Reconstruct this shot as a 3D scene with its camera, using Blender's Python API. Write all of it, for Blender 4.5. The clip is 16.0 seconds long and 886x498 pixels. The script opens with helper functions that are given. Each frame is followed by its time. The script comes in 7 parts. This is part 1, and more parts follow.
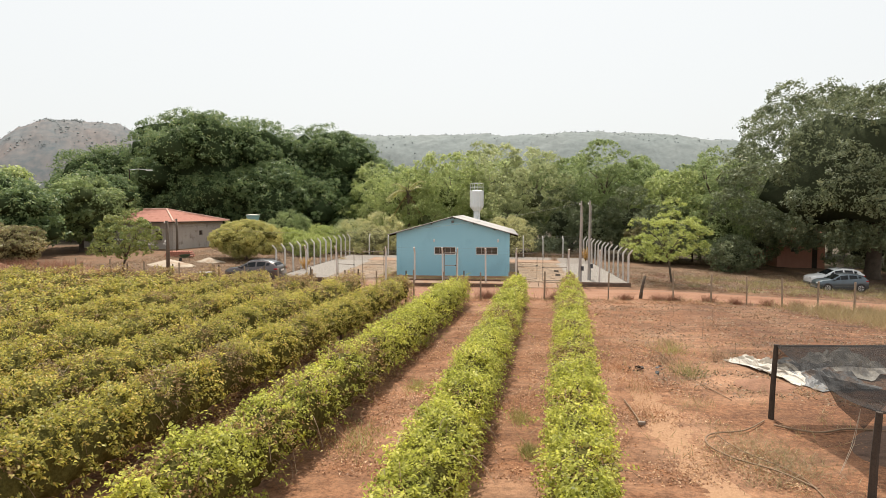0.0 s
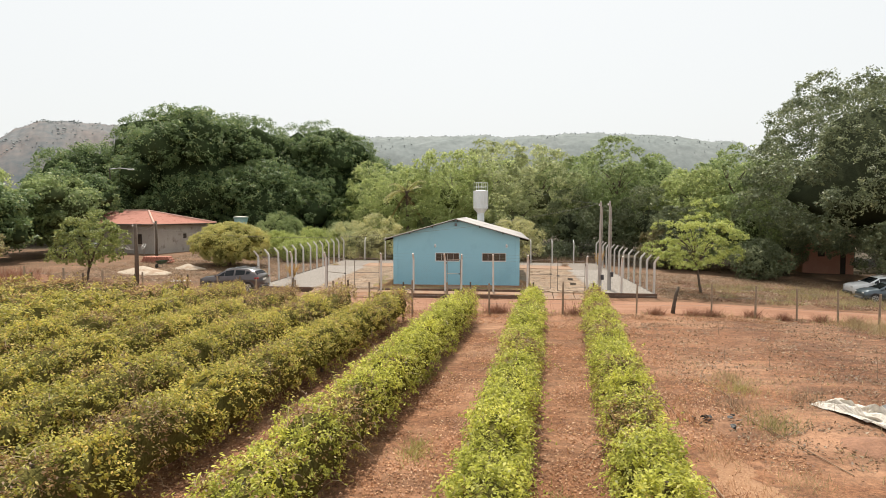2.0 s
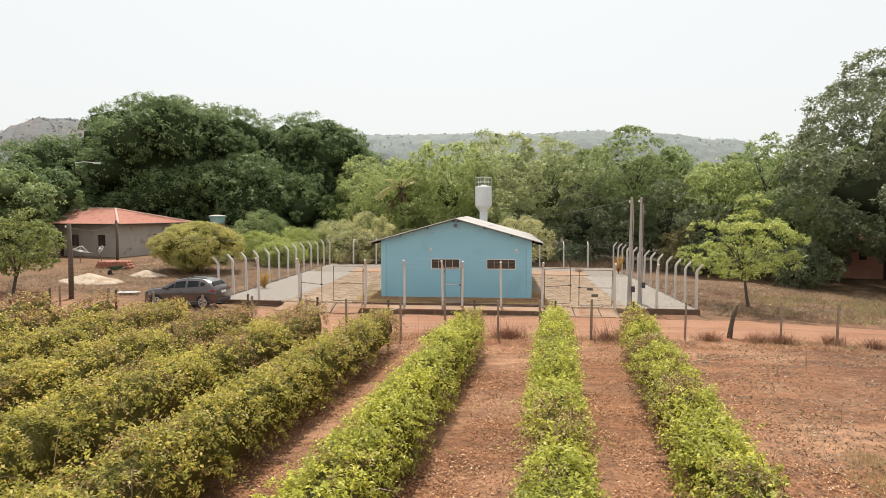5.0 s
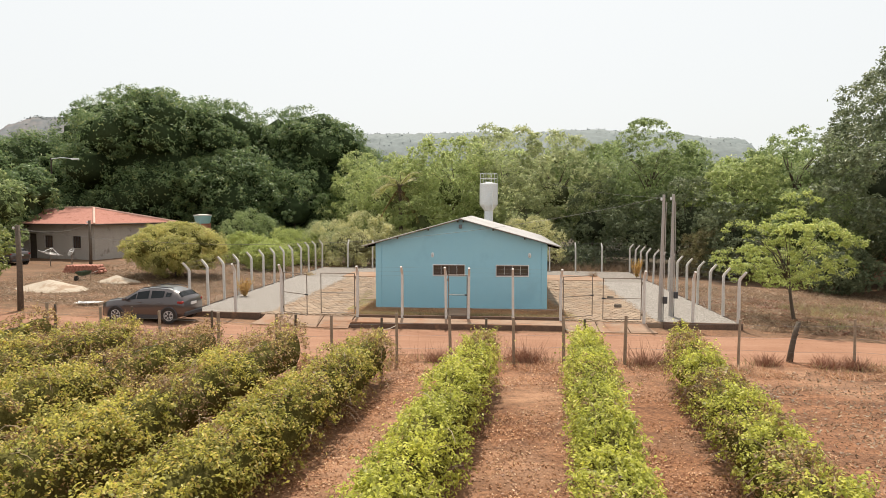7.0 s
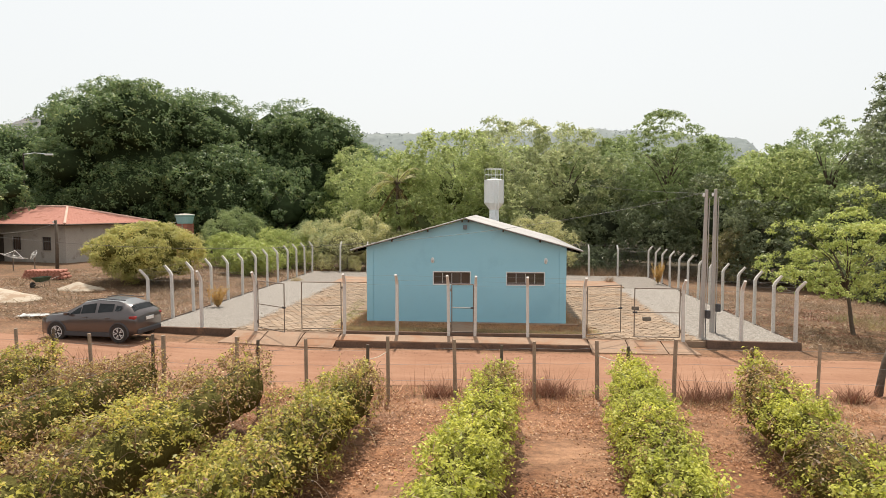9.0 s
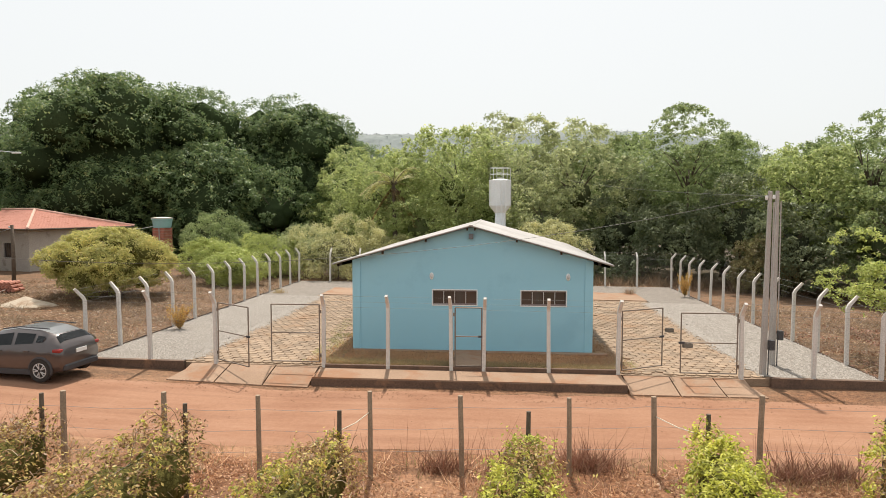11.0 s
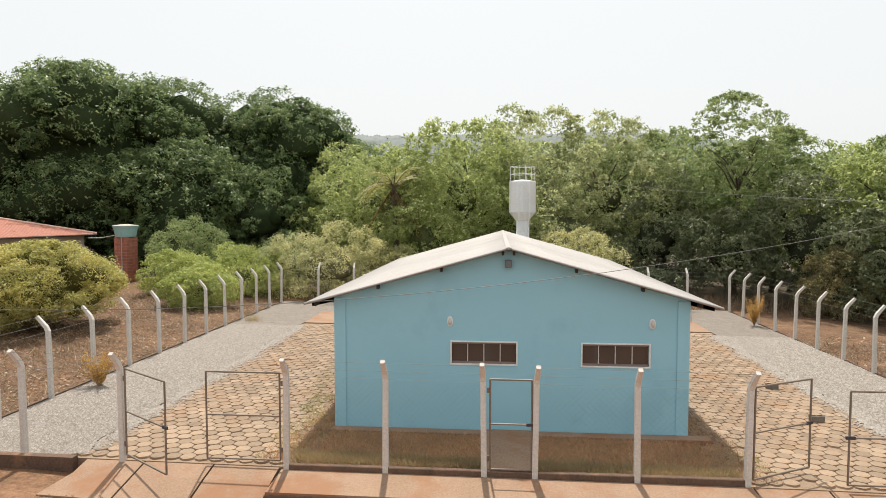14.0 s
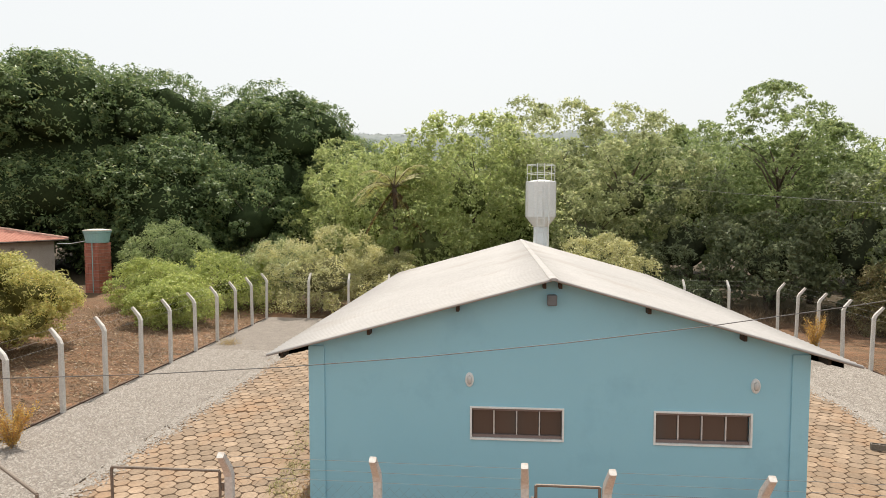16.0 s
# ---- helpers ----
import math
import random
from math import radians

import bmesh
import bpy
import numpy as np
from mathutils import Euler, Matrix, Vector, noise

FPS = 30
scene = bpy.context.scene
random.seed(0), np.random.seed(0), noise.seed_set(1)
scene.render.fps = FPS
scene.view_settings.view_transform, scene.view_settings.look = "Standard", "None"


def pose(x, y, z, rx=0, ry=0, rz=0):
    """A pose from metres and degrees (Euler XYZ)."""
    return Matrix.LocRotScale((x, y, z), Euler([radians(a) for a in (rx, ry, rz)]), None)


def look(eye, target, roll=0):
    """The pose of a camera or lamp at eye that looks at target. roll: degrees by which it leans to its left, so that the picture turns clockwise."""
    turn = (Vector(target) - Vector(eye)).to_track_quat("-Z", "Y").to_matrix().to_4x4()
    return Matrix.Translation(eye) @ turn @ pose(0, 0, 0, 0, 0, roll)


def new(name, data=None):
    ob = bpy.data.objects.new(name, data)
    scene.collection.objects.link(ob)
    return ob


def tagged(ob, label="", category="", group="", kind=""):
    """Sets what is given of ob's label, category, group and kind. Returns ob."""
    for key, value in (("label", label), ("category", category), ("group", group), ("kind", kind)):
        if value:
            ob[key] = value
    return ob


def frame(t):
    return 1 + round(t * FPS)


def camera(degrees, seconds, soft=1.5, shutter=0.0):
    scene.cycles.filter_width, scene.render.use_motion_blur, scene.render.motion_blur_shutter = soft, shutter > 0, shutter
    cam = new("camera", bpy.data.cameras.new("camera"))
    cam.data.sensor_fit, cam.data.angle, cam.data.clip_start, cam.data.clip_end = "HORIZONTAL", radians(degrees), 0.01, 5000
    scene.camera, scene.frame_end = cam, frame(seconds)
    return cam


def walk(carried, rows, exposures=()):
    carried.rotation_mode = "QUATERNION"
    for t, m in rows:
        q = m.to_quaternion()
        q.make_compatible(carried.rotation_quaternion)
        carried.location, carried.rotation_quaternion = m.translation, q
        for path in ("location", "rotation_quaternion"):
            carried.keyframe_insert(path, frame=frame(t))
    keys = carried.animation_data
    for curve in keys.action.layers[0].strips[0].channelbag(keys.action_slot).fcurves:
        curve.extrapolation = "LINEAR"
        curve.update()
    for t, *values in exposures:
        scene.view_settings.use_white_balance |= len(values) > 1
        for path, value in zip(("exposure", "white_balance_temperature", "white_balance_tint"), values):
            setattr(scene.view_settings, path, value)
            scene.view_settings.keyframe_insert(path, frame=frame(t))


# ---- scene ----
cam = camera(70.0, 16.0, soft=0.5)
ROWS = [
    (0.0, 3.060, -42.969, 4.431, 4.95, -3.46, -0.01),
    (0.5, 2.869, -41.830, 4.426, 4.93, -3.42, -0.01),
    (1.0, 2.714, -40.701, 4.434, 4.93, -3.38, -0.01),
    (1.5, 2.587, -39.592, 4.438, 4.91, -3.35, -0.01),
    (2.0, 2.499, -38.497, 4.425, 4.89, -3.30, -0.01),
    (2.5, 2.418, -37.408, 4.437, 4.88, -3.30, -0.01),
    (3.0, 2.350, -36.315, 4.457, 4.87, -3.30, -0.01),
    (3.5, 2.301, -35.253, 4.441, 4.85, -3.34, -0.01),
    (6.0, 1.837, -30.268, 4.423, 4.82, -3.49, -0.01),
    (6.5, 1.708, -29.298, 4.427, 4.81, -3.51, -0.01),
    (7.0, 1.591, -28.337, 4.422, 4.81, -3.53, -0.01),
    (7.5, 1.490, -27.389, 4.381, 4.83, -3.53, -0.01),
    (8.0, 1.378, -26.419, 4.357, 4.81, -3.52, -0.01),
    (8.5, 1.269, -25.412, 4.356, 4.80, -3.52, -0.01),
    (9.0, 1.181, -24.375, 4.340, 4.80, -3.52, -0.01),
    (11.5, 0.644, -19.175, 4.550, 4.78, -3.41, -0.01),
    (12.0, 0.477, -18.100, 4.603, 4.79, -3.38, -0.01),
    (12.5, 0.318, -17.005, 4.639, 4.80, -3.32, -0.01),
    (13.0, 0.149, -15.925, 4.683, 4.80, -3.31, -0.01),
    (13.5, -0.045, -14.843, 4.724, 4.81, -3.30, -0.01),
    (14.0, -0.262, -13.779, 4.785, 4.83, -3.28, -0.01),
    (14.5, -0.480, -12.720, 4.850, 4.83, -3.29, -0.01),
    (15.0, -0.634, -11.693, 4.923, 4.88, -3.31, -0.01),
    (15.5, -0.740, -10.742, 4.983, 4.93, -3.35, -0.01),
    (16.0, -0.836, -9.858, 5.048, 4.96, -3.40, -0.01),
]
walk(cam, [(t, pose(x, y, z, 90 + pitch, roll, yaw)) for t, x, y, z, yaw, pitch, roll in ROWS], [(0.0, 0.08), (16.0, 0.08)])

# ---- world and sun ----
SUN_EL, SUN_AZ = radians(63), radians(-6)  # azimuth from +y towards +x
world = bpy.data.worlds.new("hazy_sky")
scene.world = world
world.use_nodes = True
wt = world.node_tree
sky = wt.nodes.new("ShaderNodeTexSky")
sky.sky_type = "NISHITA"
sky.sun_disc = False
sky.sun_elevation, sky.sun_rotation = SUN_EL, SUN_AZ
sky.dust_density, sky.air_density, sky.ozone_density = 6.0, 1.0, 1.0
haze = wt.nodes.new("ShaderNodeMix")
haze.data_type = "RGBA"
haze.inputs[0].default_value = 0.8
haze.inputs[7].default_value = (9.8, 10.0, 9.9, 1)
wt.links.new(sky.outputs[0], haze.inputs[6])
wt.links.new(haze.outputs[2], wt.nodes["Background"].inputs[0])
wt.nodes["Background"].inputs[1].default_value = 0.1

sun_data = bpy.data.lights.new("sun", "SUN")
sun_data.energy, sun_data.angle, sun_data.color = 4.8, radians(1.0), (1.0, 0.93, 0.82)
sun = new("sun", sun_data)
way = Vector((math.sin(SUN_AZ) * math.cos(SUN_EL), math.cos(SUN_AZ) * math.cos(SUN_EL), math.sin(SUN_EL)))
sun.matrix_world = look(way * 60, (0, 0, 0))

# ---- materials ----
def nodes_of(name):
    m = bpy.data.materials.new(name)
    m.use_nodes = True
    t = m.node_tree
    return m, t, t.nodes["Principled BSDF"]


def add_noise(t, vec, scale, detail=5.0, rough=0.6):
    n = t.nodes.new("ShaderNodeTexNoise")
    n.inputs["Scale"].default_value, n.inputs["Detail"].default_value, n.inputs["Roughness"].default_value = scale, detail, rough
    t.links.new(vec, n.inputs["Vector"])
    return n.outputs[0]


def add_ramp(t, fac, stops):
    r = t.nodes.new("ShaderNodeValToRGB")
    while len(r.color_ramp.elements) < len(stops):
        r.color_ramp.elements.new(0.5)
    for e, (at, c) in zip(r.color_ramp.elements, stops):
        e.position, e.color = at, (*c, 1)
    t.links.new(fac, r.inputs[0])
    return r.outputs[0]


def add_mix(t, fac, a, b, mode="MIX"):
    n = t.nodes.new("ShaderNodeMix")
    n.data_type, n.blend_type = "RGBA", mode
    for sock, v in ((n.inputs[0], fac), (n.inputs[6], a), (n.inputs[7], b)):
        if isinstance(v, (int, float)):
            sock.default_value = v
        elif isinstance(v, tuple):
            sock.default_value = (*v, 1)
        else:
            t.links.new(v, sock)
    return n.outputs[2]


def coords(t):
    return t.nodes.new("ShaderNodeTexCoord").outputs["Object"]


def surface(name, c1, c2, scale=3.0, fine=40.0, rough=0.8, bump=0.2, metal=0.0, spot=None, spot_at=0.62, spot_scale=1.2, piece=0.0, depth=0.01, grain=(0.6, 1.3)):
    """Two-scale mottled surface; spot: a third colour in patches; piece: brightness spread from object to object."""
    m, t, b = nodes_of(name)
    v = coords(t)
    big = add_noise(t, v, scale)
    small = add_noise(t, v, fine, 3.0, 0.7)
    col = add_ramp(t, big, [(0.32, c1), (0.68, c2)])
    col = add_mix(t, 0.35, col, add_ramp(t, small, [(0.3, tuple(x * grain[0] for x in c1)), (0.7, tuple(min(1, x * grain[1]) for x in c2))]))
    if spot:
        f = add_ramp(t, add_noise(t, v, spot_scale, 6.0, 0.65), [(spot_at - 0.05, (0, 0, 0)), (spot_at + 0.06, (1, 1, 1))])
        col = add_mix(t, f, col, spot)
    if piece:
        info = t.nodes.new("ShaderNodeObjectInfo")
        k = add_ramp(t, info.outputs["Random"], [(0.0, (1 - piece,) * 3), (1.0, (1.0,) * 3)])
        col = add_mix(t, 1.0, col, k, "MULTIPLY")
    t.links.new(col, b.inputs["Base Color"])
    b.inputs["Roughness"].default_value, b.inputs["Metallic"].default_value = rough, metal
    if bump:
        bp = t.nodes.new("ShaderNodeBump")
        bp.inputs["Strength"].default_value, bp.inputs["Distance"].default_value = bump, depth
        t.links.new(small, bp.inputs["Height"])
        t.links.new(bp.outputs[0], b.inputs["Normal"])
    return m


INNER_SHADE = {}


def leaf_mat(name, dark, light, other, share=0.12, glow=0.35, patch=0.5, warm=1.02, even=0.4, gloss=0.28):
    """Leaves: each leaf its own tint, patches of tint over the crown, some light through the blade."""
    m, t, b = nodes_of(name)
    dark, light, other = ((min(0.8, c[0] * warm + 0.012), min(0.8, c[1] * 1.05 + 0.01), c[2] * 1.1 + 0.016) for c in (dark, light, other))
    geo = t.nodes.new("ShaderNodeNewGeometry")
    rnd = geo.outputs["Random Per Island"]
    mid = tuple((p + q) / 2 for p, q in zip(dark, light))
    dark, light = (tuple(a + (b - a) * even for a, b in zip(c, mid)) for c in (dark, light))
    other = tuple(a + (b - a) * even for a, b in zip(other, light))
    col = add_ramp(t, rnd, [(0.0, dark), (0.5, mid), (1.0 - share, light), (min(0.995, 1.0 - share + 0.02), other)])
    big = add_noise(t, coords(t), patch, 3.0)
    tint = add_ramp(t, big, [(0.35, (0.72, 0.75, 0.7)), (0.65, (1.1, 1.08, 1.0))])
    col = add_mix(t, 1.0, col, tint, "MULTIPLY")
    t.links.new(col, b.inputs["Base Color"])
    b.inputs["Roughness"].default_value = 0.45
    b.inputs["Specular IOR Level"].default_value = gloss
    tr = t.nodes.new("ShaderNodeBsdfTranslucent")
    t.links.new(col, tr.inputs[0])
    mx = t.nodes.new("ShaderNodeMixShader")
    mx.inputs[0].default_value = glow
    t.links.new(b.outputs[0], mx.inputs[1])
    t.links.new(tr.outputs[0], mx.inputs[2])
    t.links.new(mx.outputs[0], t.nodes["Material Output"].inputs[0])
    # heart colour: leaf tint cut to 0.28, painting the shade inside a crown
    INNER_SHADE[name] = surface("inner_" + name, tuple(x * 0.28 for x in dark), tuple(x * 0.28 for x in mid), 3.0, 9.0, 0.95, 0.6, depth=0.1)
    INNER_SHADE[name].node_tree.nodes["Principled BSDF"].inputs["Specular IOR Level"].default_value = 0.0
    return m


def plain(name, c, rough=0.5, metal=0.0, emit=0.0):
    m, t, b = nodes_of(name)
    f = add_noise(t, coords(t), 12.0)
    col = add_ramp(t, f, [(0.3, tuple(x * 0.85 for x in c)), (0.7, c)])
    t.links.new(col, b.inputs["Base Color"])
    b.inputs["Roughness"].default_value, b.inputs["Metallic"].default_value = rough, metal
    if emit:
        b.inputs["Emission Color"].default_value, b.inputs["Emission Strength"].default_value = (*c, 1), emit
    return m


def ground_mat():
    """Red farm soil with leaf litter, straw-covered verge beyond the road."""
    m, t, b = nodes_of("field_soil")
    v = coords(t)
    mp = t.nodes.new("ShaderNodeMapping")
    mp.inputs["Scale"].default_value = (0.55, 1.7, 1.0)
    t.links.new(v, mp.inputs[0])
    n1, n2, n3 = add_noise(t, v, 0.35, 6.0), add_noise(t, mp.outputs[0], 1.6, 8.0, 0.75), add_noise(t, v, 11.0, 8.0, 0.8)
    soil = add_ramp(t, n2, [(0.34, (0.11, 0.05, 0.026)), (0.5, (0.29, 0.138, 0.07)), (0.68, (0.44, 0.25, 0.145))])
    litter = add_ramp(t, n3, [(0.4, (0.06, 0.03, 0.018)), (0.5, (0.27, 0.14, 0.075)), (0.62, (0.48, 0.29, 0.175))])
    soil = add_mix(t, 0.6, soil, litter)
    pale = add_ramp(t, n1, [(0.45, (0, 0, 0)), (0.62, (1, 1, 1))])
    soil = add_mix(t, add_mix(t, 0.6, (0.0, 0.0, 0.0), pale), soil, (0.54, 0.36, 0.25))
    rot = add_ramp(t, add_noise(t, mp.outputs[0], 0.9, 7.0, 0.7), [(0.47, (0, 0, 0)), (0.59, (1, 1, 1))])
    soil = add_mix(t, add_mix(t, 0.42, (0.0, 0.0, 0.0), rot), soil, (0.10, 0.055, 0.032))
    clods = add_ramp(t, add_noise(t, v, 4.5, 6.0, 0.85), [(0.38, (0.35, 0.33, 0.32)), (0.5, (0.9, 0.9, 0.9)), (0.62, (1.12, 1.1, 1.08))])
    soil = add_mix(t, 0.5, soil, add_mix(t, 1.0, soil, clods, "MULTIPLY"))
    straw = add_ramp(t, n3, [(0.32, (0.04, 0.028, 0.017)), (0.5, (0.13, 0.088, 0.053)), (0.7, (0.26, 0.185, 0.115))])
    straw = add_mix(t, add_mix(t, 0.6, (0.0, 0.0, 0.0), add_ramp(t, n2, [(0.42, (0, 0, 0)), (0.6, (1, 1, 1))])), straw, soil)
    sep = t.nodes.new("ShaderNodeSeparateXYZ")
    t.links.new(v, sep.inputs[0])
    till = t.nodes.new("ShaderNodeMapRange")
    till.inputs[1].default_value, till.inputs[2].default_value = 9.5, 13.0
    t.links.new(sep.outputs[0], till.inputs[0])
    furrow = t.nodes.new("ShaderNodeMapping")
    furrow.inputs["Scale"].default_value = (0.35, 2.6, 1.0)
    t.links.new(v, furrow.inputs[0])
    turned = add_ramp(t, add_noise(t, furrow.outputs[0], 1.5, 7.0, 0.75), [(0.36, (0.40, 0.38, 0.36)), (0.52, (0.70, 0.67, 0.65)), (0.66, (1.0, 0.97, 0.95))])
    soil = add_mix(t, till.outputs[0], soil, add_mix(t, 1.0, soil, turned, "MULTIPLY"))
    trod = t.nodes.new("ShaderNodeMath")  # trodden strip beside the last row
    trod.operation = "MULTIPLY_ADD"
    t.links.new(add_noise(t, v, 1.3, 4.0), trod.inputs[0])
    trod.inputs[1].default_value = 1.3
    t.links.new(sep.outputs[0], trod.inputs[2])
    lane = t.nodes.new("ShaderNodeMath")
    lane.operation = "COMPARE"
    t.links.new(trod.outputs[0], lane.inputs[0])
    lane.inputs[1].default_value, lane.inputs[2].default_value = 7.55, 0.34
    near_end = t.nodes.new("ShaderNodeMapRange")
    near_end.inputs[1].default_value, near_end.inputs[2].default_value = -24.0, -28.0
    t.links.new(sep.outputs[1], near_end.inputs[0])
    both = t.nodes.new("ShaderNodeMath")
    both.operation = "MULTIPLY"
    t.links.new(lane.outputs[0], both.inputs[0])
    t.links.new(near_end.outputs[0], both.inputs[1])
    soil = add_mix(t, both.outputs[0], soil, add_ramp(t, n3, [(0.3, (0.34, 0.21, 0.13)), (0.7, (0.52, 0.36, 0.24))]))
    wob = t.nodes.new("ShaderNodeMath")
    wob.operation = "MULTIPLY_ADD"
    t.links.new(n1, wob.inputs[0])
    wob.inputs[1].default_value = 6.0
    t.links.new(sep.outputs[1], wob.inputs[2])
    rng = t.nodes.new("ShaderNodeMapRange")
    rng.inputs[1].default_value, rng.inputs[2].default_value = -2.0, 1.5
    t.links.new(wob.outputs[0], rng.inputs[0])
    col = add_mix(t, rng.outputs[0], soil, straw)
    # wood floor: dark litter, with the shade under the trees mixed into its colour
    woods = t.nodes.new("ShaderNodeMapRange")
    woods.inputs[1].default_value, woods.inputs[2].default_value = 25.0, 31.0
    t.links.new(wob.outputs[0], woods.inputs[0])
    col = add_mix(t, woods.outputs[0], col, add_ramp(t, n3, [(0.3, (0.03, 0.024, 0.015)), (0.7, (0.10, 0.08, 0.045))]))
    col = add_mix(t, 1.0, col, (0.95, 0.82, 0.70), "MULTIPLY")
    t.links.new(col, b.inputs["Base Color"])
    b.inputs["Roughness"].default_value = 0.95
    bp = t.nodes.new("ShaderNodeBump")
    bp.inputs["Strength"].default_value, bp.inputs["Distance"].default_value = 0.7, 0.06
    t.links.new(n3, bp.inputs["Height"])
    t.links.new(bp.outputs[0], b.inputs["Normal"])
    return m


def road_mat():
    """Packed orange earth with wheel tracks drawn out along the road."""
    m, t, b = nodes_of("packed_earth")
    v = coords(t)
    mp = t.nodes.new("ShaderNodeMapping")
    mp.inputs["Scale"].default_value = (0.06, 1.0, 1.0)
    t.links.new(v, mp.inputs[0])
    streak = add_noise(t, mp.outputs[0], 2.2, 5.0, 0.6)
    fine = add_noise(t, v, 9.0, 6.0, 0.75)
    big = add_noise(t, v, 0.5, 4.0)
    col = add_ramp(t, streak, [(0.33, (0.32, 0.145, 0.075)), (0.5, (0.42, 0.205, 0.11)), (0.66, (0.50, 0.275, 0.165))])
    col = add_mix(t, 0.3, col, add_ramp(t, fine, [(0.32, (0.25, 0.11, 0.06)), (0.68, (0.6, 0.36, 0.23))]))
    col = add_mix(t, 0.3, col, add_ramp(t, big, [(0.35, (0.33, 0.15, 0.08)), (0.65, (0.56, 0.33, 0.21))]))
    col = add_mix(t, 1.0, col, (0.66, 0.63, 0.62), "MULTIPLY")
    t.links.new(col, b.inputs["Base Color"])
    b.inputs["Roughness"].default_value = 0.95
    bp = t.nodes.new("ShaderNodeBump")
    bp.inputs["Strength"].default_value, bp.inputs["Distance"].default_value = 0.4, 0.03
    t.links.new(fine, bp.inputs["Height"])
    t.links.new(bp.outputs[0], b.inputs["Normal"])
    return m


def glass_mat(name, c, rough=0.05):
    m, t, b = nodes_of(name)
    b.inputs["Base Color"].default_value = (*c, 1)
    b.inputs["Roughness"].default_value = rough
    b.inputs["Specular IOR Level"].default_value = 0.6
    return m


def net_mat():
    """Black shade cloth: an open weave, half see-through."""
    m, t, b = nodes_of("shade_cloth")
    b.inputs["Base Color"].default_value = (0.045, 0.043, 0.042, 1)
    b.inputs["Specular IOR Level"].default_value = 0.05
    b.inputs["Roughness"].default_value = 1.0
    tr = t.nodes.new("ShaderNodeBsdfTransparent")
    mx = t.nodes.new("ShaderNodeMixShader")
    f = add_ramp(t, add_noise(t, coords(t), 3.0), [(0.3, (0.58,) * 3), (0.7, (0.76,) * 3)])
    t.links.new(f, mx.inputs[0])
    t.links.new(tr.outputs[0], mx.inputs[1])
    t.links.new(b.outputs[0], mx.inputs[2])
    t.links.new(mx.outputs[0], t.nodes["Material Output"].inputs[0])
    return m


M_GROUND, M_ROAD = ground_mat(), road_mat()
M_WALL = surface("blue_paint", (0.285, 0.55, 0.665), (0.32, 0.585, 0.695), 0.45, 60, 0.75, 0.03, spot=(0.27, 0.515, 0.63), spot_at=0.58, spot_scale=0.55, grain=(0.94, 1.04))
M_PLASTER = surface("grey_render", (0.37, 0.325, 0.29), (0.46, 0.415, 0.37), 0.7, 18, 0.9, 0.2, spot=(0.25, 0.21, 0.18))
M_ROOF = surface("fibre_cement", (0.365, 0.345, 0.33), (0.42, 0.40, 0.385), 0.5, 10, 0.85, 0.05, spot=(0.36, 0.33, 0.305), spot_at=0.58, spot_scale=0.45, grain=(0.86, 1.1))
M_CONC = surface("concrete", (0.42, 0.36, 0.30), (0.52, 0.46, 0.39), 1.5, 30, 0.9, 0.25, spot=(0.40, 0.27, 0.18), spot_at=0.6, spot_scale=1.1)
M_SLAB = surface("dusty_concrete", (0.26, 0.165, 0.105), (0.345, 0.225, 0.15), 1.0, 25, 0.9, 0.2, spot=(0.29, 0.15, 0.082), spot_at=0.56, spot_scale=0.8)
M_KERB = surface("dark_kerb", (0.085, 0.055, 0.04), (0.17, 0.105, 0.072), 2.0, 20, 0.95, 0.3, spot=(0.26, 0.145, 0.085), spot_at=0.62)
M_POST = surface("whitewashed_concrete", (0.55, 0.51, 0.47), (0.66, 0.63, 0.59), 2.0, 30, 0.85, 0.15, spot=(0.534, 0.386, 0.294), spot_at=0.66, spot_scale=2.5)
M_POLE = surface("pole_concrete", (0.36, 0.33, 0.30), (0.46, 0.43, 0.40), 1.2, 30, 0.9, 0.2, spot=(0.28, 0.24, 0.2))
M_PAVER = surface("hex_paver", (0.315, 0.225, 0.15), (0.41, 0.30, 0.21), 2.0, 40, 0.9, 0.4, piece=0.34, spot=(0.31, 0.195, 0.115), spot_at=0.56, spot_scale=0.6, grain=(0.5, 1.35))
M_BED = surface("paver_bed", (0.21, 0.145, 0.095), (0.31, 0.22, 0.15), 2.0, 30, 0.95, 0.3)
M_GRAVEL = surface("gravel_bed", (0.20, 0.17, 0.145), (0.30, 0.26, 0.225), 3.0, 38, 0.95, 1.0, depth=0.03, spot=(0.13, 0.115, 0.10), spot_at=0.56, grain=(0.4, 1.5), spot_scale=28.0)
M_STONE = surface("gravel_stone", (0.14, 0.12, 0.105), (0.45, 0.41, 0.365), 14.0, 60, 0.9, 0.2)
M_TURF = surface("turf_soil", (0.22, 0.13, 0.065), (0.36, 0.225, 0.12), 1.5, 20, 0.95, 0.4)
M_STEEL = surface("rusty_tube", (0.17, 0.13, 0.10), (0.26, 0.21, 0.17), 3.0, 30, 0.6, 0.1, 0.3)
M_WIRE = plain("wire", (0.24, 0.24, 0.235), 0.6, 0.2)
M_WOOD = surface("weathered_wood", (0.22, 0.16, 0.11), (0.37, 0.28, 0.20), 3.0, 30, 0.9, 0.4)
M_DARKWOOD = surface("dark_wood", (0.035, 0.025, 0.02), (0.075, 0.055, 0.04), 3.0, 30, 0.9, 0.4)
M_BARK = surface("bark", (0.07, 0.052, 0.038), (0.15, 0.115, 0.085), 2.0, 14, 0.95, 0.7, depth=0.03)
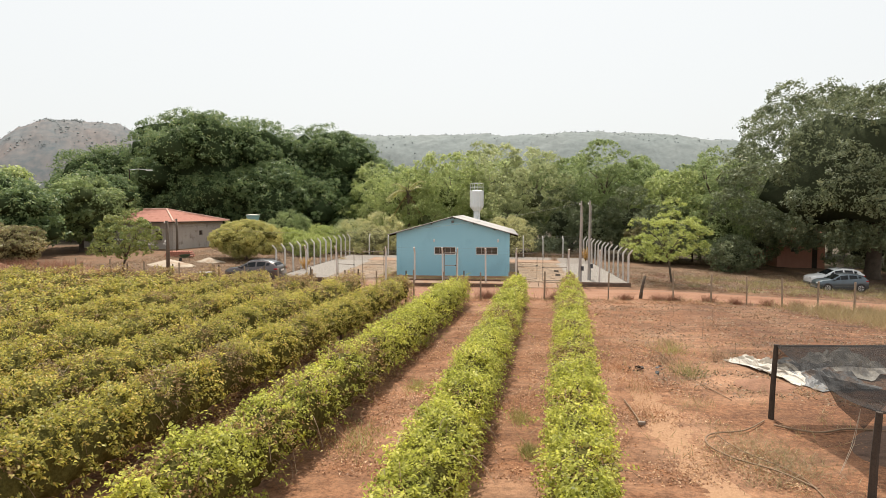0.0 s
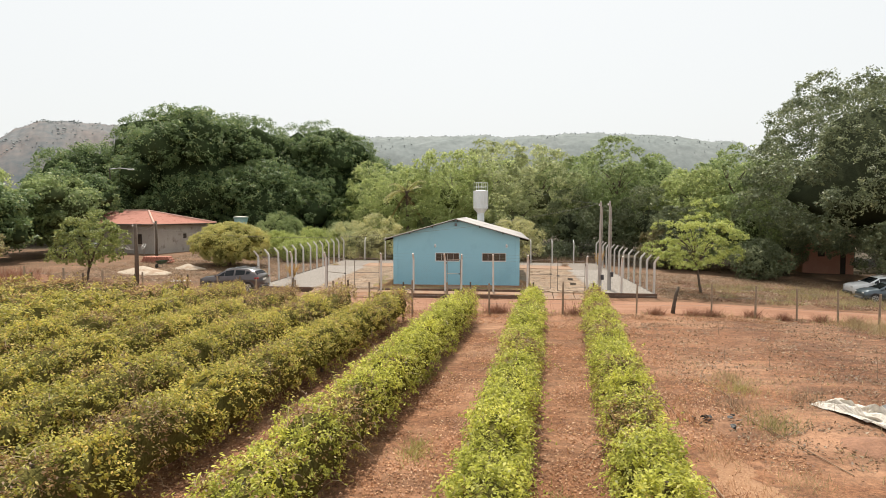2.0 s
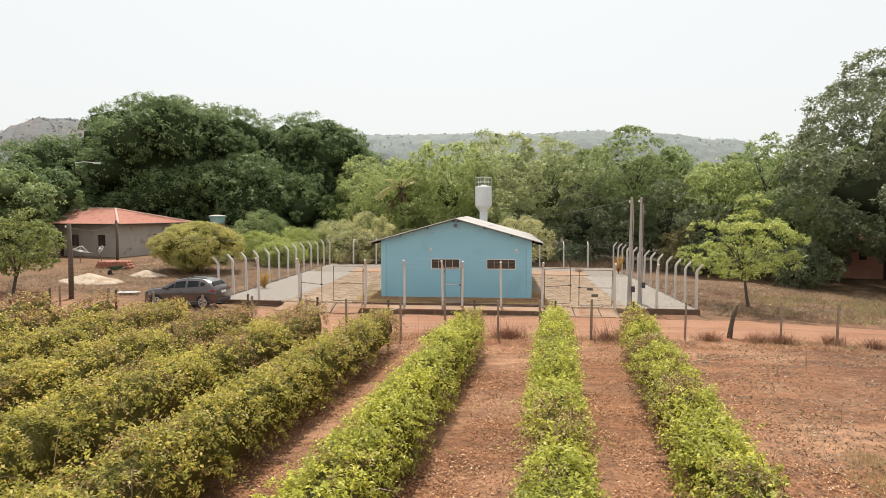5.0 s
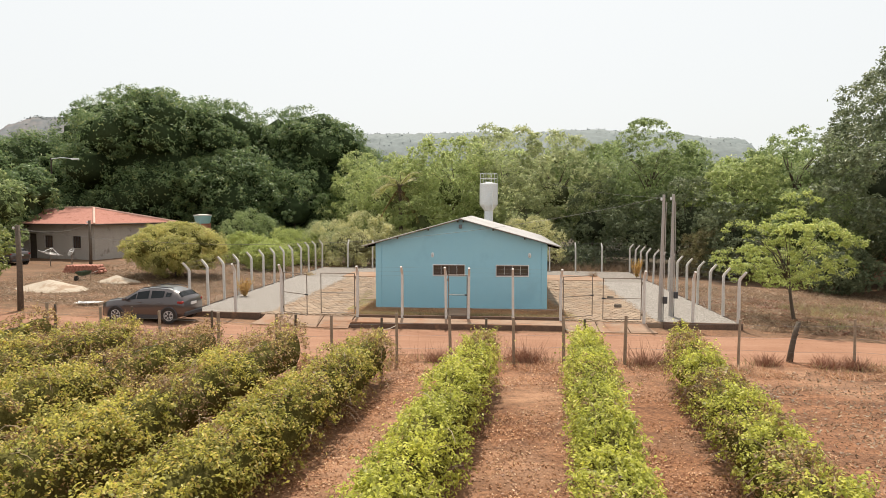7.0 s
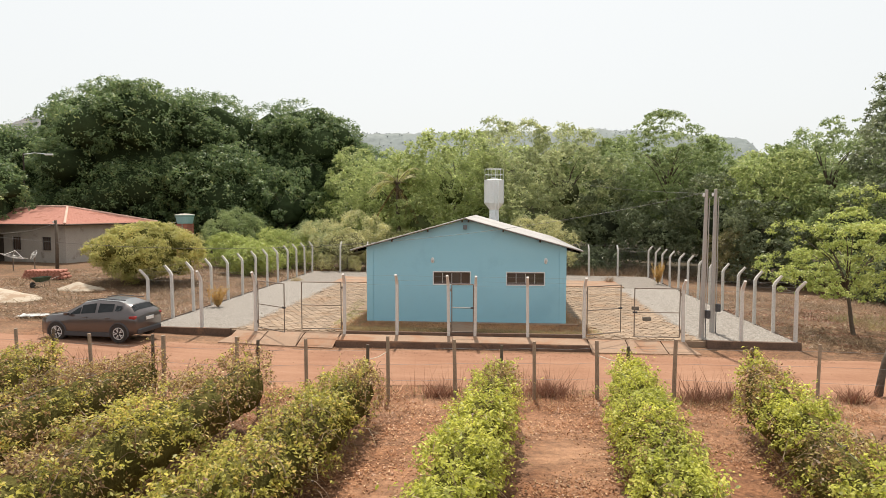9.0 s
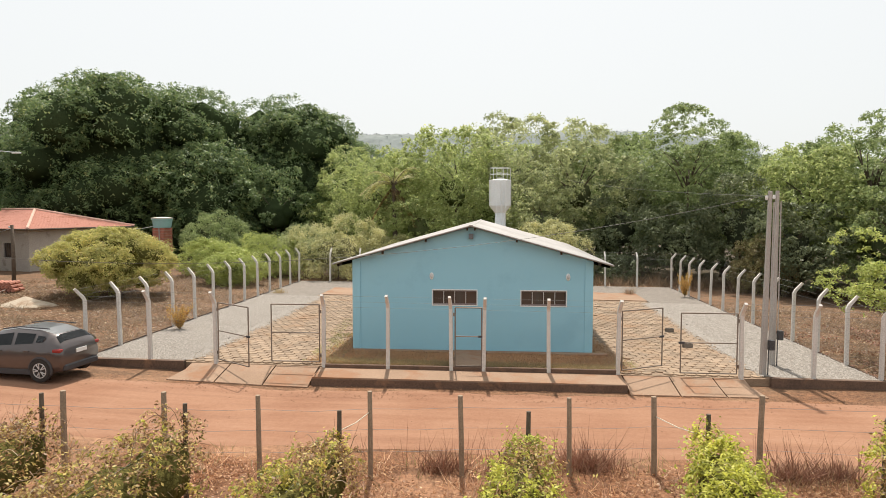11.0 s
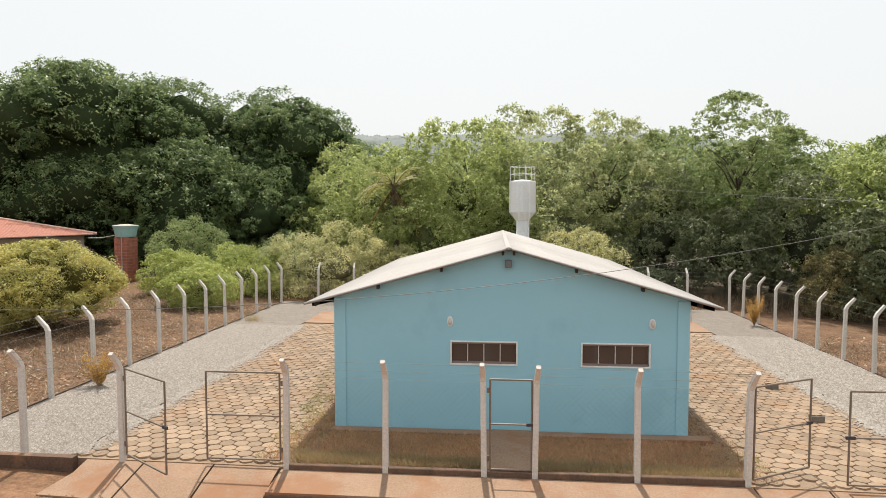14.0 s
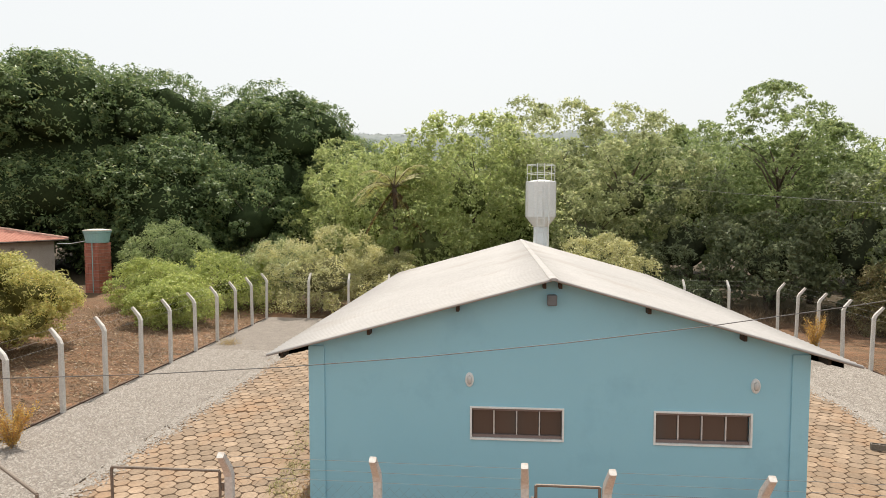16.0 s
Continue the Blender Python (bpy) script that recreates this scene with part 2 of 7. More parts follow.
M_WHITE = plain("white_paint", (0.82, 0.82, 0.8), 0.5)
M_TANK = surface("white_tank_paint", (0.70, 0.71, 0.70), (0.78, 0.79, 0.78), 0.8, 20, 0.45, 0.04)
M_FRAME = plain("aluminium", (0.62, 0.6, 0.58), 0.4, 0.2)
M_PANE = glass_mat("tinted_pane", (0.075, 0.056, 0.047), 0.12)
M_SASH = plain("brown_aluminium", (0.24, 0.19, 0.18), 0.45, 0.2)
M_DARK = plain("dark_fitting", (0.05, 0.05, 0.055), 0.6)
M_TILE = surface("clay_tile", (0.40, 0.155, 0.11), (0.52, 0.235, 0.17), 1.2, 20, 0.85, 0.2, spot=(0.317, 0.114, 0.070), spot_at=0.6, piece=0.25)
M_BRICK = surface("red_brick", (0.38, 0.13, 0.085), (0.50, 0.20, 0.14), 2.0, 25, 0.9, 0.3, piece=0.3)
M_MORTAR = surface("mortar", (0.36, 0.29, 0.24), (0.46, 0.38, 0.32), 3.0, 30, 0.95, 0.3)
M_SAND = surface("pale_sand", (0.40, 0.32, 0.24), (0.50, 0.42, 0.33), 1.5, 30, 0.95, 0.4, spot=(0.33, 0.23, 0.155), spot_at=0.58)
M_REDSOIL = surface("red_spoil", (0.20, 0.10, 0.06), (0.33, 0.17, 0.10), 2.5, 14, 0.95, 0.6, depth=0.05)
M_BLUEGRP = plain("blue_green_plastic", (0.30, 0.50, 0.50), 0.5)
M_TARP = surface("white_tarp", (0.52, 0.47, 0.40), (0.66, 0.62, 0.56), 2.5, 14, 0.95, 0.5, spot=(0.42, 0.33, 0.25), spot_at=0.62, spot_scale=2.5)
M_TARPGREY = surface("grey_tarp", (0.10, 0.10, 0.10), (0.20, 0.20, 0.20), 2.5, 12, 0.55, 0.5, spot=(0.16, 0.10, 0.065), spot_at=0.56, spot_scale=2.5)
M_DRIP = plain("dusty_hose", (0.26, 0.17, 0.10), 0.7)
M_ASH = surface("charred_plastic", (0.012, 0.012, 0.013), (0.05, 0.048, 0.045), 3.0, 20, 0.6, 0.3)
M_NET = net_mat()
L_MANGO = leaf_mat("mango_leaf", (0.09, 0.14, 0.06), (0.27, 0.355, 0.13), (0.48, 0.47, 0.19), 0.12, 0.45)
L_WOOD = leaf_mat("woodland_leaf", (0.25, 0.30, 0.10), (0.58, 0.63, 0.25), (0.70, 0.66, 0.33), 0.15, 0.58)
L_DEEP = leaf_mat("deep_green_leaf", (0.155, 0.205, 0.08), (0.42, 0.49, 0.195), (0.54, 0.54, 0.26), 0.12, 0.54)
L_OLIVE = leaf_mat("olive_leaf", (0.27, 0.30, 0.14), (0.60, 0.62, 0.31), (0.72, 0.66, 0.40), 0.18, 0.55)
L_LIME = leaf_mat("lime_leaf", (0.27, 0.32, 0.08), (0.60, 0.64, 0.20), (0.70, 0.64, 0.26), 0.15, 0.5)
L_YELLOW = leaf_mat("yellowing_leaf", (0.34, 0.33, 0.095), (0.68, 0.62, 0.21), (0.80, 0.60, 0.26), 0.25, 0.5)
L_SILVER = leaf_mat("grey_olive_leaf", (0.39, 0.375, 0.155), (0.75, 0.685, 0.33), (0.77, 0.72, 0.47), 0.25, 0.42)
L_SHADE = leaf_mat("shade_tree_leaf", (0.115, 0.135, 0.07), (0.27, 0.305, 0.155), (0.40, 0.40, 0.22), 0.12, 0.4)
L_VINE = leaf_mat("vine_leaf", (0.22, 0.22, 0.04), (0.80, 0.76, 0.115), (0.80, 0.71, 0.18), 0.2, 0.5, 0.8, 1.01, 0.15, 0.26)
L_VINEDARK = leaf_mat("older_vine_leaf", (0.185, 0.175, 0.042), (0.80, 0.675, 0.12), (0.79, 0.55, 0.17), 0.18, 0.48, 0.8, 1.0, 0.15, 0.26)
L_DRY = leaf_mat("withered_leaf", (0.15, 0.075, 0.03), (0.43, 0.25, 0.085), (0.58, 0.46, 0.14), 0.3, 0.35, even=0.15)
L_LITTER = leaf_mat("leaf_litter", (0.27, 0.12, 0.06), (0.62, 0.33, 0.165), (0.70, 0.46, 0.27), 0.15, 0.25, even=0.1)
L_YOUNG = leaf_mat("young_tree_leaf", (0.27, 0.31, 0.075), (0.60, 0.65, 0.20), (0.70, 0.66, 0.26), 0.15, 0.55)
L_CITRUS = leaf_mat("citrus_leaf", (0.11, 0.135, 0.04), (0.42, 0.46, 0.13), (0.58, 0.55, 0.20), 0.15, 0.45)
L_PALM = leaf_mat("palm_leaflet", (0.32, 0.31, 0.11), (0.60, 0.56, 0.23), (0.68, 0.56, 0.30), 0.2, 0.5)
L_BROWN = leaf_mat("dead_brown_blade", (0.14, 0.085, 0.05), (0.38, 0.25, 0.15), (0.50, 0.38, 0.24), 0.25, 0.3)
L_STRAW = leaf_mat("dry_grass", (0.28, 0.20, 0.10), (0.55, 0.42, 0.23), (0.36, 0.30, 0.12), 0.2, 0.45)
L_TURF = leaf_mat("turf_blade", (0.32, 0.17, 0.085), (0.68, 0.40, 0.20), (0.48, 0.36, 0.17), 0.2, 0.2, warm=1.08)
L_GREENGRASS = leaf_mat("green_blade", (0.26, 0.24, 0.075), (0.50, 0.45, 0.16), (0.54, 0.42, 0.20), 0.25, 0.25)
L_RUSTGRASS = leaf_mat("rusty_grass", (0.200, 0.085, 0.050), (0.380, 0.180, 0.110), (0.420, 0.280, 0.180), 0.2, 0.2)
# far slopes: distance haze is mixed into these pale blue-grey base colours
M_HILL = surface("haze_tinted_hillside", (0.10, 0.135, 0.15), (0.205, 0.17, 0.155), 0.014, 0.11, 0.95, 0.0, grain=(0.6, 1.25))
M_RIDGE = surface("haze_tinted_ridge", (0.185, 0.215, 0.21), (0.215, 0.235, 0.225), 0.012, 0.13, 0.95, 0.0, grain=(0.6, 1.25))
L_SCRUB = leaf_mat("dry_scrub_leaf", (0.20, 0.155, 0.075), (0.46, 0.37, 0.18), (0.44, 0.45, 0.17), 0.3, 0.45)
L_GOLD = leaf_mat("golden_leaf", (0.48, 0.24, 0.06), (0.78, 0.46, 0.12), (0.79, 0.60, 0.20), 0.3, 0.45)


def island_paver():
    m, t, b = nodes_of("hex_paver_rest")
    v = coords(t)
    geo = t.nodes.new("ShaderNodeNewGeometry")
    col = add_ramp(t, add_noise(t, v, 2.0), [(0.32, (0.315, 0.225, 0.15)), (0.68, (0.41, 0.30, 0.21))])
    col = add_mix(t, 1.0, col, add_ramp(t, geo.outputs["Random Per Island"], [(0.0, (0.66, 0.66, 0.66)), (1.0, (1.0, 1.0, 1.0))]), "MULTIPLY")
    f = add_ramp(t, add_noise(t, v, 0.6, 6.0, 0.65), [(0.50, (0, 0, 0)), (0.66, (1, 1, 1))])
    col = add_mix(t, f, col, (0.31, 0.195, 0.115))
    col = add_mix(t, 0.6, col, add_mix(t, 1.0, col, add_ramp(t, add_noise(t, v, 14.0, 6.0, 0.8), [(0.35, (0.55, 0.52, 0.5)), (0.65, (1.15, 1.15, 1.15))]), "MULTIPLY"))
    t.links.new(col, b.inputs["Base Color"])
    b.inputs["Roughness"].default_value = 0.9
    return m


M_PAVERS = island_paver()
M_CLOD = surface("soil_clod", (0.17, 0.085, 0.047), (0.27, 0.14, 0.08), 2.0, 20, 0.95, 0.2)

# ---- building tools ----
def thing(name, label, category, at=(0, 0, 0), turn=0, group=""):
    ob = new(name)
    ob.matrix_basis = pose(*at, 0, 0, turn)
    ob.empty_display_size = 0.2
    return tagged(ob, label, category, group)


def mesh_of(name, bm, material, smooth=False):
    me = bpy.data.meshes.new(name)
    bm.to_mesh(me)
    bm.free()
    me.materials.append(material)
    if smooth:
        me.polygons.foreach_set("use_smooth", [True] * len(me.polygons))
    return me


def part(name, bm, material, parent=None, label="", smooth=False, kind=""):
    me = bm if isinstance(bm, bpy.types.Mesh) else mesh_of(name, bm, material, smooth)
    ob = new(name, me)
    if parent:
        ob.parent = parent
    return tagged(ob, label, "", "", kind)


def box(bm, x0, x1, y0, y1, z0, z1, bevel=0.0, m=None):
    vs = [bm.verts.new((x, y, z)) for x in (x0, x1) for y in (y0, y1) for z in (z0, z1)]
    fs = [bm.faces.new([vs[i] for i in f]) for f in ((0, 1, 3, 2), (4, 6, 7, 5), (0, 4, 5, 1), (2, 3, 7, 6), (0, 2, 6, 4), (1, 5, 7, 3))]
    if bevel:
        es = list({e for f in fs for e in f.edges})
        r = bmesh.ops.bevel(bm, geom=es, offset=bevel, segments=1, affect="EDGES")
        vs = list({v for f in r["faces"] for v in f.verts} | {v for v in vs if v.is_valid})
    if m is not None:
        bmesh.ops.transform(bm, matrix=m, verts=[v for v in vs if v.is_valid])
    return bm


def tube(bm, pts, radii, seg=8, cap=True):
    """A round bar through points; radii one or one each."""
    pts = [Vector(p) for p in pts]
    radii = radii if isinstance(radii, (list, tuple)) else [radii] * len(pts)
    rings = []
    for i, (p, r) in enumerate(zip(pts, radii)):
        d = (pts[min(i + 1, len(pts) - 1)] - pts[max(i - 1, 0)]).normalized()
        q = Vector((0, 0, 1)).rotation_difference(d)
        rings.append([bm.verts.new(p + q @ Vector((r * math.cos(a), r * math.sin(a), 0))) for a in (2 * math.pi * k / seg for k in range(seg))])
    for a, b in zip(rings, rings[1:]):
        for k in range(seg):
            bm.faces.new((a[k], a[(k + 1) % seg], b[(k + 1) % seg], b[k]))
    if cap:
        bm.faces.new(rings[0][::-1])
        bm.faces.new(rings[-1])
    return bm


def lathe(bm, prof, seg=24, cx=0, cy=0):
    """A turned form: prof is (radius, z) from below upwards."""
    rings = [[bm.verts.new((cx + r * math.cos(2 * math.pi * k / seg), cy + r * math.sin(2 * math.pi * k / seg), z)) for k in range(seg)] for r, z in prof]
    for a, b in zip(rings, rings[1:]):
        for k in range(seg):
            bm.faces.new((a[k], a[(k + 1) % seg], b[(k + 1) % seg], b[k]))
    bm.faces.new(rings[0][::-1])
    bm.faces.new(rings[-1])
    return bm


def fast_mesh(name, verts, faces, material, second=None, split=0):
    """A mesh from arrays of verts (n,3) and quads or triangles (m,k)."""
    me = bpy.data.meshes.new(name)
    k = faces.shape[1]
    me.vertices.add(len(verts))
    me.vertices.foreach_set("co", verts.astype(np.float32).ravel())
    me.loops.add(faces.size)
    me.loops.foreach_set("vertex_index", faces.astype(np.int32).ravel())
    me.polygons.add(len(faces))
    me.polygons.foreach_set("loop_start", np.arange(0, faces.size, k, dtype=np.int32))
    me.polygons.foreach_set("loop_total", np.full(len(faces), k, dtype=np.int32))
    me.materials.append(material)
    if second:
        me.materials.append(second)
        me.polygons.foreach_set("material_index", (np.arange(len(faces)) >= split).astype(np.int32))
    me.update(calc_edges=True)
    return me


def unit(a):
    return a / np.maximum(np.linalg.norm(a, axis=1, keepdims=True), 1e-6)


def leaf_arrays(rng, P, N, size, aspect=0.5, droop=0.3, three=False, wild=0.5):
    """Each leaf a folded four-sided blade at P, its face near N."""
    n = len(P)
    N = unit(N + rng.normal(0, wild, (n, 3)))
    T = unit(np.cross(N, rng.normal(0, 1, (n, 3))))
    T[:, 2] -= droop
    T = unit(T)
    B = unit(np.cross(N, T))
    s = size * rng.uniform(0.65, 1.25, (n, 1))
    if three:
        V = np.stack([P - T * s * 0.4 + B * s * aspect * 0.6, P - T * s * 0.3 - B * s * aspect * 0.6, P + T * s * 0.6 + N * s * 0.08], axis=1)
        return V.reshape(-1, 3), np.arange(3 * n).reshape(n, 3)
    V = np.stack([P - T * s * 0.5, P + B * s * aspect * 0.5 + N * s * 0.08, P + T * s * 0.5, P - B * s * aspect * 0.5 + N * s * 0.08], axis=1)
    return V.reshape(-1, 3), np.arange(4 * n).reshape(n, 4)


def blades(rng, P, height, width, lean=0.35):
    """Grass: thin upright triangles made of four-point blades."""
    n = len(P)
    a = rng.uniform(0, 2 * np.pi, n)
    side = np.stack([np.cos(a), np.sin(a), np.zeros(n)], 1)
    h = height * rng.uniform(0.4, 1.2, (n, 1))
    tip = np.concatenate([rng.normal(0, lean, (n, 2)) * h, h], 1)
    w = width * rng.uniform(0.6, 1.3, (n, 1))
    V = np.stack([P - side * w, P + side * w, P + tip * 0.6 + side * w * 0.6, P + tip], axis=1)
    return V.reshape(-1, 3), np.arange(4 * n).reshape(n, 4)


_ico = bmesh.new()
bmesh.ops.create_icosphere(_ico, subdivisions=1, radius=1.0)
ICO_V = np.array([v.co[:] for v in _ico.verts])
ICO_F = np.array([[v.index for v in f.verts] for f in _ico.faces])
_ico.free()


def gz(x, y):
    """Height of the open ground: level by the field, rising gently towards the farmhouse and falling past the field."""
    rise = 0.04 * np.clip(-5.0 - x, 0, 20)
    return -0.36 + rise - 0.05 * np.clip(x - 13.0, 0, 25) + 0.0 * y


def yz(x):
    """Height of the yard, which falls a little from one side to the other."""
    return -0.03 - 0.009 * max(-11.6, min(11.6, x))


def trunk_mesh(rng, h, r, limbs, spread, top, foot=(0.0, 0.0)):
    """Tapered trunk with a root flare and limbs that reach into the crown."""
    bm = bmesh.new()
    bend = rng.normal(0, 0.06 * h, 2)
    pts = [(bend[0] * s * s + foot[0] * (1 - s), bend[1] * s * s + foot[1] * (1 - s), h * s) for s in (0, 0.06, 0.3, 0.65, 1.0)]
    tube(bm, [(p[0], p[1], p[2] - 0.15) for p in pts], [r * 1.55, r * 1.15, r, r * 0.85, r * 0.7], 9)
    for k in range(limbs):
        a = 2 * math.pi * k / limbs + rng.uniform(-0.4, 0.4)
        l = spread * rng.uniform(0.55, 0.9)
        s0 = rng.uniform(0.75, 1.0)
        b0 = Vector((bend[0] * s0 * s0, bend[1] * s0 * s0, h * s0 - 0.15))
        z1 = h + (top - h) * rng.uniform(0.4, 0.75)
        mid = b0 + Vector((math.cos(a) * l * 0.45, math.sin(a) * l * 0.45, (z1 - b0.z) * 0.6))
        tip = Vector((math.cos(a) * l, math.sin(a) * l, z1))
        tube(bm, [b0, mid, tip], [r * 0.5, r * 0.33, r * 0.1], 6)
    return bm


def outline(d, rad, low, top, seed, rough, e, mid=0.38):
    """Surface point of a broad uneven crown in direction d."""
    H = top - low
    n = (abs(math.hypot(d[0], d[1])) ** e + abs(d[2]) ** e) ** (1 / e)
    k = 1 + rough * (1.5 * noise.noise((d[0] * 1.7 + seed, d[1] * 1.7, d[2] * 1.7)) + 0.9 * noise.noise((d[0] * 4 + seed, d[1] * 4, d[2] * 4)) + 0.35 * noise.noise((d[0] * 9 + seed, d[1] * 9, d[2] * 9)))
    k = min(k, 1.15) / n
    return (d[0] * rad * k, d[1] * rad * k, low + H * mid + d[2] * k * H * ((1 - mid) * 0.9 if d[2] > 0 else mid))


_ball = bmesh.new()
bmesh.ops.create_icosphere(_ball, subdivisions=3, radius=1.0)
BALL_V = np.array([v.co[:] for v in _ball.verts])
BALL_F = np.array([[v.index for v in f.verts] for f in _ball.faces])
_ball.free()


def leafy(name, label, category, x, y, h, rad, low, material, seed, lumps=120, per=200, size=0.25, aspect=0.45, lump=1.0, core=0.86, rough=0.22, e=2.5, trunk_r=0.2, limbs=6, squash=0.8, group="", wild=0.55, stem=0.45, deep=0.25, twigs=30, fill=1.2, heart_r=0.66, bough=1.75, close=0.25, foot=None):
    """A tree or shrub: trunk with limbs under boughs of leafy twigs; lump sets a bough's size."""
    rng = np.random.default_rng(seed)
    z0 = float(gz(x, y))
    top = h - z0
    root = thing(name, label, category, (x, y, z0), 0 if foot else rng.uniform(0, 360), group)
    mid = np.array([0, 0, low + (top - low) * 0.4])
    B = np.array([outline(b, rad, low, top, seed, rough, e) for b in BALL_V])
    A, E1, E2 = B[BALL_F[:, 0]], B[BALL_F[:, 1]] - B[BALL_F[:, 0]], B[BALL_F[:, 2]] - B[BALL_F[:, 0]]
    N = np.cross(E1, E2)
    w = np.linalg.norm(N, axis=1) * (0.35 + np.clip(unit(N)[:, 2] + 0.7, 0, 0.65))
    w, N = w / w.sum(), unit(N)

    def on_skin(n):
        f = rng.choice(len(w), n, p=w)
        u = rng.random((n, 2))
        u[u.sum(1) > 1] = 1 - u[u.sum(1) > 1]
        return A[f] + E1[f] * u[:, :1] + E2[f] * u[:, 1:], N[f]

    lobes = max(9, int(lumps * 0.3))
    S, SN = on_skin(lobes * 8)
    pick = [0]
    dist = np.linalg.norm(S - S[0], axis=1)
    for k in range(lobes - 1):  # boughs spread evenly over the crown
        j = int(np.argmax(dist * rng.uniform(0.55, 1.0, len(S))))
        pick.append(j)
        dist = np.minimum(dist, np.linalg.norm(S - S[j], axis=1))
    flat = np.array([1, 1, squash])
    R = lump * bough * rng.uniform(0.65, 1.3, lobes)
    C = S[pick] - SN[pick] * (R * 0.6)[:, None]
    C = mid + (C - mid) * (1 - deep * rng.random((lobes, 1)) ** 2.5)
    # twigs over the outer and upper side of every bough
    i = np.repeat(np.arange(lobes), twigs)
    v = unit(rng.normal(0, 1, (len(i), 3)) + SN[pick][i] * 0.9 + np.array([0, 0, 0.55]))
    T = C[i] + v * (R[i] * rng.uniform(0.72, 1.02, len(i)))[:, None] * flat
    gap = np.linalg.norm((T[:, None] - C[None]) / flat, axis=2) / R[None]
    gap[np.arange(len(i)), i] = 9
    ok = gap.min(axis=1) > 0.72
    T, v, rt = T[ok], v[ok], (R[i] * close * rng.uniform(0.6, 1.3, len(i)))[ok]
    k = rng.integers(0, len(T), int(lumps * per * fill))
    w = unit(rng.normal(0, 1, (len(k), 3)) + v[k] * 0.7 + np.array([0, 0, 0.35]))
    P = T[k] + w * (rt[k] * rng.uniform(0.25, 1.1, len(k)))[:, None] * flat
    if core:  # shaded leaves deep between the boughs
        a = rng.integers(0, lobes, int(lumps * per * 0.28))
        u = unit(rng.normal(0, 1, (len(a), 3)))
        P = np.concatenate([P, C[a] + u * (R[a] * rng.uniform(heart_r, heart_r + 0.16, len(a)))[:, None] * flat])
        w = np.concatenate([w, u])
    V, F = leaf_arrays(rng, P, w + np.array([0, 0, 0.6]), size, aspect, three=True, wild=wild)
    n = len(F)
    # dark-coloured hearts stand in for the shade between boughs
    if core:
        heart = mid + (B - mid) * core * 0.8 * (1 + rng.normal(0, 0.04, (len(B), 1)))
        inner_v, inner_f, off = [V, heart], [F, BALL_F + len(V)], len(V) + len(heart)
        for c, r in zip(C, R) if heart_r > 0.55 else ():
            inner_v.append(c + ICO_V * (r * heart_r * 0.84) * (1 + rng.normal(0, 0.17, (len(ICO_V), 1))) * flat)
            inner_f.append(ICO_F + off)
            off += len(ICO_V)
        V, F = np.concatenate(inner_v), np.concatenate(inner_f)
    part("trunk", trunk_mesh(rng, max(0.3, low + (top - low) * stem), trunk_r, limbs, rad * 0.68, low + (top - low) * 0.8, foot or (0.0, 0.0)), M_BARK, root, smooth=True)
    part("crown", fast_mesh("crown", V, F, material, INNER_SHADE[material.name] if core else None, n), None, root)
    return root

# ---- large structure ----
def spread_axis(inner, step, outer):
    a = list(np.arange(-inner, inner + 0.01, step))
    out, s = [], step
    while a[-1] + s < outer:
        s *= 1.5
        a.append(a[-1] + s)
        out.append(-a[-1])
    return np.array(out[::-1] + a)


def build_ground():
    xs, ys = spread_axis(60, 0.75, 2500), spread_axis(60, 0.75, 2500)
    X, Y = np.meshgrid(xs, ys, indexing="ij")
    Z = gz(X, Y)
    near = (np.abs(X) < 62) & (np.abs(Y) < 62)
    bump = np.array([noise.noise((x * 0.35, y * 0.35, 0)) * 0.05 + noise.noise((x * 1.1, y * 1.1, 3)) * 0.03 if k else 0 for x, y, k in zip(X.ravel(), Y.ravel(), near.ravel())]).reshape(X.shape)
    calm = np.clip((np.abs(Y + 6) - 2.2) / 1.5, 0, 1)
    Z = Z + bump * calm - 0.02 * (1 - calm)
    yard = (np.abs(X) < 11) & (Y > -1.9) & (Y < 18)
    Z[yard] -= 0.2
    n, m = X.shape
    idx = np.arange(n * m).reshape(n, m)
    F = np.stack([idx[:-1, :-1], idx[1:, :-1], idx[1:, 1:], idx[:-1, 1:]], -1).reshape(-1, 4)
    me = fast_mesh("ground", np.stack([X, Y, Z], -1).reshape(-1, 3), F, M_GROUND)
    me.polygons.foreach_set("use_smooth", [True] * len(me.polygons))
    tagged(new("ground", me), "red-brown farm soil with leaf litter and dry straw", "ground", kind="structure")


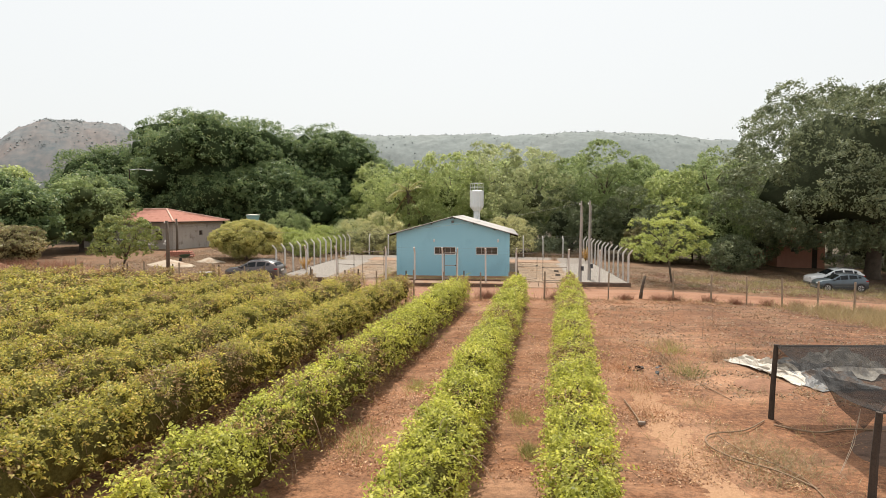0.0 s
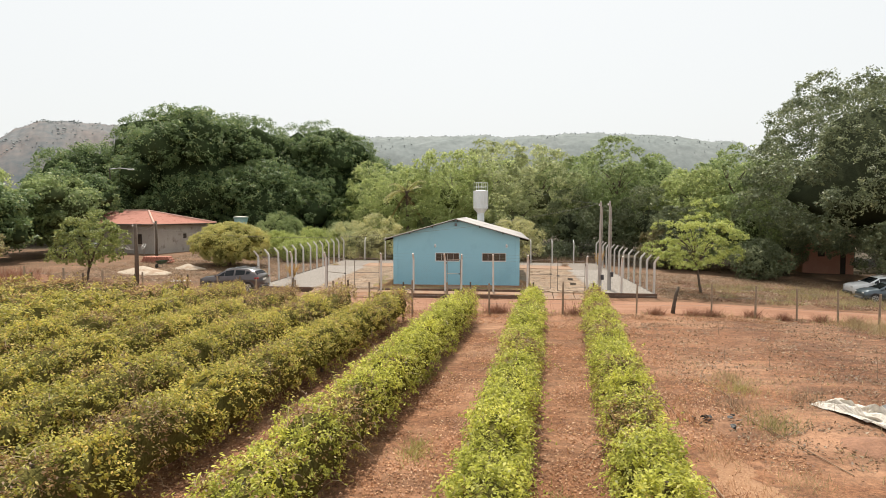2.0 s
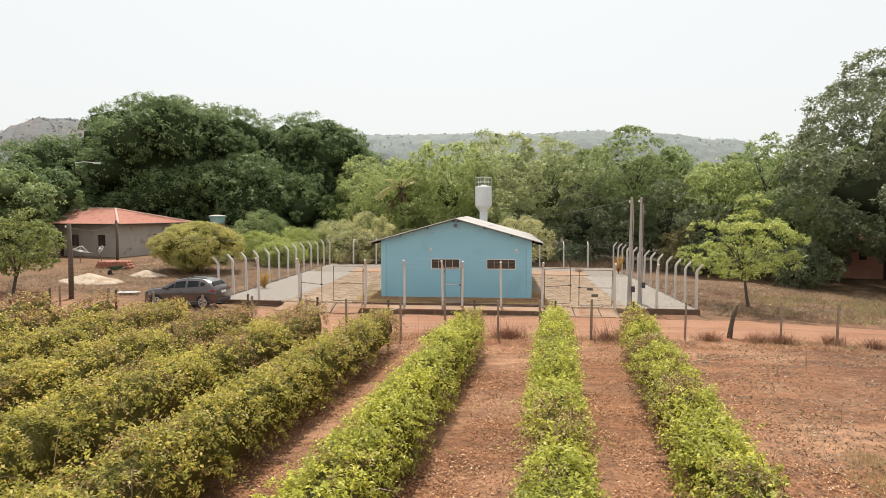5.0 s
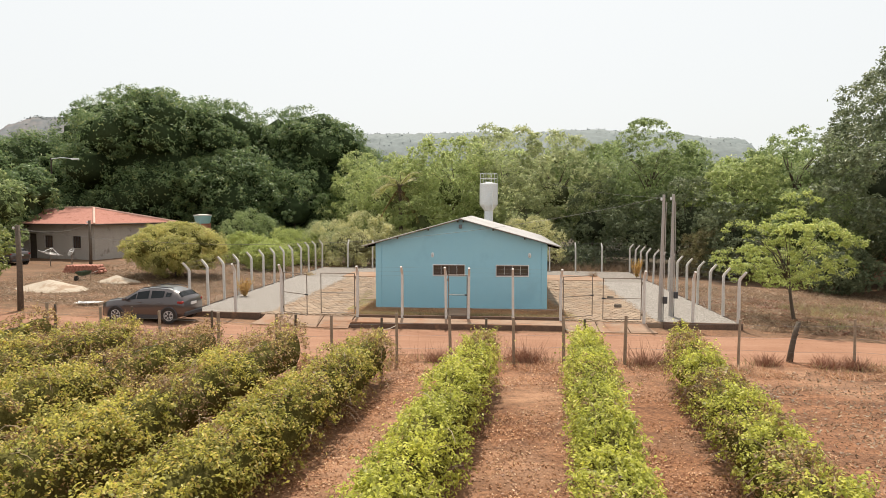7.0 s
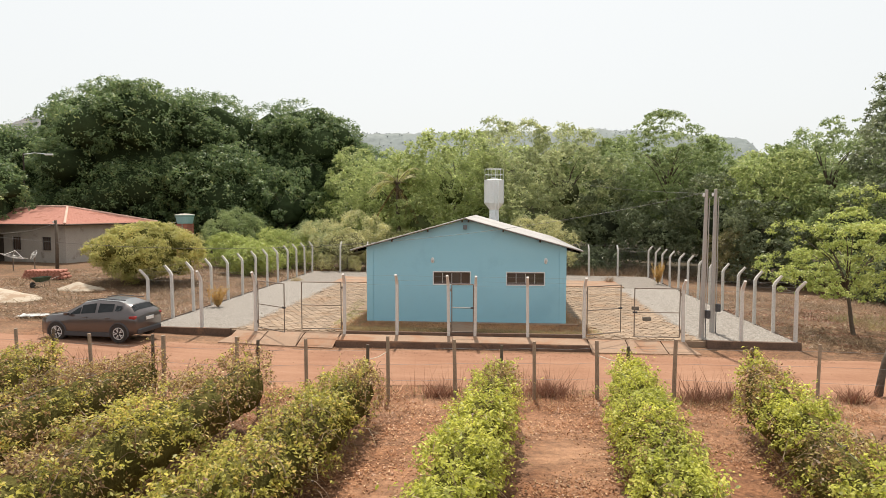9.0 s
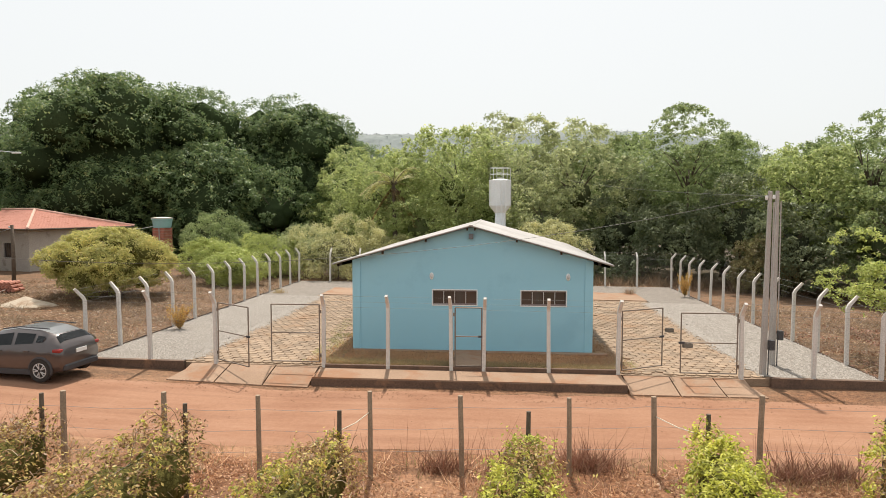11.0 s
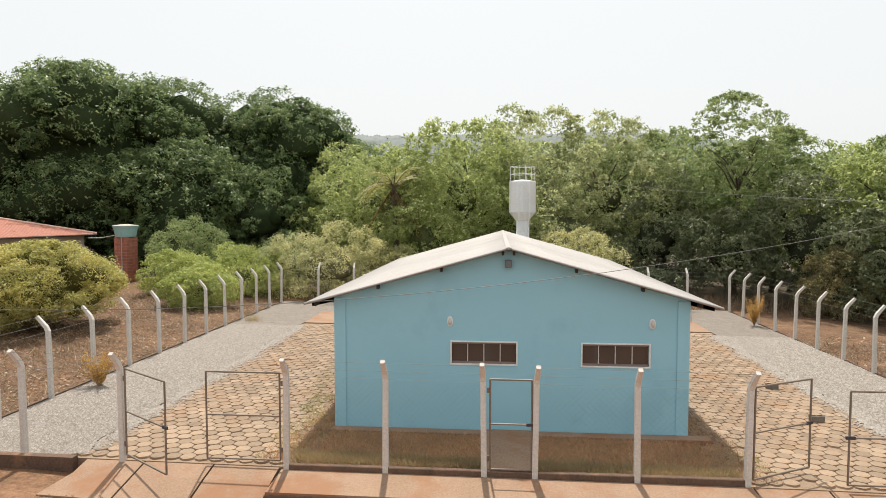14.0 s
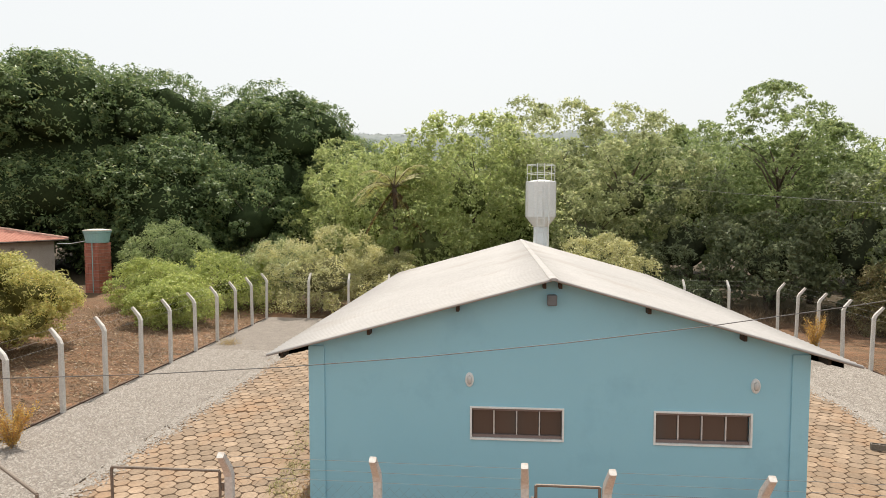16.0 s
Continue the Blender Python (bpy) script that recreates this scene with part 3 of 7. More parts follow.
def build_road():
    xs = np.arange(-90, 90.1, 0.6)
    vs, fs = [], []
    rows = 9
    for x in xs:
        e0 = -7.75 + 0.25 * noise.noise((x * 0.45, 0, 1)) + 0.12 * noise.noise((x * 1.7, 4, 1))
        e1 = -3.55 - 0.035 * max(0, abs(x) - 4.5) * (1 if abs(x) < 25 else 25 / abs(x)) + 0.2 * noise.noise((x * 0.5, 9, 2)) + 0.1 * noise.noise((x * 1.9, 7, 1))
        for k in range(rows):
            s = k / (rows - 1)
            y = e0 + (e1 - e0) * s
            z = gz(x, y) + 0.012 + (0.022 * math.sin(s * math.pi * 4) * math.sin(math.pi * s) if 0 < k < rows - 1 else -0.03) + 0.01 * noise.noise((x, y * 2, 0))
            vs.append((x, y, z))
    n = len(xs)
    idx = np.arange(n * rows).reshape(n, rows)
    F = np.stack([idx[:-1, :-1], idx[1:, :-1], idx[1:, 1:], idx[:-1, 1:]], -1).reshape(-1, 4)
    me = fast_mesh("road", np.array(vs), F, M_ROAD)
    me.polygons.foreach_set("use_smooth", [True] * len(me.polygons))
    tagged(new("road", me), "packed orange dirt road with faint wheel tracks", "road", kind="structure")


build_ground()
build_road()

FRONT, REAR, SIDE_L, SIDE_R = -2.3, 18.9, -11.55, 11.3
HEX_L, HEX_R = -8.55, 8.55


def quad_slab(bm, corners, z_low):
    """A slab with a sloping top: corners (x, y, z) in a ring."""
    top = [bm.verts.new(c) for c in corners]
    low = [bm.verts.new((c[0], c[1], z_low)) for c in corners]
    bm.faces.new(top)
    bm.faces.new(low[::-1])
    for i in range(len(top)):
        j = (i + 1) % len(top)
        bm.faces.new((top[i], low[i], low[j], top[j]))
    bmesh.ops.recalc_face_normals(bm, faces=bm.faces[:])
    return bm


def flat_slab(name, x0, x1, y0, y1, lift, material, label, category, depth=0.5):
    bm = quad_slab(bmesh.new(), [(x0, y0, yz(x0) + lift), (x1, y0, yz(x1) + lift), (x1, y1, yz(x1) + lift), (x0, y1, yz(x0) + lift)], -depth)
    return tagged(part(name, bm, material), label, category, kind="structure")


# gravel margins, paving bed, sandy apron, turf round the building
flat_slab("gravel_margin_west", SIDE_L, HEX_L, FRONT, REAR, 0.0, M_GRAVEL, "pale grey gravel margin along the fence", "gravel")
flat_slab("gravel_margin_east", HEX_R, SIDE_R, FRONT, REAR, 0.0, M_GRAVEL, "pale grey gravel margin along the fence", "gravel")
flat_slab("gravel_margin_north", HEX_L, HEX_R, 15.8, REAR, 0.0, M_GRAVEL, "grey gravel strip by the rear fence", "gravel")
flat_slab("sandy_apron", HEX_L, HEX_R, 12.8, 15.8, 0.0, M_SLAB, "pale sandy concrete apron behind the building", "pavement")
paving_w = flat_slab("paving_west", HEX_L, -3.9, FRONT, 12.8, -0.045, M_BED, "yard of sandy hexagonal pavers with dirt joints", "pavement")
paving_e = flat_slab("paving_east", 3.9, HEX_R, FRONT, 12.8, -0.045, M_BED, "yard of sandy hexagonal pavers with dirt joints", "pavement")
flat_slab("turf_bed", -3.9, 3.9, FRONT, 0.3, -0.02, M_TURF, "bare soil bed under dry turf before the building", "ground")
box_bm = box(bmesh.new(), -0.5, 0.5, -2.2, -0.02, -0.3, 0.012)
tagged(part("gate_path", box_bm, M_SLAB), "short concrete path from the small gate", "path", kind="structure")


def kerbs():
    for name, x0, x1 in (("kerb_west", SIDE_L - 0.1, -8.4), ("kerb_east", 8.35, SIDE_R + 0.12)):
        bm = bmesh.new()
        quad_slab(bm, [(x0, FRONT - 0.16, yz(x0) + 0.015), (x1, FRONT - 0.16, yz(x1) + 0.015), (x1, FRONT, yz(x1) + 0.015), (x0, FRONT, yz(x0) + 0.015)], -0.7)
        tagged(part(name, bm, M_KERB), "dark brown concrete kerb before the gravel", "kerb", kind="structure")
    # side edging
    for name, x in (("edging_west", SIDE_L - 0.1), ("edging_east", SIDE_R)):
        bm = bmesh.new()
        quad_slab(bm, [(x, FRONT, yz(x) + 0.02), (x + 0.06, FRONT, yz(x) + 0.02), (x + 0.06, REAR, yz(x) + 0.02), (x, REAR, yz(x) + 0.02)], -0.6)
        tagged(part(name, bm, M_KERB), "low concrete edging under the side fence", "kerb", kind="structure")
    # raised walk before the building with a dark face
    bm = bmesh.new()
    quad_slab(bm, [(-4.3, -3.22, -0.12), (4.3, -3.22, -0.15), (4.3, FRONT - 0.05, -0.10), (-4.3, FRONT - 0.05, -0.07)], -0.22)
    walkway = tagged(part("sidewalk", bm, M_SLAB), "raised dusty concrete walk with a dark kerb face", "pavement", kind="structure")
    bm = bmesh.new()
    box(bm, -4.32, 4.32, -3.24, -2.4, -0.7, -0.165, 0.01)
    part("kerb_face", bm, M_KERB, walkway, "dark brown kerb face")
    bm = bmesh.new()
    box(bm, -4.25, 4.25, FRONT - 0.045, FRONT + 0.07, -0.5, 0.025, 0.012)
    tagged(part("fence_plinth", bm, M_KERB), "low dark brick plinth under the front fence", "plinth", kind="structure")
    # gate ramps of cast slabs
    for sgn, name in ((-1, "ramp_west"), (1, "ramp_east")):
        ramp = None
        for a, b in ((4.36, 5.62), (5.66, 7.0), (7.04, 8.2)) if sgn < 0 else ((4.36, 5.62), (5.66, 6.8), (6.84, 7.66)):
            x0, x1 = sorted((sgn * a, sgn * b))
            za, zb = yz(x0) - 0.05, yz(x1) - 0.05
            low = -0.34
            out = 0.2 if b > 7.5 else 0
            bm = bmesh.new()
            lx0, lx1 = (x0 - out, x1) if sgn < 0 else (x0, x1 + out)
            quad_slab(bm, [(lx0, -3.45, low + max(0, gz(x0, 0) + 0.36)), (lx1, -3.45, low + max(0, gz(x1, 0) + 0.36)), (x1, -2.75, zb - 0.1), (x1, FRONT + 0.05, zb), (x0, FRONT + 0.05, za), (x0, -2.75, za - 0.1)], -0.7)
            ob = part("slab", bm, M_SLAB, ramp)
            if ramp is None:
                ob.name = name
                ramp = tagged(ob, "sloping dusty concrete gate ramp in cast slabs", "ramp", kind="structure")


kerbs()


# ---- distant hills ----
def hill(name, label, cx, cy, length, depth, height, seed, turn, shape, material):
    nu, nv = 220, 70
    vs = []
    for i in range(nu):
        for j in range(nv):
            u, v = i / (nu - 1), j / (nv - 1)
            x, y = (u - 0.5) * length, (v - 0.5) * depth
            e = shape(u) * math.sin(math.pi * v) ** 0.8
            e *= 1 + 0.03 * noise.noise((u * 7, v * 4, seed)) + 0.03 * noise.noise((u * 25, v * 12, seed)) + 0.022 * noise.noise((u * 90, v * 45, seed)) + 0.012 * noise.noise((u * 200, v * 90, seed))
            vs.append((x, y, height * e - 4))
    idx = np.arange(nu * nv).reshape(nu, nv)
    F = np.stack([idx[:-1, :-1], idx[1:, :-1], idx[1:, 1:], idx[:-1, 1:]], -1).reshape(-1, 4)
    V = np.array(vs)
    root = tagged(new(name, fast_mesh(name, V, F, material)), label, "hill", kind="structure")
    root.matrix_basis = pose(cx, cy, 0, 0, 0, turn)


WEST_U, WEST_H = (0, 0.2, 0.33, 0.37, 0.43, 0.5, 0.58, 0.62, 0.75, 1), (0.3, 0.5, 0.71, 0.86, 0.98, 1, 0.97, 0.86, 0.5, 0.2)
hill("hill_west", "steep hill with scrub and bare reddish slopes, haze painted in blue-grey", -563, 783, 560, 420, 131, 5, 34, lambda u: float(np.interp(u, WEST_U, WEST_H)), M_HILL)
hill("hill_north", "long low wooded ridge, painted pale for haze", -60, 1050, 900, 380, 146, 11, 0,
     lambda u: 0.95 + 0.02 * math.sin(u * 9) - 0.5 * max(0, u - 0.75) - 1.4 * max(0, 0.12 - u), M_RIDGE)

# crowns lightened to grey in the base colour to look hazed by distance
M_FARTREE = surface("haze_grey_crowns", (0.235, 0.265, 0.265), (0.285, 0.30, 0.29), 0.05, 0.4, 0.95, 0.0, grain=(0.85, 1.1))


def far_trees(seed, hill_name, count, r0, r1, lab, crest=0.0):
    """Crowns standing over a hillside, each a rough heap of small blobs."""
    rng = np.random.default_rng(seed)
    src = bpy.data.objects[hill_name]
    me = src.data
    co = np.empty(len(me.vertices) * 3)
    me.vertices.foreach_get("co", co)
    co = co.reshape(-1, 3)
    high = np.nonzero(co[:, 2] > 0.3 * co[:, 2].max())[0]
    top = high[co[high, 2] > 0.93 * co[:, 2].max()]
    clump = np.array([noise.noise((q[0] * 0.012, q[1] * 0.012, seed)) + 0.6 * noise.noise((q[0] * 0.04, q[1] * 0.04, seed)) for q in co[high]])
    share = np.clip(0.25 + 1.6 * clump, 0.03, 1.0)
    pick = np.concatenate([rng.choice(high, int(count * (1 - crest)), p=share / share.sum()), rng.choice(top, int(count * crest))])
    V, F, off = [], [], 0
    for p in co[pick]:
        r = rng.uniform(r0, r1)
        base = p + np.array([rng.uniform(-3, 3), rng.uniform(-3, 3), 0])
        for q in range(1):
            c = base + rng.normal(0, 0.55, 3) * r * np.array([1, 1, 0.3]) + np.array([0, 0, r * 0.6])
            V.append(c + ICO_V * (r * rng.uniform(0.5, 0.9)) * (1 + rng.normal(0, 0.18, (len(ICO_V), 1))) * np.array([1, 1, 0.8]))
            F.append(ICO_F + off)
            off += len(ICO_V)
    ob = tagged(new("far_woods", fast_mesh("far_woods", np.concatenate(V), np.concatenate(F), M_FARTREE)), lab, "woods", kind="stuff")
    ob.matrix_basis = src.matrix_basis.copy()


far_trees(41, "hill_west", 3000, 0.5, 1.8, "scattered trees over the hill, greyed in colour for haze", 0.06)
far_trees(42, "hill_north", 1300, 0.7, 1.7, "tree crowns along the low ridge, haze painted into their grey", 0.25)

# ---- blue building ----
HALF, DEEP, EAVE, RIDGE = 3.85, 12.55, 2.86, 3.93


def gable_z(x):
    return EAVE + 0.045 + (RIDGE - EAVE) * (1 - abs(x) / HALF)


def blue_building():
    root = thing("service_building", "single-storey blue rendered building with a pale gabled roof", "building", (0, 0, 0))
    wins = [(-1.24, 0.19), (1.60, 3.03)]
    z0, z1 = 1.455, 1.955
    # front wall with two openings, in strips so that the openings go through
    bm = bmesh.new()
    xs = [-HALF, wins[0][0], wins[0][1], 0.9, wins[1][0], wins[1][1], HALF]

    def prism(x0, x1, lo, tops):
        pts = [(x0, lo), (x1, lo)] + [(x, z) for x, z in tops]
        f = [bm.verts.new((x, 0, z)) for x, z in pts]
        g = [bm.verts.new((x, 0.15, z)) for x, z in pts]
        bm.faces.new(f)
        bm.faces.new(g[::-1])
        for i in range(len(f)):
            j = (i + 1) % len(f)
            bm.faces.new((f[i], g[i], g[j], f[j]))
    edges = [-HALF, wins[0][0], wins[0][1], wins[1][0], wins[1][1], HALF]
    for a, b in zip(edges, edges[1:]):
        tops = [(b, gable_z(b))] + ([(0.0, RIDGE + 0.045)] if a < 0 < b else []) + [(a, gable_z(a))]
        if (a, b) in wins:
            prism(a, b, -0.3, [(b, z0), (a, z0)])
            prism(a, b, z1, tops)
        else:
            prism(a, b, -0.3, tops)
    bmesh.ops.remove_doubles(bm, verts=bm.verts[:], dist=0.0005)
    inner = [f for f in bm.faces if abs(f.normal.x) > 0.9 and -HALF + 0.01 < f.calc_center_median().x < HALF - 0.01 and not (z0 < f.calc_center_median().z < z1)]
    bmesh.ops.delete(bm, geom=inner, context="FACES_ONLY")
    bmesh.ops.recalc_face_normals(bm, faces=bm.faces[:])
    part("front_wall", bm, M_WALL, root, "blue painted gable wall")
    for x0, x1 in ((-HALF, -HALF + 0.15), (HALF - 0.15, HALF)):
        part("side_wall", box(bmesh.new(), x0, x1, 0.15, DEEP, -0.3, EAVE), M_WALL, root)
    bm = bmesh.new()
    ring = [(-HALF + 0.15, -0.3), (HALF - 0.15, -0.3), (HALF - 0.15, EAVE), (0, RIDGE), (-HALF + 0.15, EAVE)]
    f = [bm.verts.new((x, DEEP - 0.15, z)) for x, z in ring]
    g = [bm.verts.new((x, DEEP, z)) for x, z in ring]
    bm.faces.new(f)
    bm.faces.new(g[::-1])
    for i in range(5):
        bm.faces.new((f[i], g[i], g[(i + 1) % 5], f[(i + 1) % 5]))
    bmesh.ops.recalc_face_normals(bm, faces=bm.faces[:])
    part("rear_wall", bm, M_WALL, root)
    part("floor_slab", box(bmesh.new(), -HALF + 0.15, HALF - 0.15, 0.15, DEEP - 0.15, -0.3, 0.05), M_CONC, root)
    part("inner_partition", box(bmesh.new(), -HALF + 0.15, HALF - 0.15, 3.2, 3.3, 0.05, EAVE), M_PLASTER, root)
    # corner pilasters and foot band
    for x in (-HALF - 0.012, HALF - 0.248):
        part("pilaster", box(bmesh.new(), x, x + 0.26, -0.028, 0.0, -0.3, EAVE + 0.035, 0.006), M_WALL, root)
    part("foot_apron", box(bmesh.new(), -HALF - 0.3, HALF + 0.45, -0.3, -0.03, -0.3, 0.0, 0.01), M_SLAB, root, "stained concrete apron at the wall's foot")
    # windows
    for x0, x1 in wins:
        w = part("window", box(bmesh.new(), x0 + 0.02, x1 - 0.02, 0.09, 0.1, z0 + 0.02, z1 - 0.02), M_PANE, root, "dark sliding window in a pale frame")
        bm = bmesh.new()
        for a, b, c, d in ((x0 - 0.022, x1 + 0.022, z1 - 0.012, z1 + 0.018), (x0 - 0.022, x1 + 0.022, z0 - 0.018, z0 + 0.012), (x0 - 0.022, x0 + 0.01, z0 + 0.012, z1 - 0.012), (x1 - 0.01, x1 + 0.022, z0 + 0.012, z1 - 0.012)):
            box(bm, a, b, -0.022, 0.05, c, d, 0.004)
        part("surround", bm, M_WHITE, w, "white painted surround")
        bm = bmesh.new()
        box(bm, x0 + 0.012, x1 - 0.012, 0.02, 0.07, z0 + 0.015, z0 + 0.06)
        box(bm, x0 + 0.012, x1 - 0.012, 0.02, 0.07, z1 - 0.05, z1 - 0.015)
        part("window_frame", bm, M_SASH, w, "grey-brown aluminium frame")
        n = 4
        for k in range(1, n):
            x = x0 + (x1 - x0) * k / n
            part("mullion", box(bmesh.new(), x - 0.01, x + 0.01, 0.03, 0.07, z0 + 0.06, z1 - 0.05), M_FRAME, w)
        for k in range(n):
            a = x0 + (x1 - x0) * k / n + 0.02
            b = x0 + (x1 - x0) * (k + 1) / n - 0.02
            part("pane", box(bmesh.new(), a, b, 0.05 + 0.012 * (k % 2), 0.056 + 0.012 * (k % 2), z0 + 0.06, z1 - 0.05), M_PANE, w)
    # corrugated roof, two slopes
    y0, y1, over, t = -0.34, DEEP + 0.45, 0.6, 0.03
    ny = 300
    for sgn in (-1, 1):
        prof = [(0.0, RIDGE + 0.1), (0.5 * (HALF + over), None), (HALF + over, None)]
        slope = (RIDGE - EAVE) / HALF
        vs, rows = [], []
        for i in range(ny + 1):
            y = y0 + (y1 - y0) * i / ny
            wv = 0.016 * math.sin(2 * math.pi * (y - y0) / 0.177)
            for x in np.linspace(0.0, HALF + over, 5):
                vs.append((sgn * x, y, RIDGE + 0.11 - slope * x + wv))
        m = 5
        idx = np.arange((ny + 1) * m).reshape(ny + 1, m)
        F = np.stack([idx[:-1, :-1], idx[1:, :-1], idx[1:, 1:], idx[:-1, 1:]], -1).reshape(-1, 4)
        V = np.array(vs)
        V2 = V - np.array([0, 0, t])
        rim = list(idx[0]) + list(idx[1:, -1]) + list(idx[-1, :-1][::-1]) + list(idx[1:-1, 0][::-1])
        rim = np.array(rim)
        nx = np.roll(rim, -1)
        S = np.stack([rim, nx, nx + len(V), rim + len(V)], 1)
        me = fast_mesh("roof_slope", np.concatenate([V, V2]), np.concatenate([F, F[:, ::-1] + len(V), S]), M_ROOF)
        part("roof_slope", me, None, root, "pale corrugated fibre-cement sheets")
    bm = tube(bmesh.new(), [(0, y, RIDGE + 0.105) for y in np.linspace(y0 - 0.01, y1 + 0.01, 12)], 0.05, 12)
    bmesh.ops.transform(bm, matrix=Matrix.Translation((0, 0, (RIDGE + 0.1) * 0.55)) @ Matrix.Diagonal((1.3, 1, 0.45, 1)), verts=bm.verts[:])
    part("ridge_cap", bm, M_ROOF, root, "pale ridge capping")
    # purlin ends under the overhang
    slope = (RIDGE - EAVE) / HALF
    for x in (-4.25, -2.85, -1.45, -0.12, 0.12, 1.45, 2.85, 4.05):
        z = RIDGE + 0.06 - slope * abs(x)
        part("purlin", box(bmesh.new(), x - 0.025, x + 0.025, y0 + 0.16, 0.0 if abs(x) < HALF else DEEP, z - 0.085, z - 0.005, 0.004), M_DARKWOOD, root, "dark timber purlin end")
    for sgn in (-1, 1):
        x0, x1 = sgn * HALF, sgn * (HALF + 0.55)
        for k in range(9):
            y = 0.1 + k * 1.53
            za, zb = RIDGE + 0.05 - slope * abs(x0), RIDGE + 0.05 - slope * abs(x1)
            bm = bmesh.new()
            vs = [bm.verts.new(p) for p in ((x0, y, za - 0.1), (x1, y, zb - 0.08), (x1, y, zb), (x0, y, za))]
            f = bm.faces.new(vs)
            bmesh.ops.solidify(bm, geom=[f], thickness=0.06)
            part("rafter_end", bm, M_DARKWOOD, root)
    return root


blue_building()


def wall_lamp(x):
    root = thing("wall_lamp", "oval white bulkhead lamp on the blue wall", "lamp", (x, 0, 2.4), 0, "wall lamps")
    bm = bmesh.new()
    lathe(bm, [(0.085, 0), (0.085, 0.025), (0.07, 0.04)], 20)
    bmesh.ops.transform(bm, matrix=Matrix.Diagonal((0.8, 1.35, 1, 1)), verts=bm.verts[:])
    bmesh.ops.transform(bm, matrix=pose(0, 0, 0, 90), verts=bm.verts[:])
    part("lamp_ring", bm, M_WHITE, root, smooth=False)
    bm = bmesh.new()
    lathe(bm, [(0.055, 0.038), (0.05, 0.06), (0.03, 0.075), (0.005, 0.08)], 16)
    bmesh.ops.transform(bm, matrix=pose(0, 0, 0, 90) @ Matrix.Diagonal((0.8, 1.35, 1, 1)), verts=bm.verts[:])
    part("lamp_lens", bm, M_FRAME, root, "frosted lens", True)


wall_lamp(-1.27)
wall_lamp(3.08)
M_FLOOD = plain("grey_casting", (0.16, 0.17, 0.18), 0.5)
flood = thing("floodlight", "small dark grey floodlight under the gable peak", "lamp", (0, 0, 3.7))
part("housing", box(bmesh.new(), -0.075, 0.075, -0.14, -0.03, -0.1, 0.07, 0.015), M_FLOOD, flood)
part("bracket", box(bmesh.new(), -0.05, 0.05, -0.03, 0.0, -0.03, 0.03), M_DARK, flood)
part("lamp_face", box(bmesh.new(), -0.06, 0.06, -0.147, -0.14, -0.085, 0.055), M_FLOOD, flood)


# ---- water tower ----
def water_tower():
    root = thing("water_tower", "white steel water tower, faceted tank on a column", "water tower", (1.03, 18.2, -0.1))
    bm = lathe(bmesh.new(), [(0.3, 4.46), (0.655, 4.9), (0.665, 4.93), (0.665, 6.42), (0.64, 6.45), (0.2, 6.53)], 12)
    part("tank", bm, M_TANK, root, "white twelve-sided tank")
    part("column", lathe(bmesh.new(), [(0.305, -0.2), (0.305, 4.5)], 16), M_TANK, root, smooth=True)
    part("base_flange", lathe(bmesh.new(), [(0.55, -0.1), (0.55, 0.16)], 16), M_CONC, root)
    part("tank_band", lathe(bmesh.new(), [(0.672, 5.55), (0.672, 5.6)], 12), M_TANK, root)
    for k in range(6):
        a = 2 * math.pi * k / 6 + 0.2
        x, y = 0.62 * math.cos(a), 0.62 * math.sin(a)
        part("rail_post", tube(bmesh.new(), [(x, y, 6.4), (x, y, 7.18)], 0.014, 6), M_TANK, root)
    for z in (6.8, 7.17):
        pts = [(0.62 * math.cos(a), 0.62 * math.sin(a), z) for a in (2 * math.pi * k / 6 + 0.2 for k in range(7))]
        part("rail", tube(bmesh.new(), pts, 0.013, 6), M_TANK, root)
    bm = bmesh.new()
    tube(bm, [(-0.2, -0.7, 0.0), (-0.2, -0.7, 7.2)], 0.016, 6)
    tube(bm, [(0.1, -0.7, 0.0), (0.1, -0.7, 7.2)], 0.016, 6)
    for k in range(24):
        tube(bm, [(-0.2, -0.7, 0.2 + k * 0.29), (0.1, -0.7, 0.2 + k * 0.29)], 0.01, 5)
    part("ladder", bm, M_TANK, root)
    part("fill_pipe", tube(bmesh.new(), [(0.3, -0.42, 0), (0.3, -0.42, 4.2), (0.3, -0.7, 4.75), (0.3, -0.7, 6.4)], 0.03, 8), M_TANK, root)


water_tower()


# ---- compound fence ----
def fence_post_mesh():
    bm = bmesh.new()
    secs = [(0.0, 0.0, -0.35, 0.055), (0.0, 0.0, 1.72, 0.05), (0.0, -0.045, 1.82, 0.05), (0.0, -0.27, 2.09, 0.042)]
    rings = []
    for x, y, z, r in secs:
        tilt = 0.7 if z > 1.75 else 0
        c, s = math.cos(tilt), math.sin(tilt)
        rings.append([bm.verts.new((x + a * r, y + b * r * c, z + b * r * s * 0.9)) for a, b in ((-1, -1), (1, -1), (1, 1), (-1, 1))])
    for a, b in zip(rings, rings[1:]):
        for k in range(4):
            bm.faces.new((a[k], a[(k + 1) % 4], b[(k + 1) % 4], b[k]))
    bm.faces.new(rings[0][::-1])
    bm.faces.new(rings[-1])
    bmesh.ops.bevel(bm, geom=[e for e in bm.edges if abs(e.verts[0].co.z - e.verts[1].co.z) > 0.08], offset=0.01, segments=1, affect="EDGES")
    return mesh_of("fence_post", bm, M_POST)


POST_MESH = fence_post_mesh()
rng_post = random.Random(4)


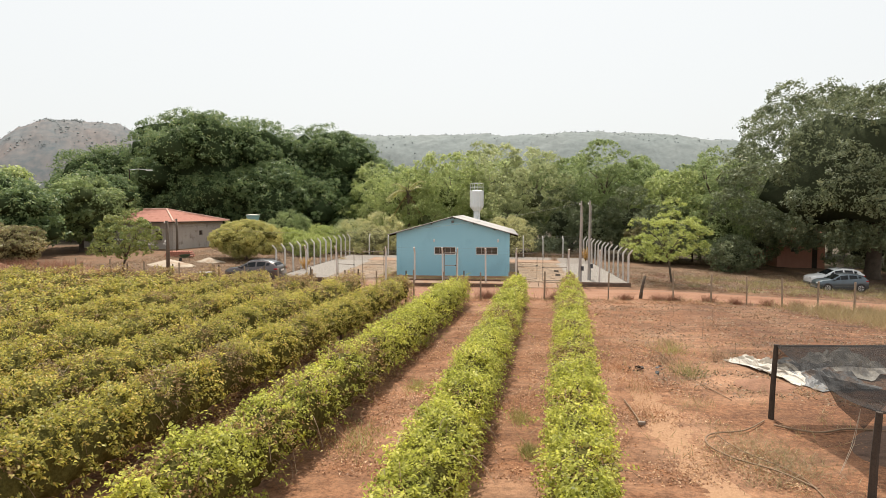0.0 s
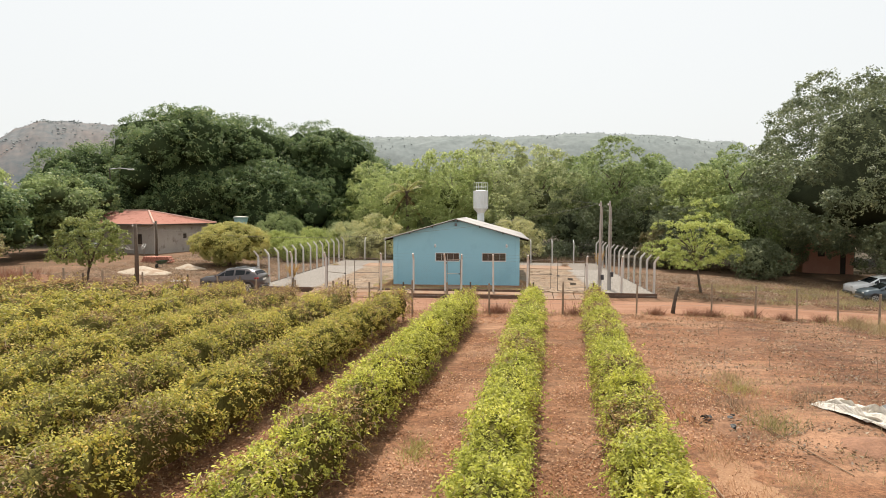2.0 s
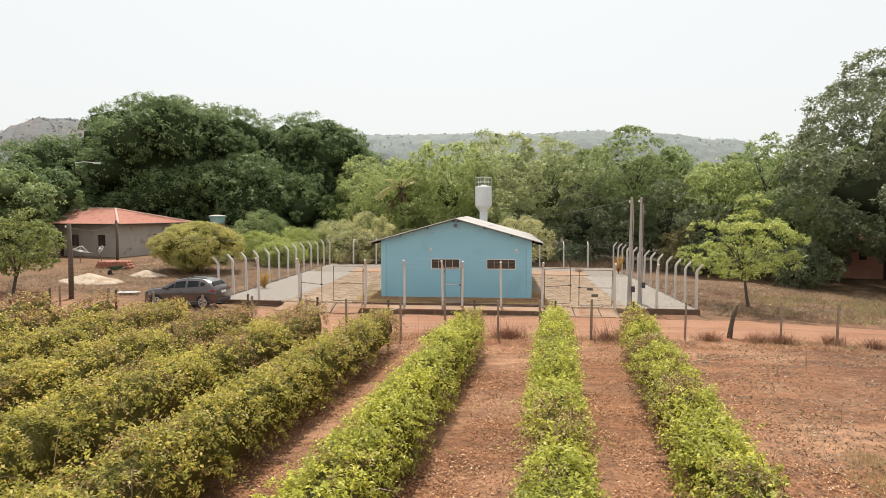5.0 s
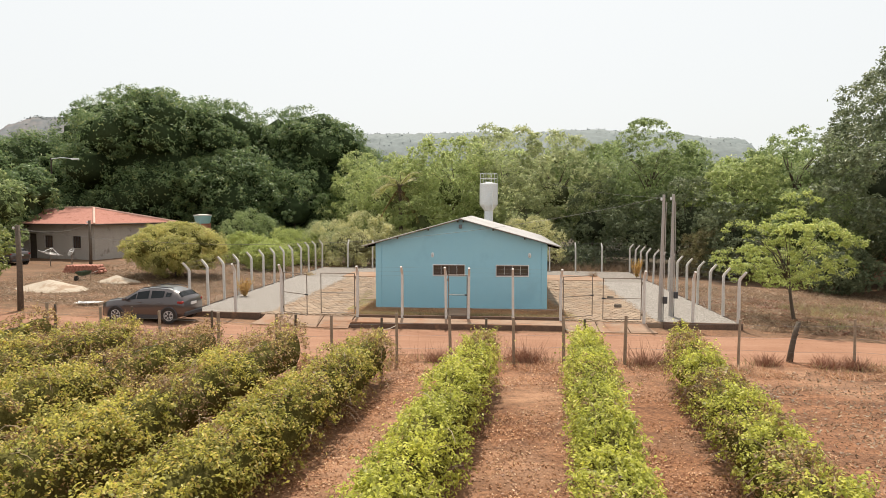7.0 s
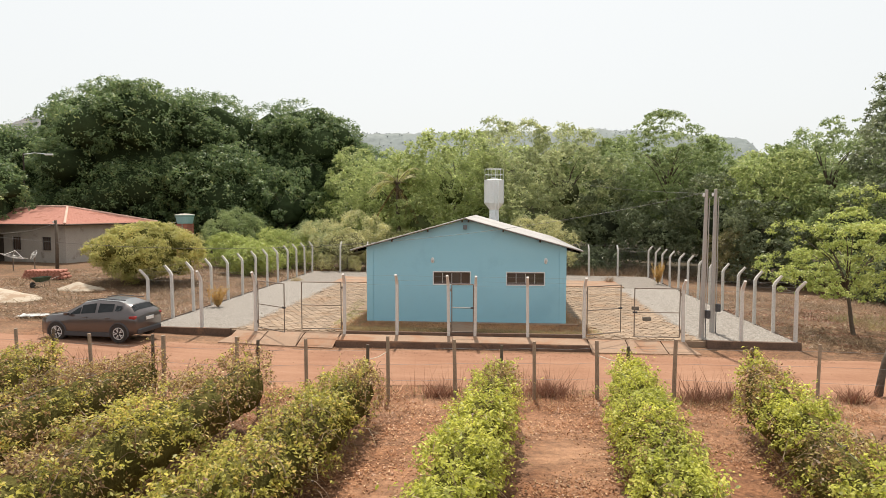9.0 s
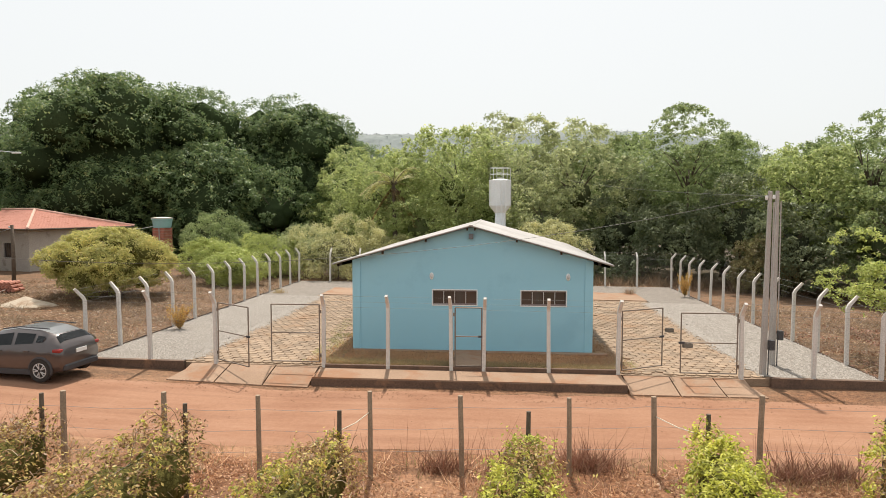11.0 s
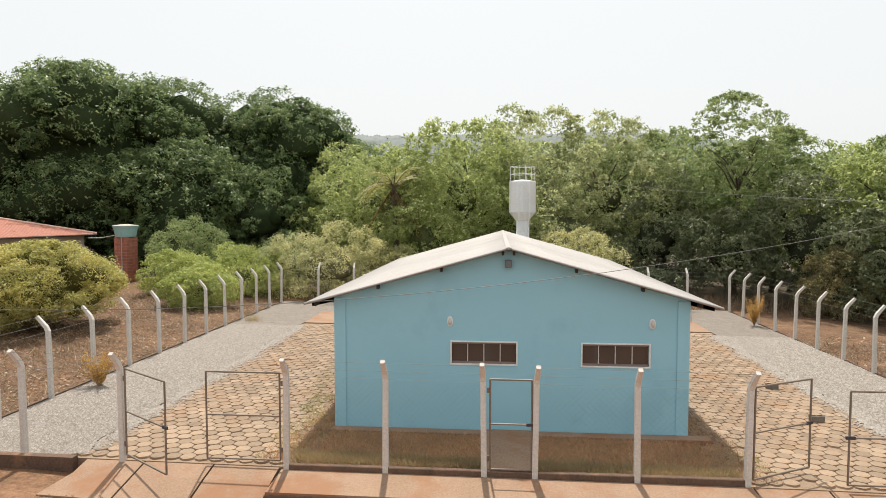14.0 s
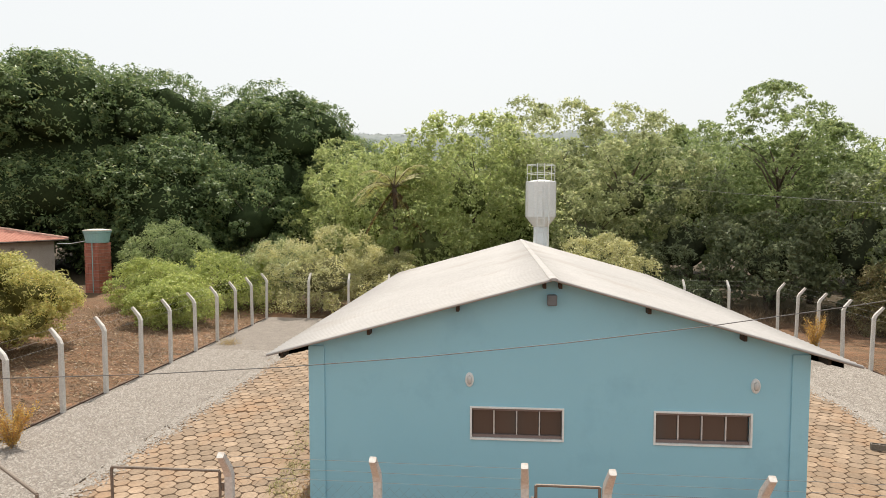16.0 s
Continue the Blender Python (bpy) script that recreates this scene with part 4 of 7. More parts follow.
def fence_post(x, y, turn, z=None):
    ob = new("fence_post", POST_MESH)
    ob.matrix_basis = pose(x, y, yz(x) if z is None else z, rng_post.uniform(-1, 1), rng_post.uniform(-1, 1), turn + rng_post.uniform(-4, 4))
    return tagged(ob, "whitewashed concrete fence post with an angled head", "fence post", "compound fence posts")


FRONT_POSTS = (-9.5, -7.47, -4.21, -2.31, -0.47, 0.46, 2.3, 4.23, 7.58, 9.5)
for x in FRONT_POSTS:
    fence_post(x, FRONT, 0)
SIDE_Y = [FRONT + 0.05 + 1.735 * k for k in range(13)]
for y in SIDE_Y:
    fence_post(SIDE_L, y, -90 if y > -2 else -45)
for y in SIDE_Y:
    fence_post(SIDE_R, y, 90 if y > -2 else 45)
REAR_POSTS = [SIDE_L + 1.9 * k for k in range(1, 12)]
for x in REAR_POSTS:
    fence_post(x, REAR, 180)


def chain_link(bm, a, b, z0, z1, step=0.12, w=0.0011):
    """Diagonal wires both ways between two ground points."""
    a, b = Vector(a), Vector(b)
    L = (b - a).length
    d = (b - a).normalized()
    nrm = Vector((-d.y, d.x, 0)) * w
    h = z1 - z0
    za, zb = yz(a.x), yz(b.x)
    n = int((L + h) / step)
    for k in range(-int(h / step), int(L / step) + 1):
        for sgn in (1, -1):
            s0, s1 = k * step, k * step + h
            lo, hi = max(s0, 0), min(s1, L)
            if hi - lo < 0.03:
                continue
            t0, t1 = (lo - s0), (hi - s0)
            q0, q1 = (t0, t1) if sgn > 0 else (h - t0, h - t1)
            p0 = a + d * lo + Vector((0, 0, za + (zb - za) * lo / L + z0 + q0))
            p1 = a + d * hi + Vector((0, 0, za + (zb - za) * hi / L + z0 + q1))
            up = Vector((0, 0, w))
            vs = [bm.verts.new(p) for p in (p0 - up, p0 + up, p1 + up, p1 - up)]
            bm.faces.new(vs)


def fence_run(a, b, z0=0.06, z1=1.7, lean=(0, 0)):
    name = "chain_link_fence"
    root = thing(name, "thin grey chain-link mesh strung between concrete posts", "fence")
    bm = bmesh.new()
    chain_link(bm, (*a, 0), (*b, 0), z0, z1)
    part("wire_mesh", bm, M_WIRE, root, kind="stuff")
    for s, z in ((0.0, 1.7), (0.5, 1.88), (1.0, 2.06)):
        k = max(0, s)
        p = [(a[0] + lean[0] * k, a[1] + lean[1] * k, yz(a[0]) + z), (b[0] + lean[0] * k, b[1] + lean[1] * k, yz(b[0]) + z)]
        part("strand", tube(bmesh.new(), p, 0.0025, 4), M_WIRE, root)


fence_run((SIDE_L, FRONT), (SIDE_L, REAR), lean=(-0.25, 0))
fence_run((SIDE_R, FRONT), (SIDE_R, REAR), lean=(0.25, 0))
fence_run((SIDE_L, REAR), (SIDE_R, REAR), lean=(0, 0.25))
fence_run((SIDE_L, FRONT), (-7.47, FRONT), lean=(0, -0.25))
fence_run((-4.21, FRONT), (-0.47, FRONT), z1=1.65, lean=(0, -0.25))
fence_run((0.46, FRONT), (4.23, FRONT), z1=1.65, lean=(0, -0.25))
fence_run((7.58, FRONT), (SIDE_R, FRONT), lean=(0, -0.25))


def gate(x, y, width, turn, label, top=1.76, low=0.08, mid=0.93, latch=True):
    z = yz(x) + 0.0
    root = thing("gate", label, "gate", (x, y, z), turn, "compound gates")
    r = 0.019
    part("gate_frame", tube(tube(tube(tube(bmesh.new(), [(0.06, 0, low), (0.06, 0, top)], r, 8), [(width, 0, low), (width, 0, top)], r, 8), [(0.06, 0, top), (width, 0, top)], r, 8), [(0.06, 0, low), (width, 0, low)], r, 8), M_STEEL, root)
    part("cross_bar", tube(bmesh.new(), [(0.06, 0, mid), (width, 0, mid)], r * 0.9, 8), M_STEEL, root)
    for zz in (low + 0.2, top - 0.2):
        part("hinge", tube(bmesh.new(), [(0.02, 0, zz - 0.05), (0.02, 0, zz + 0.05)], 0.02, 6), M_STEEL, root)
    if latch:
        part("latch", box(bmesh.new(), width - 0.1, width + 0.06, -0.02, 0.02, mid - 0.03, mid + 0.03, 0.005), M_DARK, root)
    return root


gate(-7.42, FRONT, 1.58, -34, "rusty tube-framed gate leaf standing open to the road")
gate(-4.27, FRONT, 1.5, 180, "rusty tube-framed gate leaf, closed", latch=False)
gate(4.29, FRONT, 1.5, 28, "rusty tube-framed gate leaf standing open to the yard")
gate(7.52, FRONT, 1.58, 180, "rusty tube-framed gate leaf, closed")
gate(-0.42, FRONT, 0.82, 0, "narrow rusty tube-framed pedestrian gate, closed")


# ---- service poles and cable ----
def service_pole(x, y, top, box_z, lean):
    root = thing("service_pole", "grey tapered concrete service pole with a dark meter box", "utility pole", (x, y, yz(x)), 8, "service poles")
    bm = bmesh.new()
    rings = [[bm.verts.new((sx * w + lean * z, sy * d, z)) for sx, sy in ((-1, -1), (1, -1), (1, 1), (-1, 1))] for w, d, z in ((0.078, 0.066, -0.3), (0.045, 0.04, top))]
    for k in range(4):
        bm.faces.new((rings[0][k], rings[0][(k + 1) % 4], rings[1][(k + 1) % 4], rings[1][k]))
    bm.faces.new(rings[1])
    bmesh.ops.bevel(bm, geom=bm.edges[:], offset=0.012, segments=1, affect="EDGES")
    part("shaft", bm, M_POLE, root)
    part("meter_box", box(bmesh.new(), 0.07, 0.22, -0.2, -0.06, box_z, box_z + 0.28, 0.012), M_DARK, root, "black meter box")
    part("conduit", tube(bmesh.new(), [(0.09, -0.1, 0.0), (0.09, -0.1, box_z), ], 0.018, 6), M_DARK, root)
    part("conduit", tube(bmesh.new(), [(0.1 , -0.09, box_z + 0.27), (0.075 + lean * top, -0.07, top - 0.3)], 0.018, 6), M_POLE, root)
    part("insulator", lathe(bmesh.new(), [(0.03, top - 0.25), (0.045, top - 0.2), (0.03, top - 0.12)], 8, lean * top - 0.1, 0), M_WHITE, root)
    return root


service_pole(8.3, -1.95, 5.15, 0.72, 0.012)
service_pole(9.05, -0.75, 5.2, 0.78, 0.002)


M_CABLE = plain("cable_sheath", (0.13, 0.125, 0.12), 0.5)


def cable(a, b, sag, r=0.006, label="thin black overhead cable, sagging"):
    a, b = Vector(a), Vector(b)
    pts = [a.lerp(b, s) - Vector((0, 0, sag * 4 * s * (1 - s))) for s in np.linspace(0, 1, 17)]
    bm = tube(bmesh.new(), pts, r, 5)
    return tagged(part("overhead_cable", bm, M_CABLE), label, "cable")


cable((8.36, -1.95, 4.95), (-18.5, -3.3, 3.6), 1.2)
cable((8.36, -1.9, 4.9), (2.5, 60, 11.0), 0.9)

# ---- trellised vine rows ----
# row core: near-black base colour paints the shade behind the leaves
M_VINECORE = surface("vine_inner_shade", (0.055, 0.055, 0.018), (0.14, 0.125, 0.042), 5.0, 22, 1.0, 0.8, depth=0.05, grain=(0.3, 1.6))
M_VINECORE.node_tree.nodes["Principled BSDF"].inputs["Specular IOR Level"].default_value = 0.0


def vine_row(seed, x_end, y_end, slope, y_start, leaf, dry_from, dry_share, top=1.25, wide=0.52, label="", per=170, size=0.11, fine=True):
    """One row: leafy shoots over an inner mass coloured dark as shade, withered stretches, bare stems, stakes with wire
    inside.
    """
    rng = np.random.default_rng(seed)
    root = thing("vine_row", label, "vine row", (0, 0, 0), 0, "trellised vine rows")

    def section(y, phi):
        """Foot of the row, outline point relative to it and outward way at angle phi from straight up."""
        x = x_end + slope * (y - y_end)
        g = float(gz(x, y))
        h = (top - g) * (0.93 + 0.16 * noise.noise((seed * 3.1, y * 0.8, 5)) + 0.10 * noise.noise((seed, y * 2.1, 8)))
        end = min(1.0, 0.45 + 0.5 * min(y_end - y, y - y_start))
        w = wide * end * (1 + 0.2 * noise.noise((seed, y * 0.55, phi * 0.4)) + 0.16 * noise.noise((seed + 4, y * 1.6, phi * 0.8)))
        sn, cs = math.sin(phi), math.cos(phi)
        k = 1 + 0.24 * noise.noise((y * 1.5, phi * 1.3, seed)) + 0.17 * noise.noise((y * 3.4, phi * 2.6, seed))
        zc = 0.5 * h
        px = math.copysign(abs(sn) ** 0.75, sn) * w * k
        pz = zc + math.copysign(abs(cs) ** 0.8, cs) * (h - zc) * (k if cs > 0 else 0.97)
        return (x, y, g), (px, 0.0, max(0.04, pz)), (sn, 0.0, cs)

    n = int((y_end - y_start) * per)
    ys = rng.uniform(y_start, y_end, n)
    phis = rng.normal(0, 1.28, n)
    phis = np.where(np.abs(phis) > 2.4, rng.uniform(-2.2, 2.2, n), phis)
    got = [section(y, p) for y, p in zip(ys, phis)]
    foot, skin, out = (np.array([q[k] for q in got]) for k in range(3))
    mid = foot + np.array([0, 0, 0.5 * (top + 0.36)])
    p0 = mid + (foot + skin - mid) * rng.uniform(0.72, 0.98, (n, 1))
    way = unit(out + np.array([0, 0, 0.25]) + rng.normal(0, 0.45, (n, 3)))
    length = rng.uniform(0.08, 0.26, n) + (rng.random(n) < 0.05) * rng.uniform(0.1, 0.35, n)
    patch = np.array([noise.noise((f[0], f[1] * 0.7, seed + 9.5)) + 0.6 * noise.noise((f[0] + s[0] * 2, f[1] * 2.2, s[2] * 2)) for f, s in zip(foot, skin)])
    share = dry_share * np.clip((foot[:, 1] - dry_from) / 4.0, 0, 1) + (0.42 if not fine else 0.25 if dry_share > 0.22 else 0.12) + 0.3 * (skin[:, 2] < 0.45)
    dry = patch * 0.9 + rng.uniform(-0.35, 0.35, n) > 0.62 - 1.25 * share
    # shoots stand in tufts, with thin places between them
    tuft = np.array([noise.noise((y * 4.2, p * 3.0, seed + 31)) + 0.5 * noise.noise((y * 9.0, p * 6.0, seed + 47)) for y, p in zip(ys, phis)])
    full = tuft + rng.uniform(-0.3, 0.3, n) > -0.55
    length = length * np.clip(1.0 + 0.9 * tuft, 0.5, 1.7)
    m = 12
    for tag, sel, mat_ in (("foliage", ~dry & full, leaf), ("withered_foliage", dry & full, L_DRY)):
        if sel.sum() < 3:
            continue
        q = np.repeat(np.nonzero(sel)[0], m)
        if tag != "foliage":  # fewer leaves are left on withered shoots
            q = q[rng.random(len(q)) < 0.75]
        t = rng.uniform(0.05, 1.0, len(q))
        L = length[q]
        P = p0[q] + way[q] * (L * t)[:, None] + rng.normal(0, size * 0.42, (len(q), 3))
        P[:, 2] -= 0.35 * L * t * t
        N = out[q] * 0.55 + np.array([0, 0, 0.85]) + rng.normal(0, 0.3, (len(q), 3))
        V, F = leaf_arrays(rng, P, N, size * (1.0 if tag == "foliage" else 0.85), 0.5, 0.4, three=not fine, wild=0.45)
        part(tag, fast_mesh(tag, V, F, mat_), None, root, kind="stuff")
    # mass of old stems and leaves inside, its shade put into the dark colour
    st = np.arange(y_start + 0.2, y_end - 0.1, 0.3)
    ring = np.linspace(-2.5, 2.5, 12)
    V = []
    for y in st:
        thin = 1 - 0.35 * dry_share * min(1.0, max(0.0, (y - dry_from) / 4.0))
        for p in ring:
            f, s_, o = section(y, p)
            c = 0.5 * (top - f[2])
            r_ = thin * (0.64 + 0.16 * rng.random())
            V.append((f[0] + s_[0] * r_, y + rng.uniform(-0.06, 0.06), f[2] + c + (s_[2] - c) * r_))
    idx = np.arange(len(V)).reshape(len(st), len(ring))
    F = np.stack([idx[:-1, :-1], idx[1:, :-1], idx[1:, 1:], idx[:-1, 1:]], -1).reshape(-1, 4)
    part("inner_mass", fast_mesh("inner_mass", np.array(V), F, M_VINECORE), None, root, "tangle of stems and old leaves, coloured dark as shade", kind="stuff")
    # bare stems and tendrils looping over the leaves
    bare = np.nonzero(rng.random(n) < (0.03 + 0.2 * dry if fine else 0.0))[0]
    if len(bare):
        A = mid[bare] + (foot[bare] + skin[bare] - mid[bare]) * 0.95
        d = unit(way[bare] * 0.7 + rng.normal(0, 0.7, (len(bare), 3)) * np.array([0.6, 1.3, 0.6]))
        l_ = rng.uniform(0.2, 0.6, (len(bare), 1))
        pts = [A + d * l_ * t - np.array([0, 0, 1]) * l_ * (0.9 * t * t - 0.35 * t) for t in (0.0, 0.33, 0.66, 1.0)]
        side = unit(np.cross(d, rng.normal(0, 1, d.shape))) * 0.0055
        V = np.stack([p + k for p in pts for k in (-side, side)], 1)
        base = np.array([(0, 1, 3, 2), (2, 3, 5, 4), (4, 5, 7, 6)])
        F = (base[None] + 8 * np.arange(len(bare))[:, None, None]).reshape(-1, 4)
        part("stem_tangle", fast_mesh("stem_tangle", V.reshape(-1, 3), F, L_BROWN), None, root, "thin brown leafless stems", kind="stuff")
    y = y_start + 0.3
    while y < y_end + 0.2:
        yy = min(y, y_end)
        x = x_end + slope * (yy - y_end)
        g = float(gz(x, yy))
        part("stake", tube(bmesh.new(), [(x, yy, g - 0.2), (x + rng.uniform(-0.03, 0.03), yy, top - 0.3 + rng.uniform(0.0, 0.14))], [0.04, 0.033], 7), M_BARK, root)
        y += 5.2
    x = x_end
    part("stake", tube(bmesh.new(), [(x, y_end, float(gz(x, y_end)) - 0.2), (x + 0.02, y_end, top + 0.12)], [0.045, 0.036], 7), M_BARK, root)
    p = [(x_end + slope * (yy - y_end), yy, top - 0.35) for yy in np.linspace(y_start, y_end, 8)]
    part("trellis_wire", tube(bmesh.new(), p, 0.004, 4), M_WIRE, root)


GREEN_LABEL = "trellised row of leafy lime-green vines"
DRY_LABEL = "trellised row of dark vines, withered brown at the road end"
VINES = [  # x at the road end, y of the road end, slope, leaf, where it withers, how much
    (6.75, -10.2, 0.103, L_VINE, -26, 0.2), (4.1, -10.2, 0.088, L_VINE, -14, 0.14), (1.3, -10.3, 0.105, L_VINE, -15, 0.2), (-1.7, -10.5, 0.108, L_VINEDARK, -17, 0.3),
    (-4.2, -10.6, 0.1, L_VINEDARK, -19, 0.56), (-6.8, -10.4, 0.1, L_VINEDARK, -18, 0.57), (-9.4, -10.2, 0.095, L_VINEDARK, -15, 0.48), (-12.0, -10.0, 0.09, L_VINEDARK, -16, 0.55),
    (-14.6, -10.0, 0.085, L_VINEDARK, -15, 0.5), (-17.2, -10.0, 0.08, L_VINEDARK, -14, 0.45), (-19.8, -10.0, 0.075, L_VINEDARK, -14, 0.45), (-22.4, -10.0, 0.07, L_VINEDARK, -14, 0.5),
    (-25.0, -10.0, 0.07, L_VINEDARK, -14, 0.5)]
for k, (x, y, s, lf, dfrom, dshare) in enumerate(VINES):
    far = k > 6
    vine_row(20 + k, x, y, s, -36.0 if k < 7 else (-33.0 + (k - 6) * 1.5), lf, dfrom, dshare, 1.2 if k < 4 else 1.28 + 0.05 * min(k - 4, 2) + 0.015 * max(0, k - 6), 0.48 if k < 3 else 0.55 if k < 4 else 0.72,
             GREEN_LABEL if k < 4 else DRY_LABEL, 88 if far else 222, 0.105 if far else 0.073, not far)

# ---- trees behind the compound ----
BIG = "great dense dark-green mango tree with a domed crown"
for k, (x, y, h, r, low, n) in enumerate([(-36.0, 41, 17.4, 11.6, 0.6, 300), (-21.6, 48, 15.8, 7.7, 0.5, 190), (-50, 38, 12.6, 6.0, 0.4, 100), (-26.5, 37, 10.6, 5.2, 0.3, 110), (-15.0, 50, 12.2, 5.0, 0.3, 90)]):
    leafy("mango_tree", BIG, "tree", x, y, h, r, low, L_MANGO, 100 + k, n, 225, 0.287, 0.42, 1.55, 0.86, 0.2, 2.7, 0.5, 6, group="mango trees", deep=0.12, twigs=60, heart_r=0.78, bough=1.95, close=0.17)
WOOD = "woodland tree with a broad loose green crown"
WOODS = [(-2.7, 29.5, 11.6, 4.2, 2.2, L_WOOD), (-7.6, 33, 9.7, 4.6, 2.0, L_WOOD), (2.8, 34, 12.7, 5.0, 2.5, L_OLIVE), (7.0, 31, 11.7, 5.2, 2.0, L_OLIVE), (11.8, 33, 11.2, 4.8, 2.0, L_DEEP), (18.5, 31, 10.7, 4.8, 2.2, L_DEEP),
         (20.6, 22.5, 8.8, 3.8, 2.0, L_WOOD), (25.0, 28, 10.0, 5.0, 1.8, L_DEEP), (29.5, 32, 11.2, 5.2, 1.8, L_DEEP), (-12.6, 41, 10.6, 5.0, 1.5, L_WOOD), (-1.0, 41, 12.0, 5.6, 2.0, L_WOOD), (37.0, 36, 12.0, 6, 1.0, L_DEEP), (46.0, 31, 12.6, 6.0, 1.0, L_DEEP)]
for k, (x, y, h, r, low, lf) in enumerate(WOODS):
    leafy("woodland_tree", WOOD, "tree", x, y, h, r, low, lf, 200 + k, 170, 92, 0.236, 0.42, 0.72, 0.3, 0.32, 2.3, 0.16, 7, 0.85, "woodland trees", 0.85, deep=0.22, twigs=26, heart_r=0.45)
LOW = "small leafy tree at the wood's dark edge"
for k, (x, y, h, r, lf) in enumerate([(-20.0, 38, 9.0, 4.2, L_MANGO), (-4.8, 27.2, 6.2, 3.0, L_WOOD), (4.4, 27.4, 7.2, 3.2, L_OLIVE), (9.8, 27.4, 6.8, 3.2, L_SHADE), (17.0, 23.0, 7.4, 3.0, L_SHADE), (23.0, 24, 8.4, 3.6, L_DEEP), (0.0, 31, 9.0, 3.8, L_WOOD), (-10.5, 36, 9.4, 3.8, L_WOOD), (31, 26, 8.6, 4.0, L_DEEP), (23.2, 17, 6.8, 3.2, L_DEEP), (18.4, 18.8, 5.2, 2.4, L_SHADE), (13.2, 24.4, 5.2, 2.6, L_SHADE)]):
    leafy("edge_tree", LOW, "tree", x, y, h, r, 0.7, lf, 240 + k, 110, 80, 0.2, 0.42, 0.58, 0.45, 0.32, 2.3, 0.1, 6, 0.8, "edge trees", 0.85, deep=0.25, heart_r=0.5)
leafy("airy_tree", "tall airy tree with layered foliage and open branches", "tree", 14.4, 26.5, 11.9, 4.3, 3.4, L_DEEP, 290, 160, 140, 0.2, 0.42, 0.75, 0.0, 0.36, 2.2, 0.12, 9, 0.6, wild=0.6, deep=0.6)
leafy("airy_tree", "tall airy tree with layered foliage and open branches", "tree", 24.0, 20.5, 11.0, 2.6, 4.0, L_DEEP, 291, 60, 110, 0.2, 0.42, 0.6, 0.0, 0.42, 2.0, 0.13, 9, 0.4, wild=0.6, deep=0.75)
for k, (x, y, h, r) in enumerate([(-54, 48, 12, 7), (-40, 57, 13, 8), (-8, 56, 11.6, 8), (3.5, 52, 12.6, 7.0), (12, 48, 12.6, 7.5), (22, 46, 12.2, 7.5), (33, 48, 12.4, 8), (47, 45, 12.8, 8), (58, 34, 12, 7.5), (-60, 30, 11, 7)]):
    leafy("forest_tree", "broad rounded tree deep in the wood", "tree", x, y, h, r, 0.3, L_DEEP if k % 3 else L_WOOD, 260 + k, 100, 52, 0.42, 0.45, 1.25, 0.85, 0.28, 2.4, 0.25, 4, group="forest trees")
leafy("spreading_tree", "huge old spreading shade tree with dark grey-green foliage", "tree", 35.6, 15.0, 15.9, 11.8, 2.6, L_SHADE, 309, 400, 190, 0.265, 0.42, 1.2, 0.8, 0.14, 3.6, 0.55, 10, 0.78, wild=0.65, deep=0.12, twigs=44, heart_r=0.55, close=0.22)
leafy("young_tree", "young roadside tree with airy light-green foliage", "tree", 14.35, 0.8, 4.9, 2.75, 1.3, L_YOUNG, 306, 110, 125, 0.12, 0.42, 0.46, 0.0, 0.4, 2.3, 0.075, 12, 0.65, wild=0.7, deep=0.75, stem=0.22, foot=(0.5, 0.0))
for k, (x, y, h, r) in enumerate([(-37.2, 15.1, 7.8, 3.5), (-38.5, 8, 7.0, 4.3), (-47, 14, 7.8, 4.8), (-40.5, 22, 9.6, 4.5)]):
    leafy("yard_tree", "round leafy garden tree with dark green foliage", "tree", x, y, h, r, 1.1, L_MANGO if k in (1, 3) else L_DEEP, 303 + k, 110, 105, 0.28, 0.45, 0.75, 0.84, 0.26, 2.6, 0.2, 6, group="yard trees")
leafy("citrus_tree", "small dark yellow-green fruit tree with a forked trunk", "tree", -21.7, -2.7, 4.3, 2.15, 0.95, L_CITRUS, 312, 90, 110, 0.13, 0.5, 0.42, 0.0, 0.42, 2.2, 0.08, 7, 0.75, wild=0.7, stem=0.1, deep=0.6, foot=(-0.35, 0.0))
for k, (x, y, h, r, lf) in enumerate([(-30.6, -2, 3.4, 2.2, L_SCRUB), (-33.8, 1.5, 3.4, 2.3, L_SCRUB)]):
    leafy("scrub_bush", "low brownish dry scrub bush", "bush", x, y, h, r, 0.3, lf, 315 + k, 80, 120, 0.15, 0.42, 0.42, 0.6, 0.34, 2.2, 0.05, 7, 0.7, "scrub bushes", 0.7)

EDGE = "dark thicket bush at the wood's edge"
